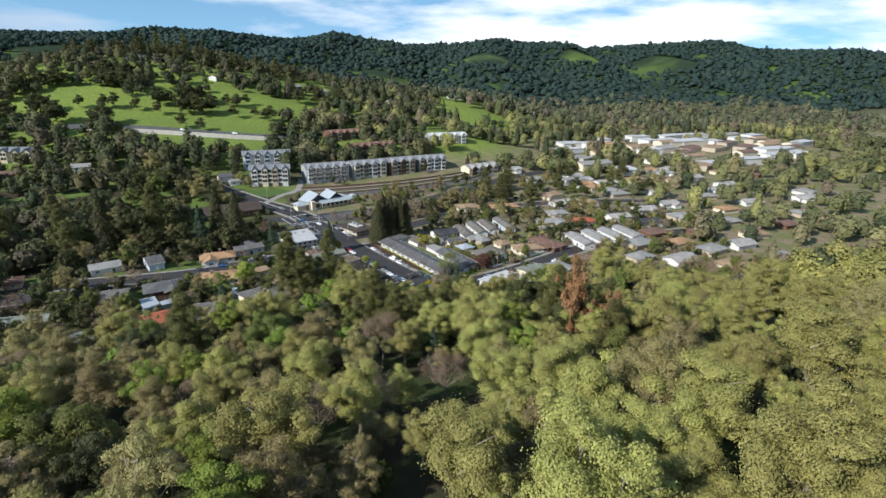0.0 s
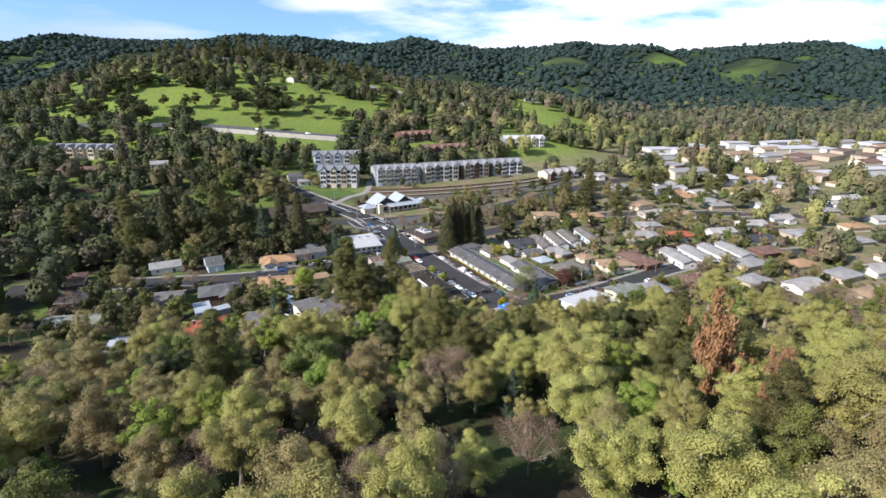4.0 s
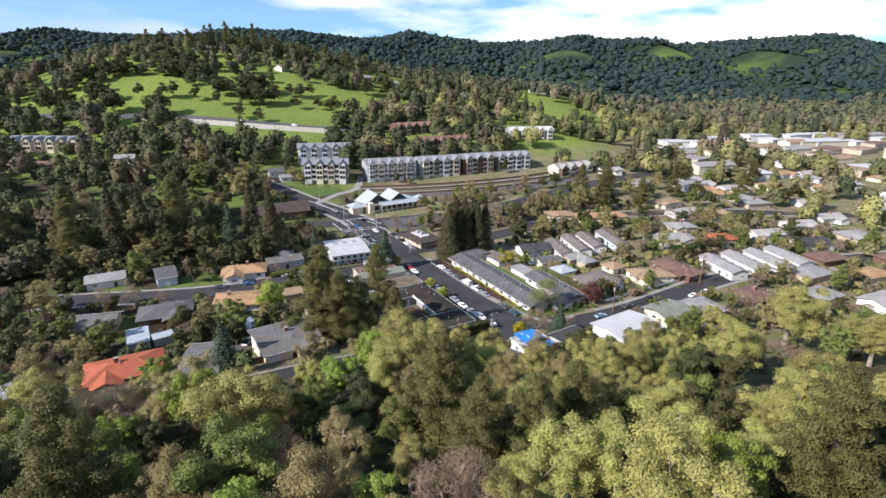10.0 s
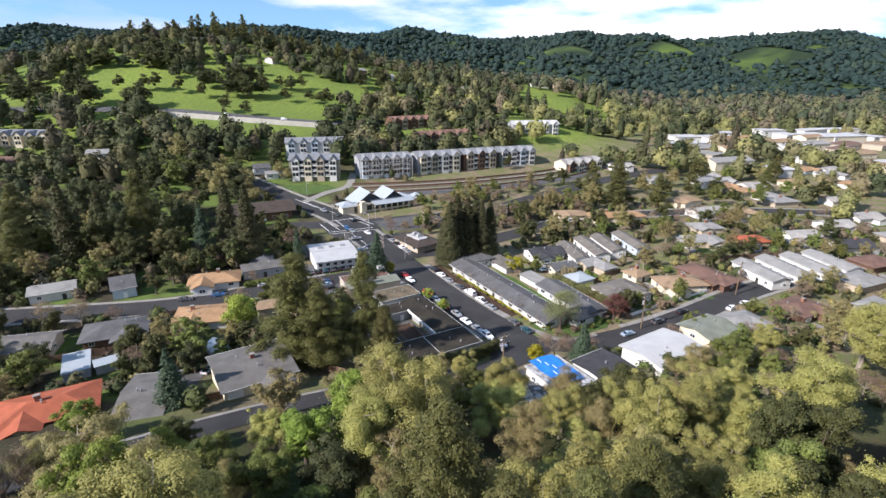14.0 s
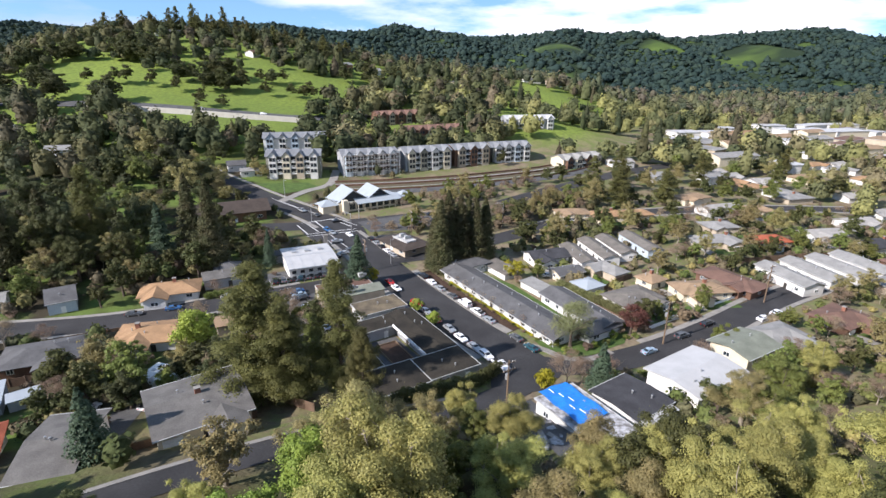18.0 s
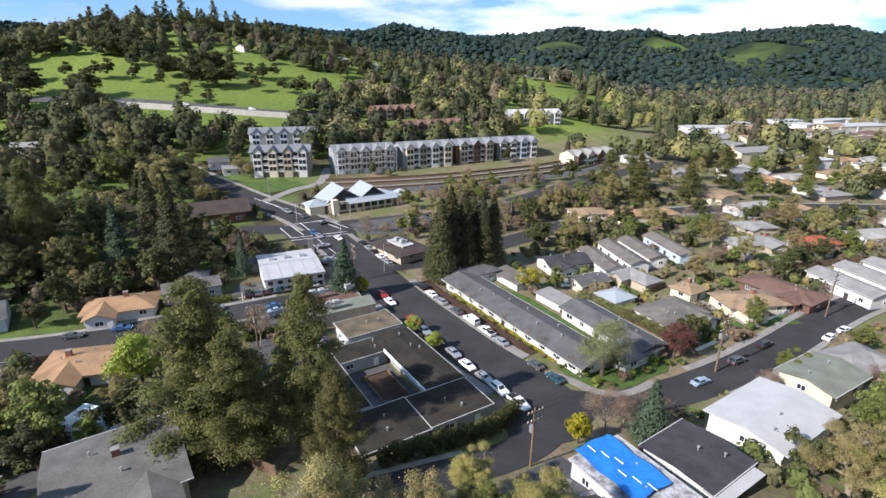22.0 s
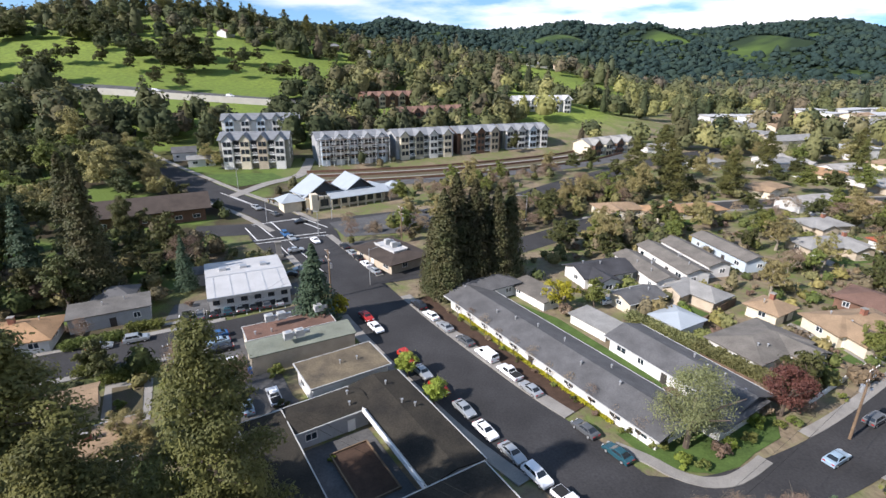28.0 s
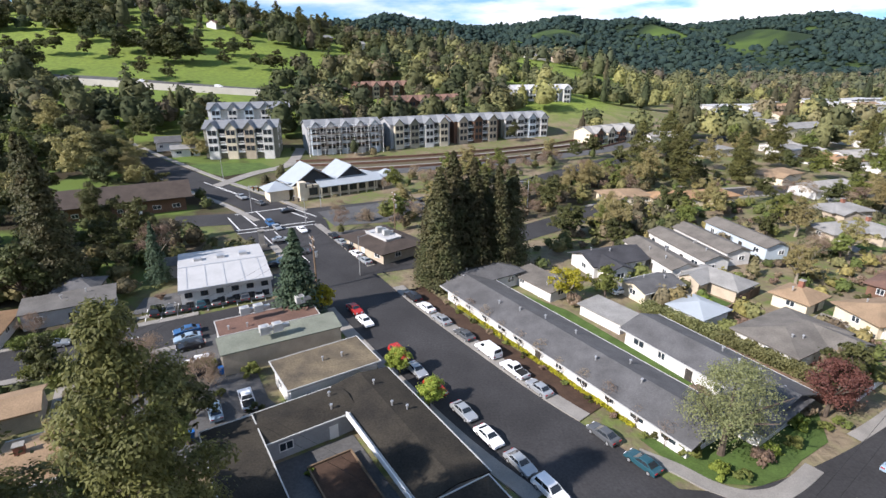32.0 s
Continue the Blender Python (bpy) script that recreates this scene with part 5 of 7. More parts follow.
civic_hall()
M_SLATE = mat("blue_grey_slate_shingle", (0.205, 0.215, 0.225), 0.85, 0.25, 0.35, 5.0, 0.3)
M_OLIVEW = mat("olive_siding", (0.24, 0.235, 0.19), 0.8, 0.2, 0.6, 8.0, 0.1)
apartments(-68.5, 309.5, 9, 24, 13, (M_OLIVEW, M_WHITE, M_CREAM, M_TAN), M_SLATE, "cream and white three-storey apartment block with balconies", base=5.3, bay=6.0)
apartments(-36.0, 320.5, 21, 27, 13, (M_GREYW, M_BLUEW, M_WHITE), M_SLATE, "grey three-storey apartment block with white balconies and scaffold", base=4.4, bay=5.4)
scaffold(-36.0, 320.5, 21, 27, 13, 4.4)
apartments(-9.0, 333.0, 24, 25, 13, (M_GREYW, M_CREAM, M_OLIVEW, M_WHITE), M_SLATE, "grey and cream three-storey apartment block", base=4.0, bay=6.2)
apartments(13.5, 345.0, 26, 21, 13, (M_BROWNW, M_TAN, M_BROWNW), M_SLATE, "tan and brown three-storey apartment block", base=3.7, bay=7.0)
apartments(36.0, 357.0, 20, 23, 13, (M_OLIVEW, M_WHITE, M_WHITE, M_BLUEW), M_SLATE, "white and grey three-storey apartment block", base=3.2, bay=5.8)
apartments(-77.0, 344.0, 14, 31, 12, (M_WHITE, M_BLUEW, M_WHITE), M_SLATE, "long white three-storey block with dormers", base=8.4, plain=True)
apartments(73.0, 349.0, 30, 27, 10, (M_CREAM, M_BROWNW, M_CREAM), M_R_LGREY, "cream two-storey office with red-brown trim", floors=2, base=1.2)
apartments(-30.0, 420.0, 30, 30, 12, (M_BROWNW, M_BROWNW, M_TAN), M_R_BROWN, "brown wooden apartment block among trees", base=13.0, plain=True)
apartments(-6.0, 383.0, 26, 36, 11, (M_BROWNW, M_TAN, M_BROWNW), M_R_BROWN, "brown wooden apartment block among trees", base=8.5, plain=True)
apartments(56.0, 416.0, 14, 33, 11, (M_GREYW, M_WHITE, M_WHITE), M_R_WHITE, "bright white three-storey office on the slope", floors=3, base=11.5, plain=True)
apartments(28.0, 424.0, 14, 13, 10, (M_WHITE, M_WHITE, M_CREAM), M_R_LGREY, "white office among trees", floors=2, base=12.5, plain=True)
apartments(-243.0, 340.0, 4, 46, 14, (M_CREAM, M_CREAM, M_TAN), M_SLATE, "cream two-storey building with broad grey-blue roof", floors=2, plain=True)
house(-222, 306, 6, 30, 10, 3.6, "gable", 1.4, M_TAN, M_R_BROWN, "long low building with brown roof", 0.8, name="long_building")
house(-184, 319, 20, 10, 8, 4.5, "gable", 1.6, M_WHITE, M_R_LGREY, "small white building among trees", 0.4)
house(-97, 312, 25, 8, 6, 3.2, "gable", 1.6, M_WHITE, M_R_GREY, "small white cottage with grey gable", 0.4)
house(-88, 305, 25, 9, 5, 2.8, "gable", 1.0, M_WHITE, M_R_LGREY, "small white cottage with pale roof", 0.4)

town = np.random.default_rng(31)
for k in range(34):
    x, y = 95 + 190 * town.uniform(), 262 + 95 * town.uniform()
    if not blocked(x, y, 4) and not near_road(x, y, 4):
        look_key = "WLTOWLBW"[k % 8]
        wallm, topm, rf, text = LOOKS[look_key]
        house(x, y, 14 + 5 * (k % 4), town.uniform(10, 15), town.uniform(7, 9), 2.9, rf, 1.2, M_WHITE if k % 2 else wallm, topm, "single-storey " + text, 0.6, wins=False, wing=True)
for k in range(150):
    x, y = 165 + 280 * town.uniform(), 345 + 210 * town.uniform()
    L, W, h = town.uniform(12, 34), town.uniform(9, 15), town.uniform(3.5, 6.5)
    if y < 0.55 * x + 365 and y > 0.45 * x + 245 and not blocked(x, y, 5):
        house(x, y, 12 + 7 * (k % 4), L, W, h, ("flat", "gable", "flat", "flat")[k % 4], 1.6, (M_WHITE, M_CREAM, M_WHITE, M_TAN)[k % 4], (M_R_WHITE, M_R_LGREY, M_R_WHITE, M_R_BROWN, M_R_WHITE, M_R_TAN)[k % 6], "distant low commercial building with pale roof", 0.4, name="commercial_building", group="town centre", wins=False)
house(309, 484, 14, 48, 18, 6.5, "flat", 0, M_CREAM, M_R_WHITE, "large cream store with white roof and parapet", 0.4, name="commercial_building", group="town centre", wins=False)
house(214, 455, 16, 40, 14, 5.5, "gable", 2.0, M_TAN, M_R_ORANGE, "commercial building with orange-tan roof", 0.4, name="commercial_building", group="town centre", wins=False)
house(131, 312, 26, 16, 9, 5, "flat", 0, M_WHITE, M_R_LGREY, "white commercial building with pale roof", 0.4, name="commercial_building", group="town centre")
HILL = ((92, 632, 18), (112, 640, 8), (-250, 584, 20), (-86, 560, 12), (-160, 540, 10), (-168, 694, 12), (-60, 560, 10), (-215, 640, 12), (-120, 620, 9), (10, 560, 9), (60, 740, 10), (-255, 690, 14), (-30, 680, 9), (150, 600, 10), (200, 660, 9))
for k, (x, y, L) in enumerate(HILL):
    house(x, y, 20 + 13 * (k % 5), L, 8, 3.4, "gable", 1.8, (M_WHITE, M_TAN, M_WHITE, M_BROWNW)[k % 4], (M_R_LGREY, M_R_BROWN, M_R_GREY)[k % 3], "hillside house with gabled roof among trees", 0.5, group="houses on the hill", wins=False)


def white_office():
    x, y, a = -36.9, 201.2, 24
    FOOT.append((x, y, radians(a), 8, 7))
    ob = thing("white_office", x, y, gz(x, y), a, "two-storey white office with shiny white membrane roof", "office building")
    ob.matrix_basis = ob.matrix_basis @ Matrix.Diagonal((1.2, 1.22, 0.86, 1))
    part("wall", Mb().box(-5.5, -6.4, -1, 5.5, 6.6, 4.2), M_WHITE, ob)
    part("roof", Mb().prism([(-6.9, 4.0), (0, 4.7), (6.9, 4.2), (6.9, 4.4), (0, 4.9), (-6.9, 4.2)], "x", -5.7, 5.7), M_R_WHITE, ob)
    part("mansard", Mb().box(-5.7, -7.02, 3.75, 5.7, -6.9, 4.35), M_METAL, ob)
    part("ridge_cap", Mb().box(-5.7, -0.12, 4.86, 5.7, 0.12, 4.94), M_METAL, ob)
    for k in range(5):
        px = -4.6 + 2.3 * k
        part("roof_seam", Mb().prism([(-6.9, 4.19), (0, 4.89), (0, 4.93), (-6.9, 4.23)], "x", px - 0.05, px + 0.05), M_METAL, ob)
    for s in range(2):
        for k in range(6):
            window(ob, -4.6 + 1.85 * k, -6.4, 1.1 + 1.9 * s, 0.9, 1.1, (0, -1), material=M_DARKTRIM)
    for k in range(3):
        part("air_unit", Mb().box(-3.6 + 3.0 * k, 2.0, 4.5, -2.6 + 3.0 * k, 3.0, 5.3), M_METAL, ob)
    for k in range(5):
        window(ob, 5.5, -5 + 2.6 * k, 2.8, 0.9, 1.1, (1, 0), material=M_DARKTRIM)


white_office()
fx = thing("courtyard_fascia", -6.3, 157.25, gz(-6.3, 157.25) + 2.35, -58, "long bright white fascia board along the courtyard roof", "fascia board")
part("board", Mb().box(-7.0, -0.55, 0, 7.0, -0.43, 0.62), M_TRIM, fx)

# the sound wall and the motorway on the slope
wall_line = smooth_line(((-215, 394), (-166, 395), (-125, 396), (-86, 399)), 6)
tagged(part("motorway", ribbon(smooth_line(((-420, 380), (-200, 402), (-130, 404), (-80, 410), (-30, 440)), 6), -5, 5, 0.6), M_LOT), "pale motorway crossing the foot of the green hill", "road", kind="structure")
sw = Mb()
for (p, n), (q, n2) in zip(sides(wall_line)[:-1], sides(wall_line)[1:]):
    za, zb = gz(p.x, p.y), gz(q.x, q.y)
    e = n * 0.3
    sw.add([(p.x, p.y, za - 1), (q.x, q.y, zb - 1), (q.x, q.y, zb + 3.2), (p.x, p.y, za + 3.2), (p.x - e.x, p.y - e.y, za - 1), (q.x - e.x, q.y - e.y, zb - 1), (q.x - e.x, q.y - e.y, zb + 3.2), (p.x - e.x, p.y - e.y, za + 3.2)],
           [(0, 1, 2, 3), (7, 6, 5, 4), (3, 2, 6, 7)])
M_WALL = mat("pale_wall_concrete", (0.52, 0.49, 0.44), 0.85, 0.15, 0.2, 4.0, 0.1)
tagged(part("sound_wall", sw, M_WALL), "long pale concrete sound wall", "wall", kind="structure")


# ---- woods and street trees ----
PLACED = []
CROWD = 0.44


def grove(rows, group):
    """Trees given by kind, place and crown radius."""
    for k, (kind, x, y, r) in enumerate(rows):
        plant(kind, x, y, r / TREE_KINDS[kind][2], (x * 37 + y * 61) % 360, 1.0, group=group)
        PLACED.append((x, y, r))


def roomy(x, y, r):
    return all((x - a) ** 2 + (y - b) ** 2 > (CROWD * (r + c)) ** 2 for a, b, c in PLACED)


def scatter(kinds, region, spacing, smin, smax, keep=None, seed=1, margin=1.5, group="trees of the slope", road=1.5, far=0):
    rng = np.random.default_rng(seed)
    x0, x1, y0, y1 = region
    for ix in range(int((x1 - x0) / spacing)):
        for iy in range(int((y1 - y0) / spacing)):
            x = x0 + (ix + rng.uniform(0.05, 0.95)) * spacing
            y = y0 + (iy + rng.uniform(0.05, 0.95)) * spacing
            k, s, turn, zs = kinds[rng.integers(len(kinds))], rng.uniform(smin, smax), rng.uniform(0, 360), rng.uniform(0.85, 1.12)
            v = int(rng.integers(3)) + far
            r = TREE_KINDS[k][2] * s
            if keep and not keep(x, y, rng):
                continue
            if not roomy(x, y, r) or blocked(x, y, margin + 0.25 * r) or near_road(x, y, road):
                continue
            plant(k, x, y, s, turn, zs, variant=v, group=group)
            PLACED.append((x, y, r))


grove((("olive", -53, 48, 6), ("olive", -44, 46, 6), ("oak", -35, 54, 6), ("olive", -32, 38, 5), ("oak", -23, 28, 6), ("oak", -23, 39, 5.5), ("green", -22, 69, 6), ("oak", -10, 44, 6), ("olive", -14, 32, 6),
       ("green", -36, 25, 6), ("bright", -20, 22, 4), ("twig", -8, 32, 4), ("olive", -4, 57, 5), ("twig", -1, 35, 4.5), ("pine", 4, 75, 5), ("pine", 10, 76, 5), ("oak", 20, 59, 8)), "trees of the slope")
grove((("bright", 26, 49, 4.5), ("twig", 11, 43, 4), ("pine", 38, 68, 6), ("oak", 86, 120, 7), ("oak", 71, 79, 7), ("oak", 43, 52, 7), ("oak", 45, 40, 7), ("green", 35, 34, 5), ("olive", 42, 30, 6),
       ("oak", 4, 39, 4), ("bright", 25, 36, 2.5), ("oak", -25, 76, 8), ("olive", -13, 63, 6), ("bright", -17, 60, 5), ("pine", -37, 66, 6), ("oak", -4, 73, 4), ("pine", 16, 81, 5)), "trees of the slope")
grove((("oak", 33, 106, 6), ("dark", 43, 98, 6), ("oak", 77, 133, 9), ("oak", 47, 86, 7), ("bright", 29, 66, 5), ("dark", 48, 72, 7), ("spruce", 11, 62, 2.5), ("twig", 1, 64, 5), ("olive", -10, 117, 6),
       ("pine", -1, 82, 6), ("olive", 21, 92, 5), ("oak", 53, 112, 8), ("green", 36, 91, 5), ("oak", 2, 126, 4), ("olive", 10, 100, 5), ("green", -20, 91, 4), ("dark", -36, 103, 3)), "trees of the slope")
grove((("olive", -2, 117, 5), ("green", 4, 119, 3.5), ("oak", 66, 143, 5), ("green", 47, 128, 4), ("spruce", -47, 121, 3.4), ("olive", -63, 143, 3.5), ("olive", -49, 151, 3), ("yellow", 17.5, 140, 2),
       ("spruce", 27, 140.5, 3.0), ("twig", 22, 143, 3.4), ("olive", -34, 158, 3.2), ("dark", 24, 109, 6), ("oak", 60, 60, 7), ("oak", 58, 96, 7), ("oak", 30, 84, 6)), "trees of the slope")
grove((("oak", 36.9, 111.5, 6), ("olive", 32.5, 116.5, 3.6), ("oak", 23.2, 108.5, 5.5), ("green", 1.5, 111, 3.2), ("green", 5.3, 112.6, 3.0), ("olive", -9.7, 114, 5.5), ("oak", -4.3, 110, 5), ("olive", -13.4, 110.5, 5), ("bright", 28.0, 112.5, 3.0),
       ("olive", 44.8, 129.0, 5), ("green", 56.3, 138.5, 4.5), ("green", 57.5, 158.5, 3.0), ("oak", 15.5, 107.5, 4.5), ("oak", 44, 118, 5.5)), "trees of the slope")
grove((("bright", -54, 36, 6), ("bright", -46, 28, 6), ("bright", -66, 44, 6), ("green", -62, 33, 5)), "trees of the slope")
grove((("oak", 30.5, 46.5, 5.5), ("oak", 37.5, 47.0, 6.0), ("oak", 40.0, 54.0, 6.0), ("pine", 37.0, 40.0, 4.5)), "trees of the slope")
plant("rust", 35.0, 51.5, 1.15, 40, 2.45, "tall tree with rust-orange dying foliage")
grove((("olive", -92, 277, 6), ("hillo", -99, 286, 6), ("olive", -88, 268, 5), ("green", -104, 293, 6), ("hillo", -97, 270, 7), ("olive", -111, 300, 6), ("hillo", -108, 282, 7), ("olive", -84, 262, 4), ("hillo", -118, 296, 7), ("green", -126, 306, 6),
       ("olive", -80, 300, 3.5), ("olive", -86, 306, 4), ("hillo", -92, 318, 5)), "trees beside the north road")
plant("rust", 38.5, 43.0, 0.8, 10, 2.3, "tall tree with rust-orange dying foliage")
plant("pine", -30.5, 140, 1.48, 20, 0.88, variant=0)
plant("pine", -25.5, 137, 1.15, 200, 0.84, variant=1)
plant("pine", -17.2, 140.8, 1.0, 80, 1.3, variant=1)
plant("pine", -11.8, 130.0, 0.72, 150, 1.15, variant=2)
plant("redwood", -61.7, 197.5, 1.05, 10, 1.22)
for kk, xx, yy, ss, zz in (("pine", -98, 205, 1.15, 1.30), ("redwood", -114, 193, 1.15, 1.15), ("dark", -106, 196, 1.4, 1.3), ("redwood", -110, 203, 1.2, 0.9), ("hillo", -102, 198, 1.3, 1.3), ("spruce", -80, 206, 1.2, 1.3), ("pine", -131, 194, 1.1, 0.95),
                           ("pine", -124, 186, 1.0, 0.9), ("redwood", -74, 212, 1.05, 1.15), ("pine", -139, 206, 1.2, 1.0), ("hillo", -90, 214, 1.3, 1.2), ("olive", -118, 214, 1.1, 1.1), ("dark", -84, 196, 1.1, 1.1), ("dark", -94, 190, 1.2, 1.0),
                           ("pine", -150, 190, 1.1, 1.0), ("hillo", -128, 222, 1.5, 1.3), ("dark", -70, 222, 1.0, 1.2), ("olive", -146, 226, 1.1, 1.2)):
    plant(kk, xx, yy, ss, xx * 13, zz, group="tall trees of the west wood")
    PLACED.append((xx, yy, 5))
plant("spruce", -48.2, 201.8, 0.7, 30, 1.45)
plant("spruce", -21.4, 188.8, 1.35, 70, 0.95)
plant("yellow", -18.4, 190.6, 1.05, 0, 1.0)
plant("willow", -48.6, 155.6, 1.2, 50, 1.0)
PLACED.append((-48.6, 155.6, 5))
plant("pale", 26.6, 159.6, 1.32, 30, 1.0, "young tree in thin pale spring leaf at the corner")
plant("red", 41.2, 165.5, 1.3, 0, 1.1)
plant("syca", 20, 194, 1.0, 0, 1.0)
plant("red", 44.5, 167.5, 0.6, 0, 0.8)
for kk, xx, yy, ss in (("lbush", 36.6, 163.4, 1.0), ("lbush", 24.8, 156.6, 0.8), ("bush", 23.4, 159.2, 0.9), ("bbush", 29.5, 158.2, 0.8), ("lbush", 31.6, 159.6, 0.7), ("bush", 34.4, 160.4, 0.7), ("bbush", 38.5, 166.2, 0.9), ("dbush", 21.8, 161.6, 0.8),
                       ("bbush", 27.8, 163.0, 0.9), ("lbush", 40.2, 168.4, 0.7), ("bush", 27.0, 156.0, 0.6), ("bbush", 33.0, 163.2, 0.6), ("dbush", 36.0, 168.0, 0.8)):
    plant(kk, xx, yy, ss, xx * 31, 1.0, group="corner planting")
for x, y, s in ((-0.5, 199.5, 1.05), (1.8, 203.5, 1.14), (5.2, 204.5, 1.08), (9.6, 206.2, 1.0), (7.5, 209.5, 0.95), (12.4, 209, 0.98), (-2.4, 202.5, 0.75)):
    plant("redwood", x, y, 0.92 * s, x * 40, 1.06, group="redwoods at the corner")
    PLACED.append((x, y, 4))
for p in ((-30, 139.5, 6), (-17, 141, 6), (27, 159.5, 4), (-38, 140.5, 3), (-21, 188.6, 3), (33.8, 51.5, 4)):
    PLACED.append(p)


def patchy(x, y, scale, seed):
    return np.sin(x / scale + seed) * np.sin(y / scale * 1.3 + seed * 2) + 0.6 * np.sin((x + y) / scale * 1.9 + seed * 3) + 0.4 * np.sin((x - 1.4 * y) / scale * 3.1)


MEADOW = ((-296, 396), (-226, 391), (-190, 387), (-140, 398), (-89, 412), (-83, 446), (-47, 500), (-24, 530), (-59, 524), (-95, 512), (-113, 510), (-151, 497), (-169, 506), (-184, 492), (-206, 474), (-239, 482), (-257, 500),
          (-268, 478), (-288, 466), (-289, 446), (-315, 426))


def inside(x, y, poly):
    odd = np.zeros(np.shape(x), bool)
    for (xa, ya), (xb, yb) in zip(poly, poly[1:] + poly[:1]):
        cut = (ya > y) != (yb > y)
        odd ^= cut & (x < xa + (xb - xa) * (y - ya) / ((yb - ya) or 1e-9))
    return odd


def oval(x, y, cx, cy, rx, ry):
    return ((x - cx) / rx) ** 2 + ((y - cy) / ry) ** 2 < 1


def meadow(x, y):
    """Open grass on the hill and on the lower slopes."""
    wob = 7 * np.sin(x / 11 + y / 17)
    e = inside(x + wob, y + wob, MEADOW) | oval(x, y, -226, 532, 19, 15) | oval(x, y, -80, 575, 26, 26) | oval(x, y, 92, 552, 36, 34) | oval(x, y, 320, 850, 50, 46)
    e = e | oval(x, y, 115, 412, 28, 20) | oval(x, y, 80, 395, 18, 12) | oval(x, y, -118, 262, 14, 12) | oval(x, y, -155, 263, 22, 22) | oval(x, y, -192, 264, 15, 14)
    return e | oval(x, y, -300, 520, 16, 12) | oval(x, y, -330, 600, 40, 22) | oval(x, y, 150, 470, 14, 24)


def slope(x, y, rng):
    return y < 120 - 0.3 * abs(x + 5) + 12 * math.sin(x * 0.08) and not (2 < x < 17 and 26 < y < 50) and not (-8 < x < 12 and 50 < y < 57)


def slope_near(x, y, rng):
    return slope(x, y, rng) and not (10 < x < 30 and 114 < y < 132) and not (-80 < x < -54 and 98 < y < 118) and abs(x) < 1.0 * max(y, -10) + 46 and x * x + (y - 2) ** 2 > 90


for k in range(11):       # bare young trees in the mulch before the apartments
    x, y = 1.0 + (20.6 - 1.0) * k / 10, 191.6 + (160.2 - 191.6) * k / 10
    plant("sapling", x + 0.9, y + 0.4, 0.9 + 0.12 * (k % 3), x * 50, 1.0, "small leafless street tree with reddish twigs", group="street trees")
    plant(("bbush", "bush", "dbush")[k % 3], x + 0.5 - 1.2, y + 2.0, 0.4, x * 70, 0.8, group="street planting")
for x, y, k in ((-3.4, 167.4, "willow"), (-7.2, 173.6, "willow")):
    plant(k, x + 1.4, y + 0.3, 0.46, x * 50, 1.0, "small weeping street tree in fresh leaf", group="street trees")
random.seed(4)
scatter(("oak", "oak", "oak", "olive", "oak", "green", "oak", "olive", "oak", "dark"), (4, 84, -16, 124), 5.6, 0.5, 1.2, slope_near, 3)
scatter(("olive", "olive", "oak", "olive", "green", "hillo", "oak", "bright", "olive", "twig"), (-84, 4, -8, 124), 5.6, 0.5, 1.2, slope_near, 4)
scatter(("oak", "oak", "olive", "green"), (84, 130, 20, 140), 7.5, 0.6, 1.15, slope, 37, far=3)
scatter(("dbush", "bbush", "bush", "bbush"), (-55, 55, 14, 120), 9.0, 1.0, 1.9, slope_near, 33, group="undergrowth", margin=1.0)
FOOT.append((14, 311, 0.50, 62, 14))      # the open terraces
FOOT.append((-64, 285, 0.2, 20, 13))      # open ground before the apartment blocks
scatter(("dark", "hillo", "dark", "dark", "green", "hillo", "olive", "dark", "olive", "green"), (-150, -60, 192, 325), 9.8, 0.8, 1.4, lambda x, y, r: not bool(meadow(x, y)) and not bool(oval(x, y, -79, 229, 17, 10)) and x < -58 - (y - 196) * 0.32 or (r.uniform() < 0.25 and not bool(oval(x, y, -79, 229, 17, 10))), 5, group="trees of the west wood", far=3)
scatter(("twig", "dark", "dark", "hillo", "green", "dark", "twig", "bbush", "olive"), (-120, -20, 112, 215), 5.4, 0.55, 1.1, lambda x, y, r: not slope(x, y, r) and x < -10 - 0.55 * (y - 150), 6, group="garden trees", far=3)
scatter(("twig", "olive", "green", "dark", "twig", "bush", "bbush", "dbush", "bbush"), (24, 165, 118, 262), 4.9, 0.42, 0.85, lambda x, y, r: not slope(x, y, r) and x > 24 + 0.0 * y and not (x < 45 and y < 200 and r.uniform() < 0.5), 7, group="garden trees", far=3)
scatter(("twig", "twig", "olive", "twig", "green"), (-30, 60, 226, 312), 5.4, 0.5, 0.8, lambda x, y, r: r.uniform() < 0.75, 8, group="garden trees", far=3)
scatter(("dark", "green", "pine", "olive", "dark"), (30, 190, 262, 345), 11.5, 0.7, 1.1, None, 9, group="trees before the town centre", far=3)
scatter(("bush", "dbush", "bbush", "lbush", "bbush"), (-60, 84, 140, 205), 4.2, 0.4, 0.95, lambda x, y, r: r.uniform() < (0.5 if x > 24 else 0.25) and not (-30 < x < 12 and y > 176), 10, 0.8, "garden shrubs", 2.2)


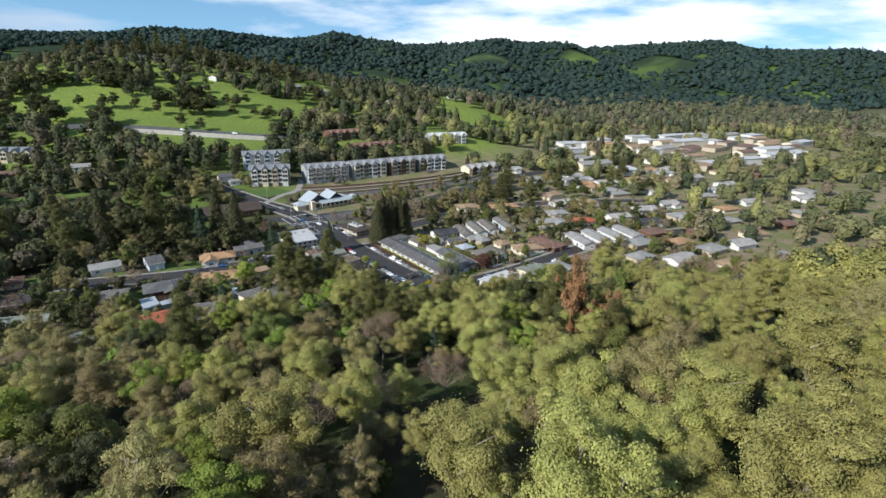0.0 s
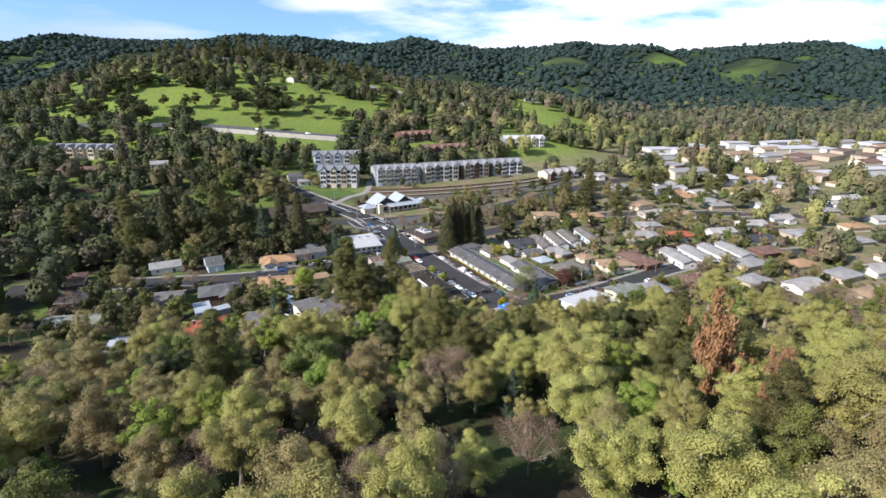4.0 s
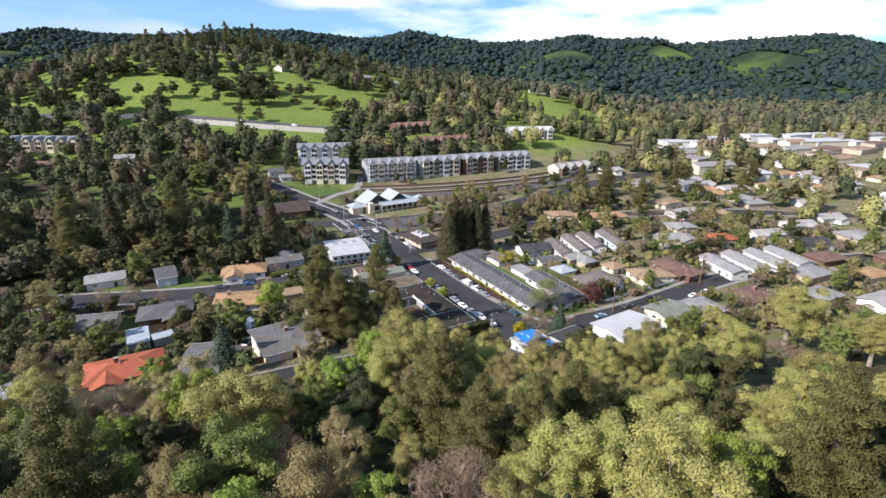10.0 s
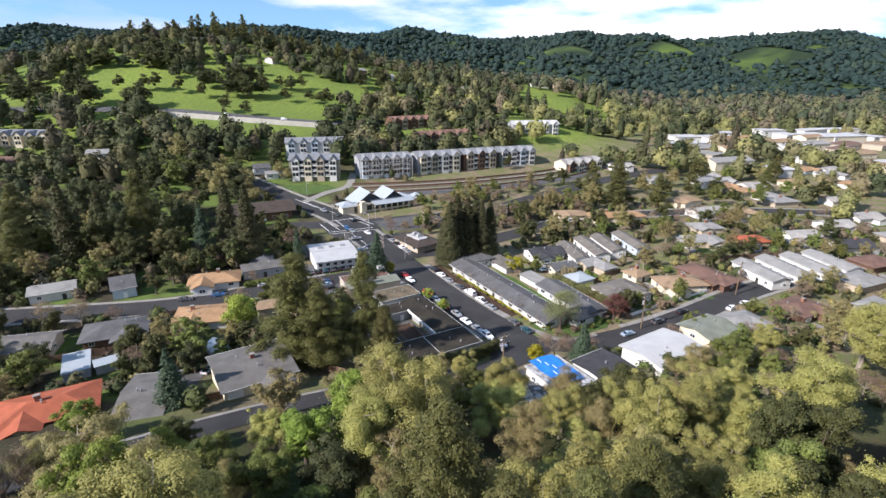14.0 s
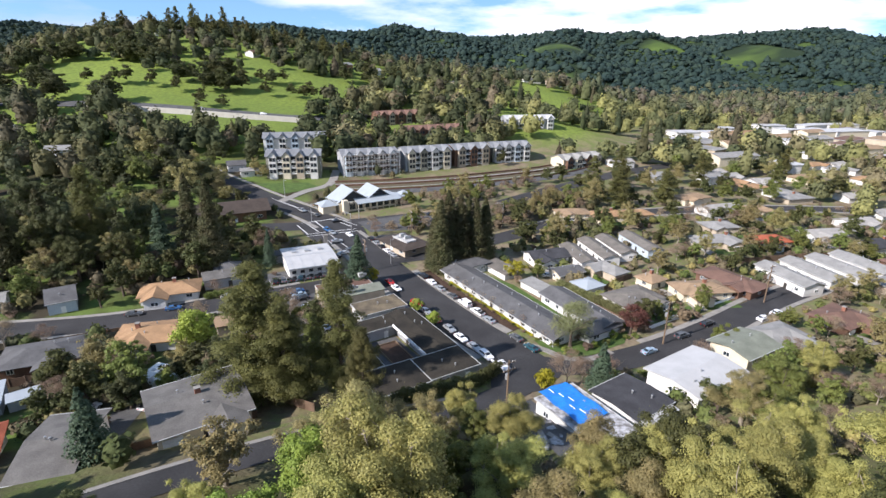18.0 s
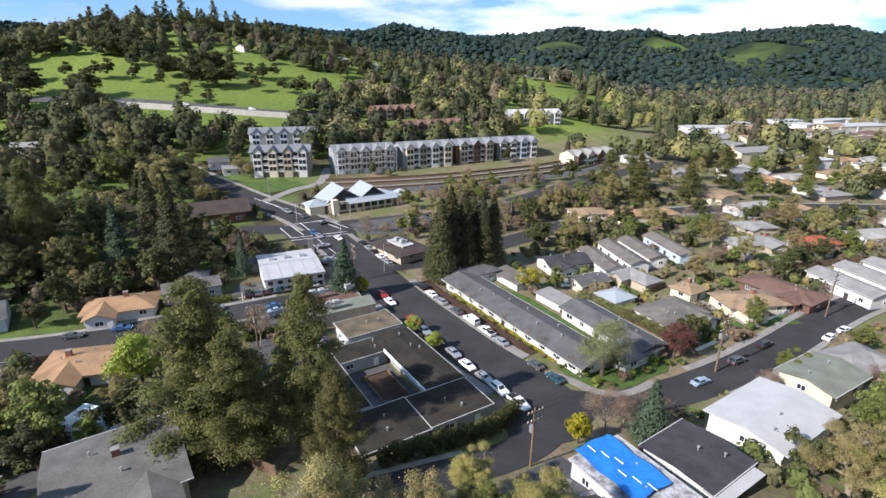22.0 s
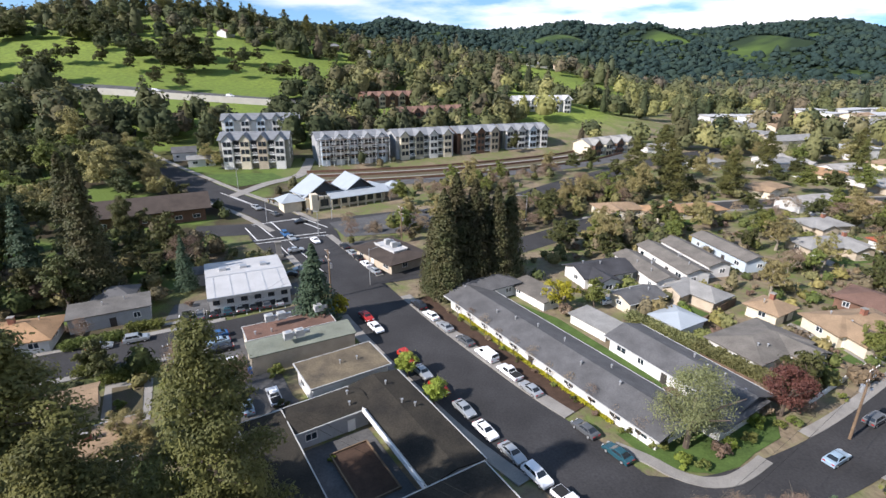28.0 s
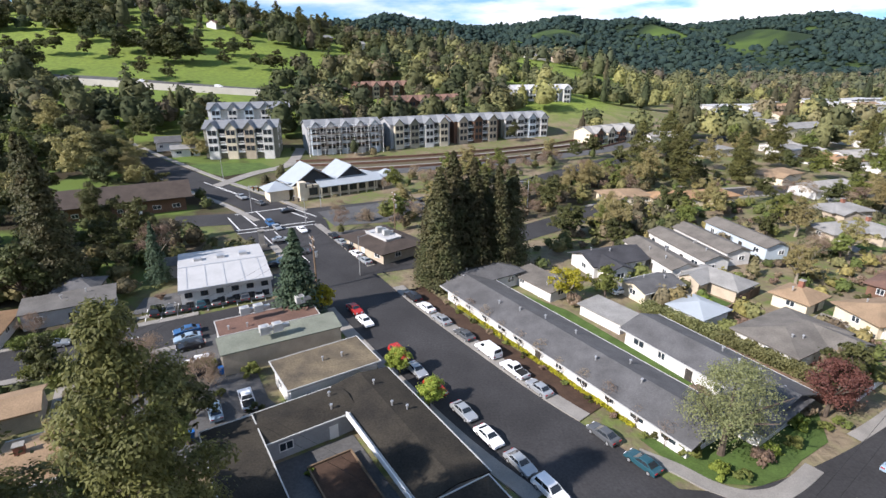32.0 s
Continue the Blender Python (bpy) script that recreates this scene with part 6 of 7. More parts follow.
def far_woods(name, region, spacing, radius, keep, seed, material, cards=26, tall=1.3, spires=0.2, label="distant oak and pine woods on the hills", rings=4, core=0.84):
    """Distant woods in one mesh: each crown a lumpy body of several boughs with loose tufts of leaves round it."""
    rng = np.random.default_rng(seed)
    x0, x1, y0, y1 = region
    nx, ny = int((x1 - x0) / spacing), int((y1 - y0) / spacing)
    X = x0 + (np.arange(nx)[:, None] + rng.uniform(0, 1, (nx, ny))) * spacing
    Y = y0 + (np.arange(ny)[None] + rng.uniform(0, 1, (nx, ny))) * spacing
    X, Y = X.ravel(), Y.ravel()
    view = np.abs(X) < 0.95 * (np.maximum(Y, 60) + 60) + 40
    X, Y = X[view], Y[view]
    k = keep(X, Y, rng)
    X, Y = X[k], Y[k]
    free = np.array([not blocked(a, b, min(2.5, radius * 0.6)) for a, b in zip(X, Y)]) if Y.min() < 700 else np.ones(len(X), bool)
    X, Y = X[free], Y[free]
    n = len(X)
    R = radius * rng.uniform(0.5, 1.35, n)
    T = tall * rng.uniform(0.7, 1.35, n)
    tone = rng.uniform(0, 1, n)
    spire = np.where(rng.uniform(0, 1, n) < spires, 1.0, 0.0)
    bough = rng.normal(size=(n, 8, 3)) + (0, 0, 0.5)
    bough /= np.linalg.norm(bough, axis=2)[..., None]
    reach = rng.uniform(0.75, 1.12, (n, 8))

    def shell(d):
        """Distance of the crown's skin along the directions d."""
        near = np.einsum("nki,nbi->nkb", d, bough)
        return 0.66 + 0.38 * (reach[:, None] * np.exp((near - 1) / 0.14)).max(2)

    def stand(p):
        """From a round crown to its height and taper, set on the ground."""
        p = p * R[:, None, None]
        p[..., 2] *= T[:, None]
        up = np.clip(p[..., 2] / (R * T)[:, None], 0, 1)
        p[..., :2] *= (1 - spire[:, None] * 0.8 * up)[..., None]
        p[..., 2] *= 1 + spire[:, None] * 0.8
        return p + np.stack([X, Y, land(X, Y) + 0.72 * R * T], -1)[:, None]

    nu = 8 if rings > 3 else 6
    th, ph = np.linspace(0.12, 2.1, rings + 1)[:, None], 2 * np.pi * (np.arange(nu)[None] + 0.5 * (np.arange(rings + 1)[:, None] % 2)) / nu
    g = np.stack([np.sin(th) * np.cos(ph), np.sin(th) * np.sin(ph), np.cos(th) + 0 * ph], -1).reshape(1, -1, 3)
    g = np.repeat(g, n, 0)
    body = stand(g * shell(g)[..., None] * core).reshape(-1, 3)
    a, b = np.meshgrid(np.arange(rings), np.arange(nu), indexing="ij")
    a, b = a.ravel(), b.ravel()
    quad = np.stack([a * nu + b, (a + 1) * nu + b, (a + 1) * nu + (b + 1) % nu, a * nu + (b + 1) % nu], -1)
    per = (rings + 1) * nu
    bq = (quad[None] + per * np.arange(n)[:, None, None]).reshape(-1, 4)
    d = rng.normal(size=(n, cards, 3))
    d /= np.linalg.norm(d, axis=2)[..., None]
    d[..., 2] = np.where(d[..., 2] < -0.3, -d[..., 2], d[..., 2])
    p = stand(d * (shell(d) * rng.uniform(0.84, 1.14, (n, cards)))[..., None])
    v, f = leaf_cards(p.reshape(-1, 3), d.reshape(-1, 3) + (0, 0, 0.2), np.repeat(R * 0.15 * (60 / cards) ** 0.35, cards), rng, 0.85, 0.5)
    me = np_mesh(name, np.concatenate([body, v]), np.concatenate([bq, f + len(body)]), material, np.concatenate([np.repeat(tone, per), np.repeat(tone, 4 * cards)]))
    me.shade_smooth()
    return tagged(new(name, me), label, "woods", kind="stuff")


def glade(x, y):
    e = ((x - 300) / 90) ** 2 + ((y - 1330) / 130) ** 2 < 1
    e |= ((x - 775) / 80) ** 2 + ((y - 1420) / 120) ** 2 < 1
    e |= ((x + 20) / 60) ** 2 + ((y - 1250) / 90) ** 2 < 1
    e |= ((x - 560) / 55) ** 2 + ((y - 1500) / 80) ** 2 < 1
    e |= ((x + 700) / 90) ** 2 + ((y - 1300) / 110) ** 2 < 1
    return e | (patchy(x, y, 75, 1.0) < -1.2)


rng = np.random.default_rng(77)
for k in range(64):      # dark conifers and oaks along the crest of the hill
    x = -330 + 250 * (k + rng.uniform()) / 64
    y = 590 + 45 * rng.uniform() - 0.12 * abs(x + 250)
    tall = 0.9 + 0.35 * math.exp(-((x + 225) / 45) ** 2)
    plant(("pine", "dark", "hillo", "dark", "pine")[k % 5], x, y, rng.uniform(0.8, 1.2), 50 * k, tall, group="trees on the hilltop", variant=3 + k % 3)
COPSES = ((-182, 453, 4, 2), (-176, 456, 4, 2), (-158, 441, 4, 2), (-149, 443, 5, 3), (-141, 448, 5, 2), (-164, 466, 6, 3), (-154, 470, 7, 3), (-133, 470, 3, 1), (-126, 473, 4, 2), (-119, 477, 3, 1), (-121, 444, 2, 1), (-105, 449, 3, 1), (-97, 445, 3, 1),
          (-90, 446, 3, 1), (-84, 450, 3, 1), (-238, 438, 1, 1), (-221, 439, 2, 1), (-213, 440, 1, 1), (-200, 441, 3, 1), (-178, 434, 1, 1), (-137, 407, 2, 1), (-152, 409, 2, 1), (-232, 490, 9, 6), (-214, 486, 8, 5), (-228, 508, 8, 5),
          (-246, 512, 8, 4), (-280, 478, 8, 5), (-296, 466, 8, 4), (-262, 424, 9, 5), (-282, 410, 9, 5), (-240, 404, 6, 3), (-208, 402, 5, 3), (-62, 516, 4, 2), (-77, 508, 4, 2), (-38, 528, 4, 2))
for cx, cy, cr, n in COPSES:
    for k in range(2 * n - 1):
        x, y = cx + cr * rng.normal() * 0.5, cy + cr * rng.normal() * 0.5
        plant(("dark", "hillo", "dark")[k % 3], x, y, rng.uniform(1.1, 1.75) * (0.8 if n == 1 else 1), 50 * k + cx, 0.95, "dark oak in a copse on open grass", group="oaks on the green hill", variant=3 + k % 3)
FREE = lambda x, y, r: ~meadow(x, y) & ~oval(x, y, 330, 455, 120, 62) & ~((x > -172) & (x < -84) & (y > 362) & (y < 410)) & ~((x > -230) & (x < -20) & (np.abs(y - 404) < 8))
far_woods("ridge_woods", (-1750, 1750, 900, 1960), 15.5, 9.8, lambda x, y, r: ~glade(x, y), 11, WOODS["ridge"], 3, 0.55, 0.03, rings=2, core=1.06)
far_woods("hill_woods", (-560, 40, 328, 480), 8.6, 5.6, lambda x, y, r: FREE(x, y, r) & (patchy(x, y, 30, 0.5) > -1.2) & (r.uniform(0, 1, len(x)) < 0.80), 12, WOODS["hill"], 80, 1.1, 0.06)
far_woods("hilltop_woods", (-640, 60, 480, 760), 9.4, 5.6, lambda x, y, r: FREE(x, y, r) & (patchy(x, y, 30, 0.5) > -1.2) & (r.uniform(0, 1, len(x)) < 0.62), 22, WOODS["hill"], 56, 1.05, 0.08)
far_woods("valley_woods", (-60, 560, 345, 600), 11.0, 6.2, lambda x, y, r: FREE(x, y, r) & (patchy(x, y, 22, 3.5) > -0.9) & (r.uniform(0, 1, len(x)) < 0.62), 13, WOODS["valley"], 110, 1.05, 0.06, "olive, yellow-green and brown valley trees in spring leaf")
far_woods("upper_valley_woods", (-20, 780, 600, 980), 12, 6.0, lambda x, y, r: FREE(x, y, r) & (patchy(x, y, 26, 3.5) > -1.1) & (r.uniform(0, 1, len(x)) < 0.85), 23, WOODS["upper"], 40, 1.05, 0.08, "olive and brown valley trees in spring leaf")
far_woods("outer_hill_woods", (-980, -300, 640, 960), 13, 6.5, lambda x, y, r: (patchy(x, y, 40, 2.5) > -1.0), 24, WOODS["dark"], 16, 1.1, 0.1, rings=3)
far_woods("tall_valley_firs", (60, 420, 330, 620), 24, 4.2, lambda x, y, r: FREE(x, y, r) & (patchy(x, y, 33, 6.5) > 0.1), 26, WOODS["dark"], 130, 1.7, 0.8, "tall dark firs and redwoods in the valley")
far_woods("town_trees", (150, 520, 120, 560), 12.5, 4.8, lambda x, y, r: ~oval(x, y, 325, 440, 130, 62) & (patchy(x, y, 20, 7.5) > -0.6), 15, WOODS["valley"], 110, 1.15, 0.15, "street and garden trees of the far town")
far_woods("west_slope_woods", (-460, -120, 60, 350), 8.6, 5.2, lambda x, y, r: ~meadow(x, y) & (patchy(x, y, 24, 1.5) > -1.2), 16, WOODS["hill"], 90, 1.15, 0.05, "dense dark woods on the western slope")
far_woods("east_slope_oaks", (128, 250, 20, 200), 8.0, 5.4, lambda x, y, r: (y < 120 + 0.25 * (x - 84)) & (patchy(x, y, 21, 8.5) > -1.1), 18, WOODS["oak"], 420, 1.0, 0.0, "yellow-green oaks on the eastern slope", core=0.72)
far_woods("slope_oaks_behind", (-110, 110, -90, -14), 10, 5.5, lambda x, y, r: x * x + (y - 4) ** 2 > 34 ** 2, 19, WOODS["oak"], 60, 1.0, 0.0, "oak woods on the slope")


def garden_ok(x, y, r):
    """Gardens between the houses, clear of streets and paving."""
    ok = np.array([not near_road(a, b, 1.6) for a, b in zip(x, y)])
    return ok & (patchy(x, y, 9, 1.0) > -0.5) & ~((x > -10) & (x < 33) & (y > 150) & (y < 205)) & (y > 118 - 0.2 * np.abs(x))


far_woods("east_shrubbery", (26, 170, 120, 280), 4.2, 1.5, lambda x, y, r: garden_ok(x, y, r) & (r.uniform(0, 1, len(x)) < 0.6), 41, WOODS["garden"], 60, 0.9, 0.05, "mixed olive garden shrubbery between the houses")
far_woods("east_dry_shrubbery", (26, 170, 120, 280), 5.0, 1.5, lambda x, y, r: garden_ok(x, y, r) & (r.uniform(0, 1, len(x)) < 0.5), 42, WOODS["garden"], 60, 0.9, 0.0, "brown winter shrubbery between the houses")
far_woods("east_green_shrubbery", (26, 170, 120, 280), 5.4, 1.4, lambda x, y, r: garden_ok(x, y, r) & (r.uniform(0, 1, len(x)) < 0.5), 43, WOODS["garden"], 60, 0.9, 0.1, "green garden shrubbery between the houses")
# western shrubs take the dimmed palette, with shade in its colours
far_woods("west_shrubbery", (-130, -26, 116, 216), 4.4, 2.1, lambda x, y, r: garden_ok(x, y, r) & (r.uniform(0, 1, len(x)) < 0.6) & ~oval(x, y, -29, 174, 8, 14), 44, WOODS["shade"], 60, 0.9, 0.05, "olive garden shrubbery between the houses, coloured as in shade")
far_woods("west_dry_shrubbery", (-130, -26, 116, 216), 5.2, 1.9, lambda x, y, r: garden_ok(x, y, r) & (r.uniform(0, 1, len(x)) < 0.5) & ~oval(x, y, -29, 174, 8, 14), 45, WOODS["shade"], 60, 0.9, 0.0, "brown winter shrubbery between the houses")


def verge_ok(x, y, r):
    ok = np.array([not near_road(a, b, 2.0) for a, b in zip(x, y)])
    return ok & ~oval(x, y, -37, 236, 15, 18) & ~oval(x, y, -9, 247, 17, 9) & ~oval(x, y, -14, 222, 9, 10) & ~oval(x, y, -38, 195, 12, 8) & ~oval(x, y, -30, 262, 26, 10)


# same dimmed palette here, shade included in the leaf colour
far_woods("crossing_shrubbery", (-78, 66, 206, 290), 4.4, 1.7, lambda x, y, r: verge_ok(x, y, r) & (r.uniform(0, 1, len(x)) < 0.55), 46, WOODS["shade"], 60, 0.9, 0.05, "olive shrubbery round the crossing, coloured as in shade")
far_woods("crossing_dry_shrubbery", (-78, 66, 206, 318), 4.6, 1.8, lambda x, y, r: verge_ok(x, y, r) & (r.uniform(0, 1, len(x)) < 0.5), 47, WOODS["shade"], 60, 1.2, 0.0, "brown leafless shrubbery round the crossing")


far_woods("outer_slope_oaks", (-150, 150, -30, 112), 8.0, 5.2, lambda x, y, r: (y < 108 - 0.2 * np.abs(x)) & ((np.abs(x) > 86) | (np.abs(x) > np.maximum(y, -10) + 48)) & ~((x > 84) & (x < 130) & (y > 20)), 48, WOODS["oak"], 150, 1.0, 0.0, "oak woods on the outer slopes")


# ---- things: vehicles ----
PAINT = {
    "white": mat("white_car_paint", (0.78, 0.79, 0.80), 0.25, 0.04, 1, 5, spec=0.6), "silver": mat("silver_car_paint", (0.45, 0.47, 0.48), 0.3, 0.05, 1, 5, metal=0.5, spec=0.6),
    "grey": mat("dark_grey_car_paint", (0.085, 0.09, 0.095), 0.25, 0.05, 1, 5, spec=0.6), "black": mat("black_car_paint", (0.02, 0.02, 0.022), 0.2, 0.05, 1, 5, spec=0.6),
    "red": mat("red_car_paint", (0.38, 0.025, 0.02), 0.25, 0.05, 1, 5, spec=0.6), "blue": mat("blue_car_paint", (0.04, 0.11, 0.24), 0.25, 0.05, 1, 5, spec=0.6),
    "teal": mat("dark_teal_car_paint", (0.02, 0.07, 0.09), 0.25, 0.05, 1, 5, spec=0.6), "paleblue": mat("pale_blue_car_paint", (0.25, 0.34, 0.42), 0.3, 0.05, 1, 5, spec=0.6),
}
M_CARGLASS = mat("car_glass", (0.02, 0.025, 0.03), 0.06, 0.1, 1, 5, spec=0.7)
M_LAMP = mat("headlamp_glass", (0.75, 0.76, 0.78), 0.15, 0.05, 1, 5, spec=0.6)
M_TAIL = mat("tail_lamp_red", (0.35, 0.02, 0.02), 0.2, 0.05, 1, 5, spec=0.6)
# kind: length, width, sill and bonnet profile (x, z), cabin foot x0, x1, cabin top x0, x1, height
CARS = {
    "sedan": (4.6, 1.78, ((-2.3, 0.35), (-2.28, 0.75), (-2.1, 0.92), (-1.3, 0.98), (0.8, 0.96), (1.9, 0.82), (2.25, 0.66), (2.3, 0.38)), -1.75, 1.05, -0.95, 0.30, 1.43),
    "suv": (4.7, 1.88, ((-2.35, 0.42), (-2.33, 0.95), (-2.2, 1.10), (-1.0, 1.12), (0.9, 1.10), (2.0, 1.00), (2.3, 0.82), (2.35, 0.45)), -2.25, 1.15, -1.85, 0.40, 1.74),
    "van": (5.3, 1.98, ((-2.65, 0.42), (-2.65, 1.25), (-2.55, 1.30), (0.5, 1.28), (1.5, 1.18), (2.3, 1.02), (2.6, 0.80), (2.65, 0.45)), -2.62, 1.75, -2.5, 0.85, 2.05),
    "pickup": (5.4, 1.92, ((-2.7, 0.50), (-2.7, 1.02), (-2.6, 1.06), (0.2, 1.08), (1.2, 1.06), (2.4, 0.98), (2.65, 0.82), (2.7, 0.5)), -0.75, 1.35, -0.45, 0.65, 1.78),
}
CAR_MESH = {}


def car_meshes(kind, colour):
    if (kind, colour) in CAR_MESH:
        return CAR_MESH[kind, colour]
    L, W, prof, f0, f1, t0, t1, h = CARS[kind]
    hw = W / 2
    paint = PAINT[colour]
    body = Mb()
    vs = []
    rows = ((-hw + 0.10, 0.90), (-hw, 1.0), (hw, 1.0), (hw - 0.10, 0.90))
    # lower body in four lengthwise bands, with rounded shoulders
    bands = ((-hw, 0.0), (-hw + 0.07, 0.05), (hw - 0.07, 0.05), (hw, 0.0))
    n = len(prof)
    for y, up in bands:
        vs += [(x, y, z + (up if z > 0.6 else 0)) for x, z in prof]
    fs = []
    for b in range(3):
        for i in range(n - 1):
            fs.append((b * n + i, b * n + i + 1, (b + 1) * n + i + 1, (b + 1) * n + i))
        fs.append((b * n + n - 1, b * n, (b + 1) * n, (b + 1) * n + n - 1))
    fs += [tuple(range(n)), tuple(range(4 * n - 1, 3 * n - 1, -1))]
    body.add(vs, fs)
    zs = prof[3][1]
    w0, w1 = hw - 0.08, hw - 0.24
    cabin = Mb().add([(f0, -w0, zs), (f1, -w0, zs), (f1, w0, zs), (f0, w0, zs), (t0, -w1, h - 0.06), (t1, -w1, h - 0.06), (t1, w1, h - 0.06), (t0, w1, h - 0.06),
                      (t0 + 0.12, -w1 + 0.1, h), (t1 - 0.12, -w1 + 0.1, h), (t1 - 0.12, w1 - 0.1, h), (t0 + 0.12, w1 - 0.1, h)],
                     [(0, 1, 5, 4), (1, 2, 6, 5), (2, 3, 7, 6), (3, 0, 4, 7), (4, 5, 9, 8), (5, 6, 10, 9), (6, 7, 11, 10), (7, 4, 8, 11), (8, 9, 10, 11), (3, 2, 1, 0)])

    def pane(a, b, c, d, u0=0.06, u1=0.94):
        """Glass set on the face a b c d, a little proud of it."""
        a, b, c, d = Vector(a), Vector(b), Vector(c), Vector(d)
        at = lambda u, v: a.lerp(b, u).lerp(d.lerp(c, u), v)
        n = (b - a).cross(d - a).normalized() * 0.012
        q = [at(u0, 0.10), at(u1, 0.10), at(u1, 0.93), at(u0, 0.93)]
        return Mb().add([p - n for p in q] + [p + n for p in q], [(3, 2, 1, 0), (4, 5, 6, 7), (0, 1, 5, 4), (1, 2, 6, 5), (2, 3, 7, 6), (3, 0, 4, 7)])

    lo, hi = cabin.v[:4], cabin.v[4:8]
    sl, sr = (lo[0], lo[1], hi[1], hi[0]), (lo[2], lo[3], hi[3], hi[2])
    panes = [("windscreen", pane(lo[1], lo[2], hi[2], hi[1])), ("rear_window", pane(lo[3], lo[0], hi[0], hi[3]))]
    if kind == "van":
        panes += [("side_window", pane(*sl, 0.70, 0.93)), ("side_window", pane(*sr, 0.07, 0.30))]
    elif kind == "pickup":
        panes += [("side_window", pane(*sl)), ("side_window", pane(*sr))]
    else:
        panes += [("side_window", pane(*sl, 0.10, 0.50)), ("side_window", pane(*sl, 0.53, 0.90)), ("side_window", pane(*sr, 0.10, 0.47)), ("side_window", pane(*sr, 0.50, 0.90))]
    wheel = Mb().tube((0, -0.11, 0), (0, 0.11, 0), 0.33, 0.33, 16)
    rim = Mb().tube((0, -0.125, 0), (0, 0.125, 0), 0.20, 0.20, 10)
    lamp = Mb().box(-0.05, -0.2, -0.07, 0.04, 0.2, 0.07)
    bed = Mb().box(-2.6, -hw + 0.12, 1.055, -0.85, hw - 0.12, 1.14) if kind == "pickup" else None
    CAR_MESH[kind, colour] = (body.mesh("body", paint), [(nm, p.mesh(nm, M_CARGLASS)) for nm, p in panes], cabin.mesh("cabin", paint), wheel.mesh("tyre", M_RUBBER), rim.mesh("rim", M_METAL),
                              lamp.mesh("headlight", M_LAMP), lamp.mesh("tail_light", M_TAIL), bed.mesh("load_bed", M_RUBBER) if bed else None)
    return CAR_MESH[kind, colour]


def car(kind, colour, x, y, ang, group="parked cars", where="parked at the kerb", dz=0.07):
    words = {"paleblue": "pale blue", "teal": "dark teal", "grey": "dark grey"}.get(colour, colour)
    name = {"sedan": "car", "suv": "car", "van": "delivery_van", "pickup": "pickup_truck"}[kind]
    ob = thing(name, x, y, gz(x, y) + dz, ang, f"{words} {kind.replace('suv', 'sport utility car')} {where}", "car" if name == "car" else name.replace("_", " "), group)
    ob.matrix_basis = ob.matrix_basis @ Matrix.Scale(Q, 4)
    body, glass, roof, tyre, rim, head, tail, bed = car_meshes(kind, colour)
    L, W = CARS[kind][:2]
    for nm, me in (("body", body), ("cabin", roof)) + tuple(glass) + ((("load_bed", bed),) if bed else ()):
        part(nm, me, None, ob)
    for sx in (-0.30, 0.31):
        for sy in (-1, 1):
            w = part("wheel", tyre, None, ob)
            w.location = (sx * L, sy * (W / 2 - 0.10), 0.33)
            if y < 205:
                part("rim", rim, None, w)
    for sy in (-1, 1) if y < 230 else ():
        p = part("headlight", head, None, ob)
        p.location = (L / 2 - 0.02, sy * (W / 2 - 0.32), 0.66)
        p = part("tail_light", tail, None, ob)
        p.location = (-L / 2 + 0.0, sy * (W / 2 - 0.30), 0.78)
    return ob


SA = -58.0      # bearing of cars on the main street
for kind, col, x, y in (("sedan", "red", -13.4, 191.0), ("sedan", "white", -11.4, 187.2), ("suv", "red", -5.9, 178.2), ("sedan", "silver", -3.5, 174.4), ("sedan", "red", -1.2, 170.7), ("sedan", "silver", 1.9, 166.2),
                        ("sedan", "white", 4.2, 162.1), ("sedan", "silver", 6.8, 158.2), ("suv", "white", 8.9, 154.6), ("pickup", "white", 11.4, 150.6)):
    car(kind, col, x - 0.2, y, SA, "cars parked on the main street")
for kind, col, x, y in (("suv", "black", -4.6, 195.4), ("sedan", "white", -2.4, 191.6), ("sedan", "silver", -0.1, 187.7), ("sedan", "grey", 3.0, 183.2), ("van", "white", 5.9, 179.0), ("pickup", "white", 8.7, 174.4),
                        ("sedan", "silver", 11.0, 170.6), ("sedan", "grey", 16.1, 162.5), ("sedan", "teal", 18.6, 158.3)):
    car(kind, col, x - 0.3, y - 0.2, SA + 180, "cars parked on the main street")
for kind, col, x, y, a in (("sedan", "white", -30.4, 229.2, SA), ("sedan", "black", -22.8, 225.3, SA + 180), ("sedan", "silver", -20.6, 221.4, SA + 180), ("sedan", "black", -18.6, 218.2, SA + 180), ("sedan", "white", -16.6, 214.7, SA + 180),
                           ("sedan", "silver", -14.4, 211.0, SA + 180), ("sedan", "black", -37.2, 243.6, 30), ("pickup", "silver", -52.6, 255.8, -50), ("sedan", "grey", -46, 250.5, 132), ("suv", "blue", -38.6, 233.6, SA), ("sedan", "silver", -36.4, 231.0, SA)):
    car(kind, col, x, y, a, "cars near the crossing", "at the crossing")
for k in range(8):
    car(("suv", "sedan", "sedan")[k % 3], ("black", "grey", "black", "teal", "grey", "black", "grey", "silver")[k], -43.5 + 1.95 * k, 190.6 + 0.86 * k, 112, "cars before the white office", "parked nose-in before the white office", 0.13)
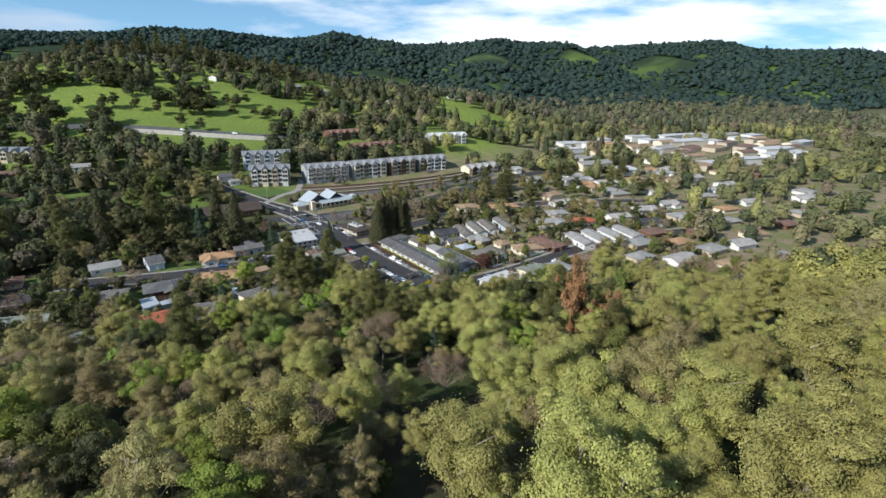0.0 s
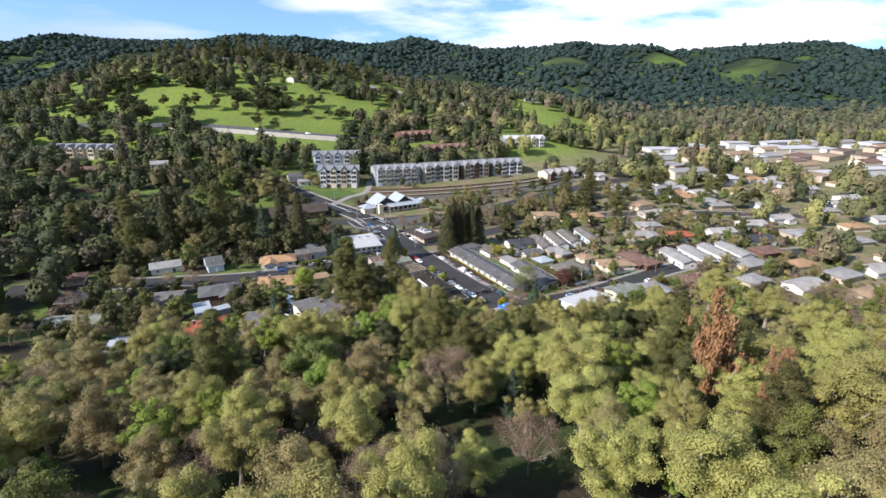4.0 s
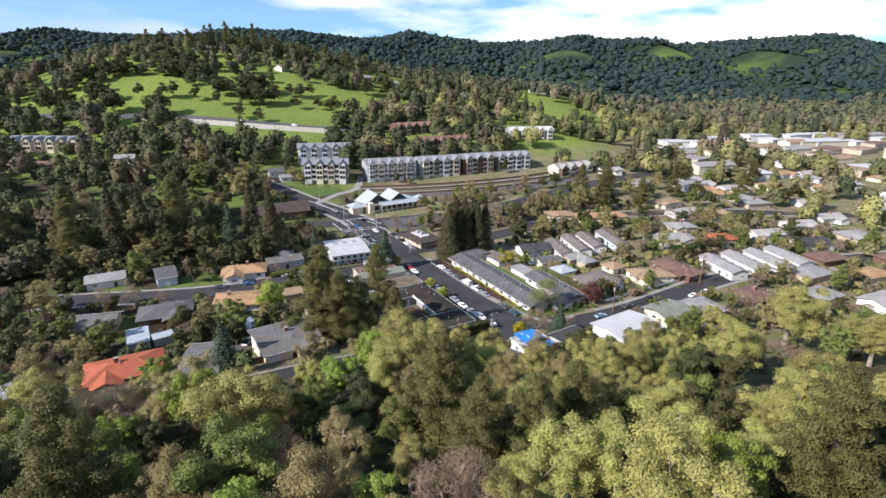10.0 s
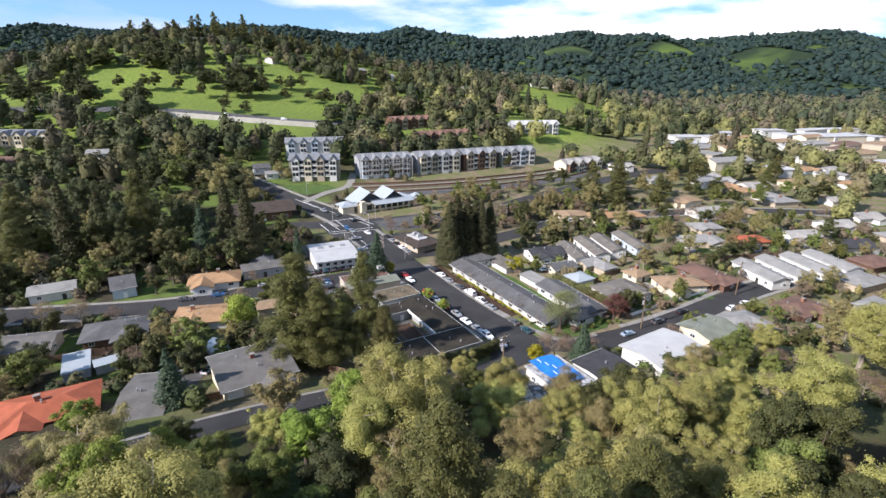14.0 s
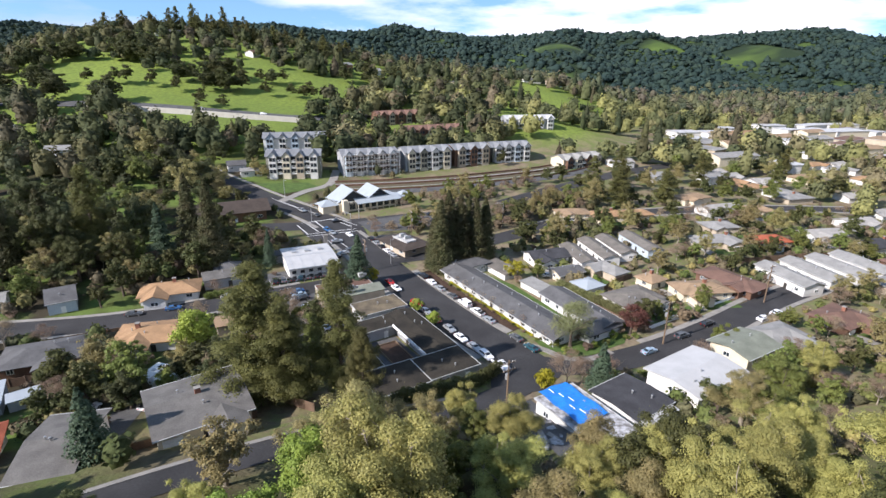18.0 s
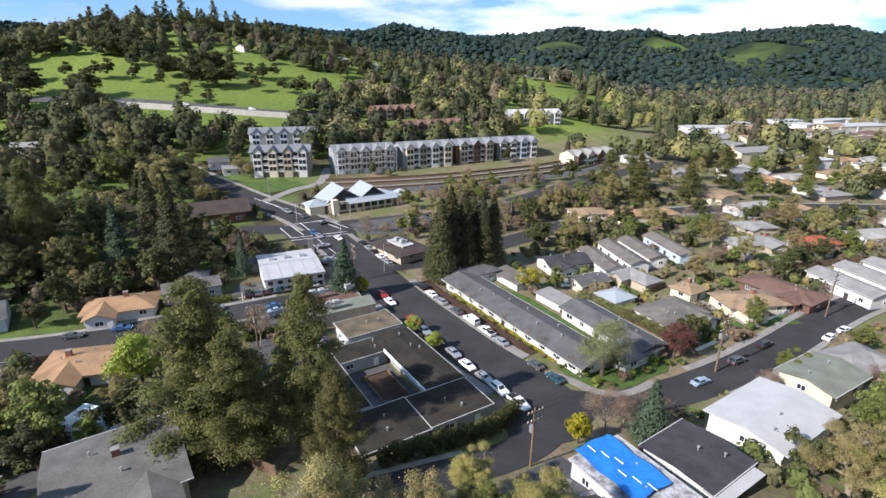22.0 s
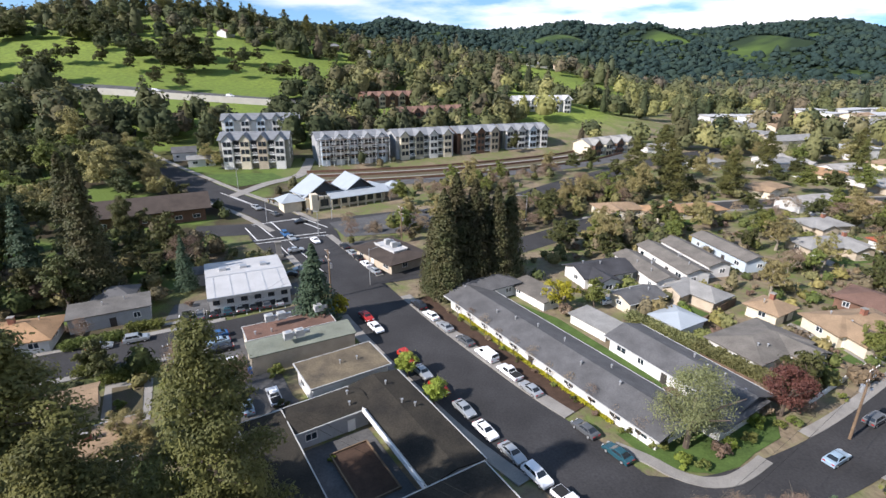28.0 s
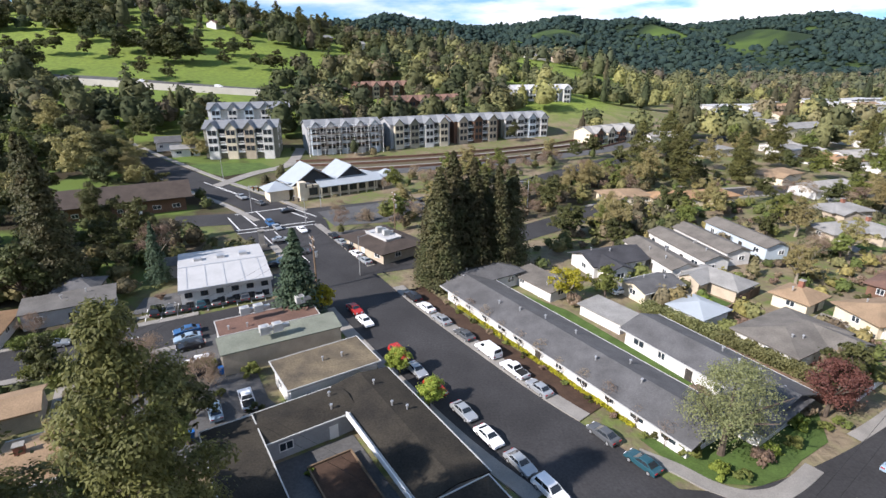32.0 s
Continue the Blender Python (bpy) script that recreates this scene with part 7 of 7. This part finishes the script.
for kind, col, x, y, a in (("sedan", "blue", -36.2, 184.6, 210), ("sedan", "paleblue", -35.2, 182.5, 210), ("sedan", "black", -34.0, 180.5, 210), ("suv", "white", -31.2, 176.2, 205), ("suv", "black", -30.6, 173.9, 205), ("pickup", "white", -22.6, 168.6, 118), ("sedan", "paleblue", -25.4, 166.6, 118)):
    car(kind, col, x, y, a, "cars in the shop car park", "parked in the worn lot", 0.13)
for kind, col, x, y, a in (("sedan", "paleblue", 42.2, 157.3, 28), ("suv", "grey", 51.8, 164.0, 28), ("suv", "black", 60.0, 169.6, 30), ("sedan", "white", 74.3, 172.6, 32), ("sedan", "white", 79.2, 175.6, 32), ("sedan", "silver", -52.3, 181.1, 24), ("suv", "silver", -48.0, 183.4, 24),
                           ("sedan", "grey", -70.0, 171.5, 18), ("sedan", "blue", -62.5, 174.6, 20), ("sedan", "white", -57.6, 136.0, 75), ("pickup", "white", -48.6, 137.4, 80), ("sedan", "silver", 29, 139.2, -58), ("suv", "white", 31.5, 141.6, 30), ("sedan", "white", 29.2, 197.0, 20), ("sedan", "black", 96.0, 205.5, 5), ("sedan", "grey", -27.5, 215.5, 200), ("sedan", "silver", -29.4, 212.0, 200), ("sedan", "black", -31.2, 208.8, 200),
                           ("sedan", "silver", -33.4, 222.8, 20), ("sedan", "white", -12.0, 247.0, 30), ("sedan", "black", -4.0, 254.0, 30), ("sedan", "silver", 42.0, 243.5, 30), ("sedan", "white", 47.0, 246.5, 30), ("van", "white", -150.0, 403.6, 1), ("van", "white", -112, 405.2, 4)):
    car(kind, col, x, y, a, "other cars", "standing at the roadside", 0.75 if y > 380 else 0.10)


def trailer(x, y, a, L, h, label):
    """A camper body on one axle."""
    ob = thing("camper_trailer", x, y, gz(x, y), a, label, "trailer", "trailers beside the house")
    part("body", Mb().prism([(-L / 2, 0.6), (-L / 2 - 0.1, h * 0.7), (-L / 2 + 0.4, h), (L / 2 - 0.5, h), (L / 2, h * 0.75), (L / 2, 0.6)], "y", -1.15, 1.15), M_TRIM, ob)
    for sy in (-1, 1):
        w = part("wheel", Mb().tube((0, sy * 1.05 - 0.1, 0.36), (0, sy * 1.05 + 0.1, 0.36), 0.36, 0.36, 14), M_RUBBER, ob)
        part("rim", Mb().tube((0, sy * 1.05 - 0.12, 0.36), (0, sy * 1.05 + 0.12, 0.36), 0.2, 0.2, 10), M_METAL, w)
        part("window", Mb().box(-0.9, sy * 1.15 - 0.02, 1.5, 0.6, sy * 1.15 + 0.02, 2.1), M_GLASS, ob)
    part("hitch", Mb().box(L / 2, -0.08, 0.5, L / 2 + 1.0, 0.08, 0.6), M_METAL, ob)
    part("roof_hatch", Mb().box(-0.4, -0.3, h, 0.3, 0.3, h + 0.12), M_METAL, ob)


trailer(-51.6, 145.2, 75, 5.6, 2.7, "white camper trailer standing beside the house")
trailer(-48.4, 143.4, 25, 5.0, 2.5, "covered white camper trailer behind the house")
trailer(-45.2, 144.0, 80, 4.4, 2.6, "small rounded white trailer behind the house")


# ---- street furniture ----
def utility_pole(x, y, h, a, arms=2, lamp=False):
    ob = thing("utility_pole", x, y, gz(x, y), a, "weathered wooden utility pole with crossarms", "utility pole", "utility poles")
    part("pole", Mb().tube((0, 0, -0.5), (0, 0, h), 0.17, 0.11, 10), M_WOOD, ob)
    for k in range(arms):
        z = h - 0.4 - 1.3 * k
        arm = part("crossarm", Mb().box(-1.2, -0.2, z - 0.07, 1.2, -0.08, z + 0.07), M_WOOD, ob)
        for px in (-1.05, -0.5, 0.5, 1.05):
            part("insulator", Mb().tube((px, -0.14, z + 0.07), (px, -0.14, z + 0.28), 0.05, 0.03, 6), M_TRIM, arm)
        for s in (-1, 1):
            part("brace", Mb().tube((s * 0.75, -0.14, z - 0.05), (0, -0.1, z - 0.65), 0.02, 0.02, 4), M_METAL, arm)
    part("transformer", Mb().tube((0, 0.35, h - 3.6), (0, 0.35, h - 2.7), 0.25, 0.25, 12), M_METAL, ob)
    if lamp:
        part("lamp_arm", Mb().tube((0, 0, h - 4.2), (1.6, 0, h - 3.7), 0.035, 0.03, 6), M_METAL, ob)
        part("lamp_head", Mb().ball((1.8, 0, h - 3.72), 0.35, 0.14, 0.09), M_METAL, ob)


def wire(name, a, b, sag):
    mb = Mb()
    a, b = Vector(a), Vector(b)
    vs = []
    for k in range(15):
        t = k / 14
        p = a.lerp(b, t) - Vector((0, 0, 4 * sag * t * (1 - t)))
        vs += [(p.x, p.y, p.z + 0.014), (p.x + 0.012, p.y - 0.008, p.z - 0.008), (p.x - 0.012, p.y + 0.008, p.z - 0.008)]
    mb.add(vs, [(3 * k + i, 3 * k + (i + 1) % 3, 3 * k + 3 + (i + 1) % 3, 3 * k + 3 + i) for k in range(14) for i in range(3)])
    tagged(part(name, mb, M_RUBBER), "thin black overhead cable between poles", "cable", "overhead cables")


POLES = ((10.2, 134.2, 8.4, 30), (46.5, 161.0, 10.0, 30), (-21.0, 199.0, 9.5, -58), (-34.0, 168.0, 9.0, 30), (80.0, 182.0, 10.0, 30), (-10.0, 229.0, 9.0, -58))
for x, y, h, a in POLES:
    utility_pole(x, y, h, a, 2, x > 40)
for i, j in ((0, 1), (1, 4), (0, 3), (3, 2), (2, 5)):
    (xa, ya, ha, _), (xb, yb, hb, _) = POLES[i], POLES[j]
    for off in (-0.8, 0.8):
        wire("overhead_cable", (xa + off, ya, gz(xa, ya) + ha - 0.15), (xb + off, yb, gz(xb, yb) + hb - 0.15), 0.9)


def street_lamp(x, y, a, h=7.5, label="grey steel street lamp with one arm", signal=False):
    ob = thing("traffic_signal" if signal else "street_lamp", x, y, gz(x, y), a, label, "traffic signal" if signal else "street lamp", "street lamps")
    part("pole", Mb().tube((0, 0, -0.3), (0, 0, h), 0.10, 0.06, 8), M_METAL, ob)
    part("arm", Mb().tube((0, 0, h - 0.3), (2.6, 0, h + 0.1), 0.05, 0.04, 6), M_METAL, ob)
    part("head", Mb().box(2.4, -0.13, h + 0.02, 3.1, 0.13, h + 0.16), M_METAL, ob)
    if signal:
        for px in (1.6, 3.2):
            box = part("signal_box", Mb().box(px - 0.16, -0.16, h - 1.1, px + 0.16, 0.16, h - 0.1), M_DARKTRIM, ob)
            for k in range(3):
                part("lens", Mb().tube((px, -0.16, h - 0.28 - 0.32 * k), (px, -0.2, h - 0.28 - 0.32 * k), 0.1, 0.1, 10), (M_TAIL, M_YPAINT, M_LAWN)[k], box)


for x, y, a in ((-30.5, 233.5, 150), (-46.5, 245.0, -30), (-30.0, 248.0, 200)):
    street_lamp(x, y, a, 6.5, "steel traffic signal with mast arm at the crossing", True)
for x, y, a in ((-14.6, 205.0, 30), (-64, 274, -60), (22.0, 246.0, 200)):
    street_lamp(x, y, a)

mon = thing("monument_sign", -36.2, 219.6, gz(-36.2, 219.6), 20, "pale stepped stone marker pillar at the roadside", "marker")
part("base", Mb().box(-0.9, -0.6, -0.3, 0.9, 0.6, 0.7), M_CONC, mon)
part("pillar", Mb().box(-0.55, -0.4, 0.7, 0.55, 0.4, 3.4), M_CONC, mon)
part("cap", Mb().box(-0.7, -0.5, 3.4, 0.7, 0.5, 3.65), M_CONC, mon)


def stripe(name, a, b, w, material, label, dz=0.14):
    a, b = Vector(a), Vector(b)
    n = max(1, int((b - a).length / 2))
    pts = [a.lerp(b, k / n) for k in range(n + 1)]
    tagged(part(name, ribbon(pts, -w / 2, w / 2, dz), material), label, "road marking", kind="structure")


for a, b, w in (((-50.2, 239.1), (-44.5, 230.3), 0.3), ((-47.8, 241.7), (-41.4, 232.7), 0.3), ((-45.3, 244.4), (-38.8, 234.2), 0.3), ((-40.3, 247.3), (-31.2, 238.8), 0.35), ((-38.6, 248.6), (-29.6, 240.2), 0.3), ((-45.0, 229.6), (-29.3, 236.5), 0.35),
                ((-44.0, 227.6), (-28.4, 234.4), 0.3), ((-49.4, 241.6), (-38.7, 247.4), 0.35), ((-36.5, 229.2), (-24.8, 211), 0.18), ((-46.0, 252.5), (-64, 268.2), 0.25), ((-51.8, 256.8), (-69, 272.2), 0.25), ((-39.0, 228.0), (-33.2, 218.8), 0.2)):
    stripe("crossing_line", a, b, w, M_PAINT, "white painted line at the crossing")
stripe("parking_edge", (-46.5, 188.6), (-27.2, 197.6), 0.9, M_CONC, "pale concrete edge of the car park", 0.16)
for k in range(9):
    p, d = Vector((-44.6 + 1.95 * k, 189.9 + 0.86 * k)), Vector((-0.37, 0.93))
    stripe("bay_line", p - d * 2.0, p + d * 2.4, 0.12, M_PAINT, "white parking bay line", 0.15)

# ---- what lies and stands on the roofs and in the yards ----
tp = thing("tarpaulin", 19.9, 130.0, 4.7 + 3.26, UA, "creased bright blue tarpaulin spread on the flat roof", "tarpaulin")
tm = Mb()
rng = np.random.default_rng(5)
nx, ny = 22, 12
for i in range(nx + 1):
    for j in range(ny + 1):
        u, v = i / nx, j / ny
        tm.v.append((-5.0 + 9.0 * u + 0.12 * math.sin(9 * v), -3.0 + 5.6 * v + 0.1 * math.sin(11 * u), 0.05 + 0.05 * math.sin(13 * u + 5 * v) + rng.uniform(0, 0.05)))
for i in range(nx):
    for j in range(ny):
        k = i * (ny + 1) + j
        tm.f.append((k, k + ny + 1, k + ny + 2, k + 1))
part("sheet", tm, M_TARP, tp)
for k in range(6):
    part("batten", Mb().box(-4.6 + 1.5 * k, -1.2 + 0.6 * (k % 3), 0.12, -3.4 + 1.5 * k, -1.1 + 0.6 * (k % 3), 0.19), M_TRIM, tp)
for k in range(26):
    x, y = 13.0 + 4.5 * rng.uniform(), 119.0 + 12.5 * rng.uniform()
    ob = thing("rubble_sheet", x, y, gz(x, y) + 0.05, rng.uniform(0, 180), "broken white roofing sheet on the torn-up drive", "debris", "roofing debris")
    w, l = rng.uniform(0.2, 0.55), rng.uniform(0.35, 1.0)
    part("sheet", Mb().add([(-l, -w, 0), (l, -w * 0.7, 0.06), (l * 0.9, w, 0.1), (-l * 0.8, w * 0.8, 0.03), (-l, -w, 0.08), (l, -w * 0.7, 0.14), (l * 0.9, w, 0.18), (-l * 0.8, w * 0.8, 0.11)],
                           [(3, 2, 1, 0), (4, 5, 6, 7), (0, 1, 5, 4), (1, 2, 6, 5), (2, 3, 7, 6), (3, 0, 4, 7)]), M_R_PATCH if k % 3 else M_CONC, ob)
lot("drive_tarp", ((9.5, 133), (14.5, 136.5), (20, 124), (15.5, 117)), M_LOT, 0.06, "torn-up grey drive with rubble", "pavement")
lot("drive_east", ((30, 143), (35, 147), (38, 141), (33.5, 138)), M_LOT, 0.06, "worn asphalt drive beside the white roof", "pavement")
lot("drive_grey", ((-49.5, 119), (-46, 121.5), (-50.5, 143), (-55, 141)), M_LOT, 0.06, "long asphalt drive beside the cream house", "pavement")


def air_unit(x, y, z, a, label="white roof air-conditioning unit with ducts"):
    ob = thing("air_conditioner", x, y, z, a, label, "air conditioner", "roof units")
    part("case", Mb().box(-0.6, -0.5, 0.1, 0.6, 0.5, 1.0), M_EDGE, ob)
    part("fan_grille", Mb().tube((0, 0, 1.0), (0, 0, 1.06), 0.38, 0.38, 12), M_METAL, ob)
    part("skid", Mb().box(-0.7, -0.55, 0, 0.7, -0.45, 0.12).box(-0.7, 0.45, 0, 0.7, 0.55, 0.12), M_METAL, ob)
    part("duct", Mb().box(0.6, -0.25, 0.2, 1.5, 0.25, 0.65), M_METAL, ob)


for x, y, z in ((-27.0, 182.6, 4.35), (-25.4, 183.4, 4.35), (-20.4, 186.0, 4.35), (-22.8, 177.4, 4.3), (-21.4, 178.2, 4.3), (-12.4, 218.8, 3.85), (-10.9, 217.0, 3.85)):
    air_unit(x, y, z, 31)


def fence(pts, h=1.7, material=None, label="weathered brown board fence", step=2.4):
    """Posts and board panels along a line."""
    ob = thing("fence", pts[0][0], pts[0][1], 0, 0, label, "fence", "garden fences")
    o = Vector(pts[0])
    for a, b in zip(pts[:-1], pts[1:]):
        a, b = Vector(a), Vector(b)
        n = max(1, int((b - a).length / step))
        for k in range(n):
            p, q = a.lerp(b, k / n), a.lerp(b, (k + 1) / n)
            zp, zq = gz(p.x, p.y), gz(q.x, q.y)
            d = (q - p).normalized() * 0.05
            s = Vector((-d.y, d.x)) * 0.5
            mb = Mb()
            m = 8
            face = []
            for j in range(m):
                e = s * (1 if j % 2 else 0.4)
                face += [p.lerp(q, j / m) + e - o, p.lerp(q, (j + 1) / m) + e - o]
            back = [q - s - o, p - s - o]
            zb = lambda w: zp + (zq - zp) * ((w + o - p).length / max(1e-6, (q - p).length))
            rim = face + back
            k2 = len(rim)
            mb.add([(w.x, w.y, zb(w)) for w in rim] + [(w.x, w.y, zb(w) + h) for w in rim], [(i, (i + 1) % k2, k2 + (i + 1) % k2, k2 + i) for i in range(k2)] + [tuple(range(k2, 2 * k2))])
            part("panel", mb, material or M_FENCE, ob)
            part("post", Mb().box(p.x - o.x - 0.06, p.y - o.y - 0.06, zp - 0.2, p.x - o.x + 0.06, p.y - o.y + 0.06, zp + h + 0.12), material or M_FENCE, ob)


fence(((-46.5, 119.5), (-28.5, 131.2)), 1.3)
fence(((-20, 132.5), (-26, 136.5), (-33, 146)), 1.7)
fence(((36.5, 177.5), (43, 166.5)), 1.6)
fence(((40.5, 186.5), (46.5, 192.5), (52, 196.5)), 1.6)
fence(((-86, 140), (-70, 146.5), (-66, 150)), 1.7)
fence(((-80, 158), (-68, 163.5), (-50, 170)), 1.5)
fence(((88, 208), (104, 212), (122, 215)), 1.8)
fence(((46.0, 167.5), (56.5, 174.0)), 0.9, M_TRIM, "low white garden wall along the pavement")
fence(((58, 175), (76, 185.5)), 0.8, M_TRIM, "low white garden wall along the pavement")


def hedge(a, b, w, h, leaf, label, name="hedge"):
    a, b = Vector(a), Vector(b)
    n = int((b - a).length * 280 * w)
    r = np.random.default_rng(int(abs(a.x * 11 + b.y)))
    t = r.uniform(0, 1, n)
    d = (b - a).normalized()
    p = np.stack([a.x + (b.x - a.x) * t - d.y * r.uniform(-w / 2, w / 2, n), a.y + (b.y - a.y) * t + d.x * r.uniform(-w / 2, w / 2, n), r.uniform(0, 1, n) ** 0.6 * h], 1)
    p[:, 2] += land(p[:, 0], p[:, 1]) - gz(a.x, a.y) + 0.15 * h * np.sin(t * 31)
    p[:, :2] -= (a.x, a.y)
    v, f = leaf_cards(p, r.normal(size=(n, 3)) + (0, 0, 1), 0.105, r)
    ob = thing(name, a.x, a.y, gz(a.x, a.y), 0, label, "hedge", "hedges")
    part("leaves", np_mesh("leaves", v, f, LEAF[leaf]), None, ob)


hedge((10.4, 147.6), (5.8, 141.6), 2.2, 2.5, "dark", "overgrown dark green hedge at the street corner")
hedge((5.8, 141.6), (-8.0, 134.4), 2.4, 2.5, "dark", "overgrown dark green hedge along the street")
hedge((3.6, 153.2), (-10.6, 177.5), 0.8, 0.8, "dark", "low hedge along the office wall")
hedge((37.5, 181), (45, 169.5), 2.6, 1.8, "valley", "overgrown olive-green hedge behind the apartments")
hedge((30.5, 190), (37.5, 181), 2.5, 2.0, "valley", "overgrown olive-green hedge behind the apartments")
hedge((-37.5, 170.5), (-29, 175.5), 2.2, 1.6, "green", "green hedge beside the car park")
hedge((-51.0, 173.8), (-47.8, 176.0), 2.6, 1.3, "green", "clipped green hedge along the lane")
hedge((-46.8, 172.8), (-41.2, 175.6), 3.2, 1.4, "green", "clipped green hedge along the lane")
hedge((-57.4, 180.6), (-50.6, 184.2), 2.2, 1.4, "green", "clipped green hedge along the lane")
hedge((-51.2, 186.6), (-46.4, 188.2), 1.8, 1.3, "green", "clipped green hedge along the lane")
hedge((2.2, 192.2), (19.5, 163.8), 0.5, 0.5, "yellow", "low yellow-flowered planting before the apartments")


def bin_(x, y, a, colour, label):
    ob = thing("wheelie_bin", x, y, gz(x, y) + 0.1, a, label, "bin", "bins")
    part("body", Mb().prism([(-0.24, 0.1), (0.24, 0.1), (0.30, 0.95), (-0.30, 0.95)], "y", -0.28, 0.28), colour, ob)
    part("lid", Mb().prism([(-0.33, 0.95), (0.36, 0.95), (0.30, 1.05), (-0.30, 1.02)], "y", -0.31, 0.31), colour, ob)
    part("axle", Mb().tube((-0.22, -0.3, 0.12), (-0.22, 0.3, 0.12), 0.11, 0.11, 8), M_RUBBER, ob)


M_BIN = mat("blue_plastic", (0.02, 0.13, 0.42), 0.5, 0.1, 1, 5)
for x, y in ((-16.6, 168.6), (-15.8, 168.2), (-27.6, 174.4), (-26.2, 162.6)):
    bin_(x, y, 32, M_BIN, "blue plastic wheeled bin beside the wall")

# the plan's unit in metres
for ob in list(scene.objects):
    if ob.parent is None and ob.type in ("MESH", "EMPTY"):
        ob.matrix_basis = Matrix.Scale(METRE, 4) @ ob.matrix_basis
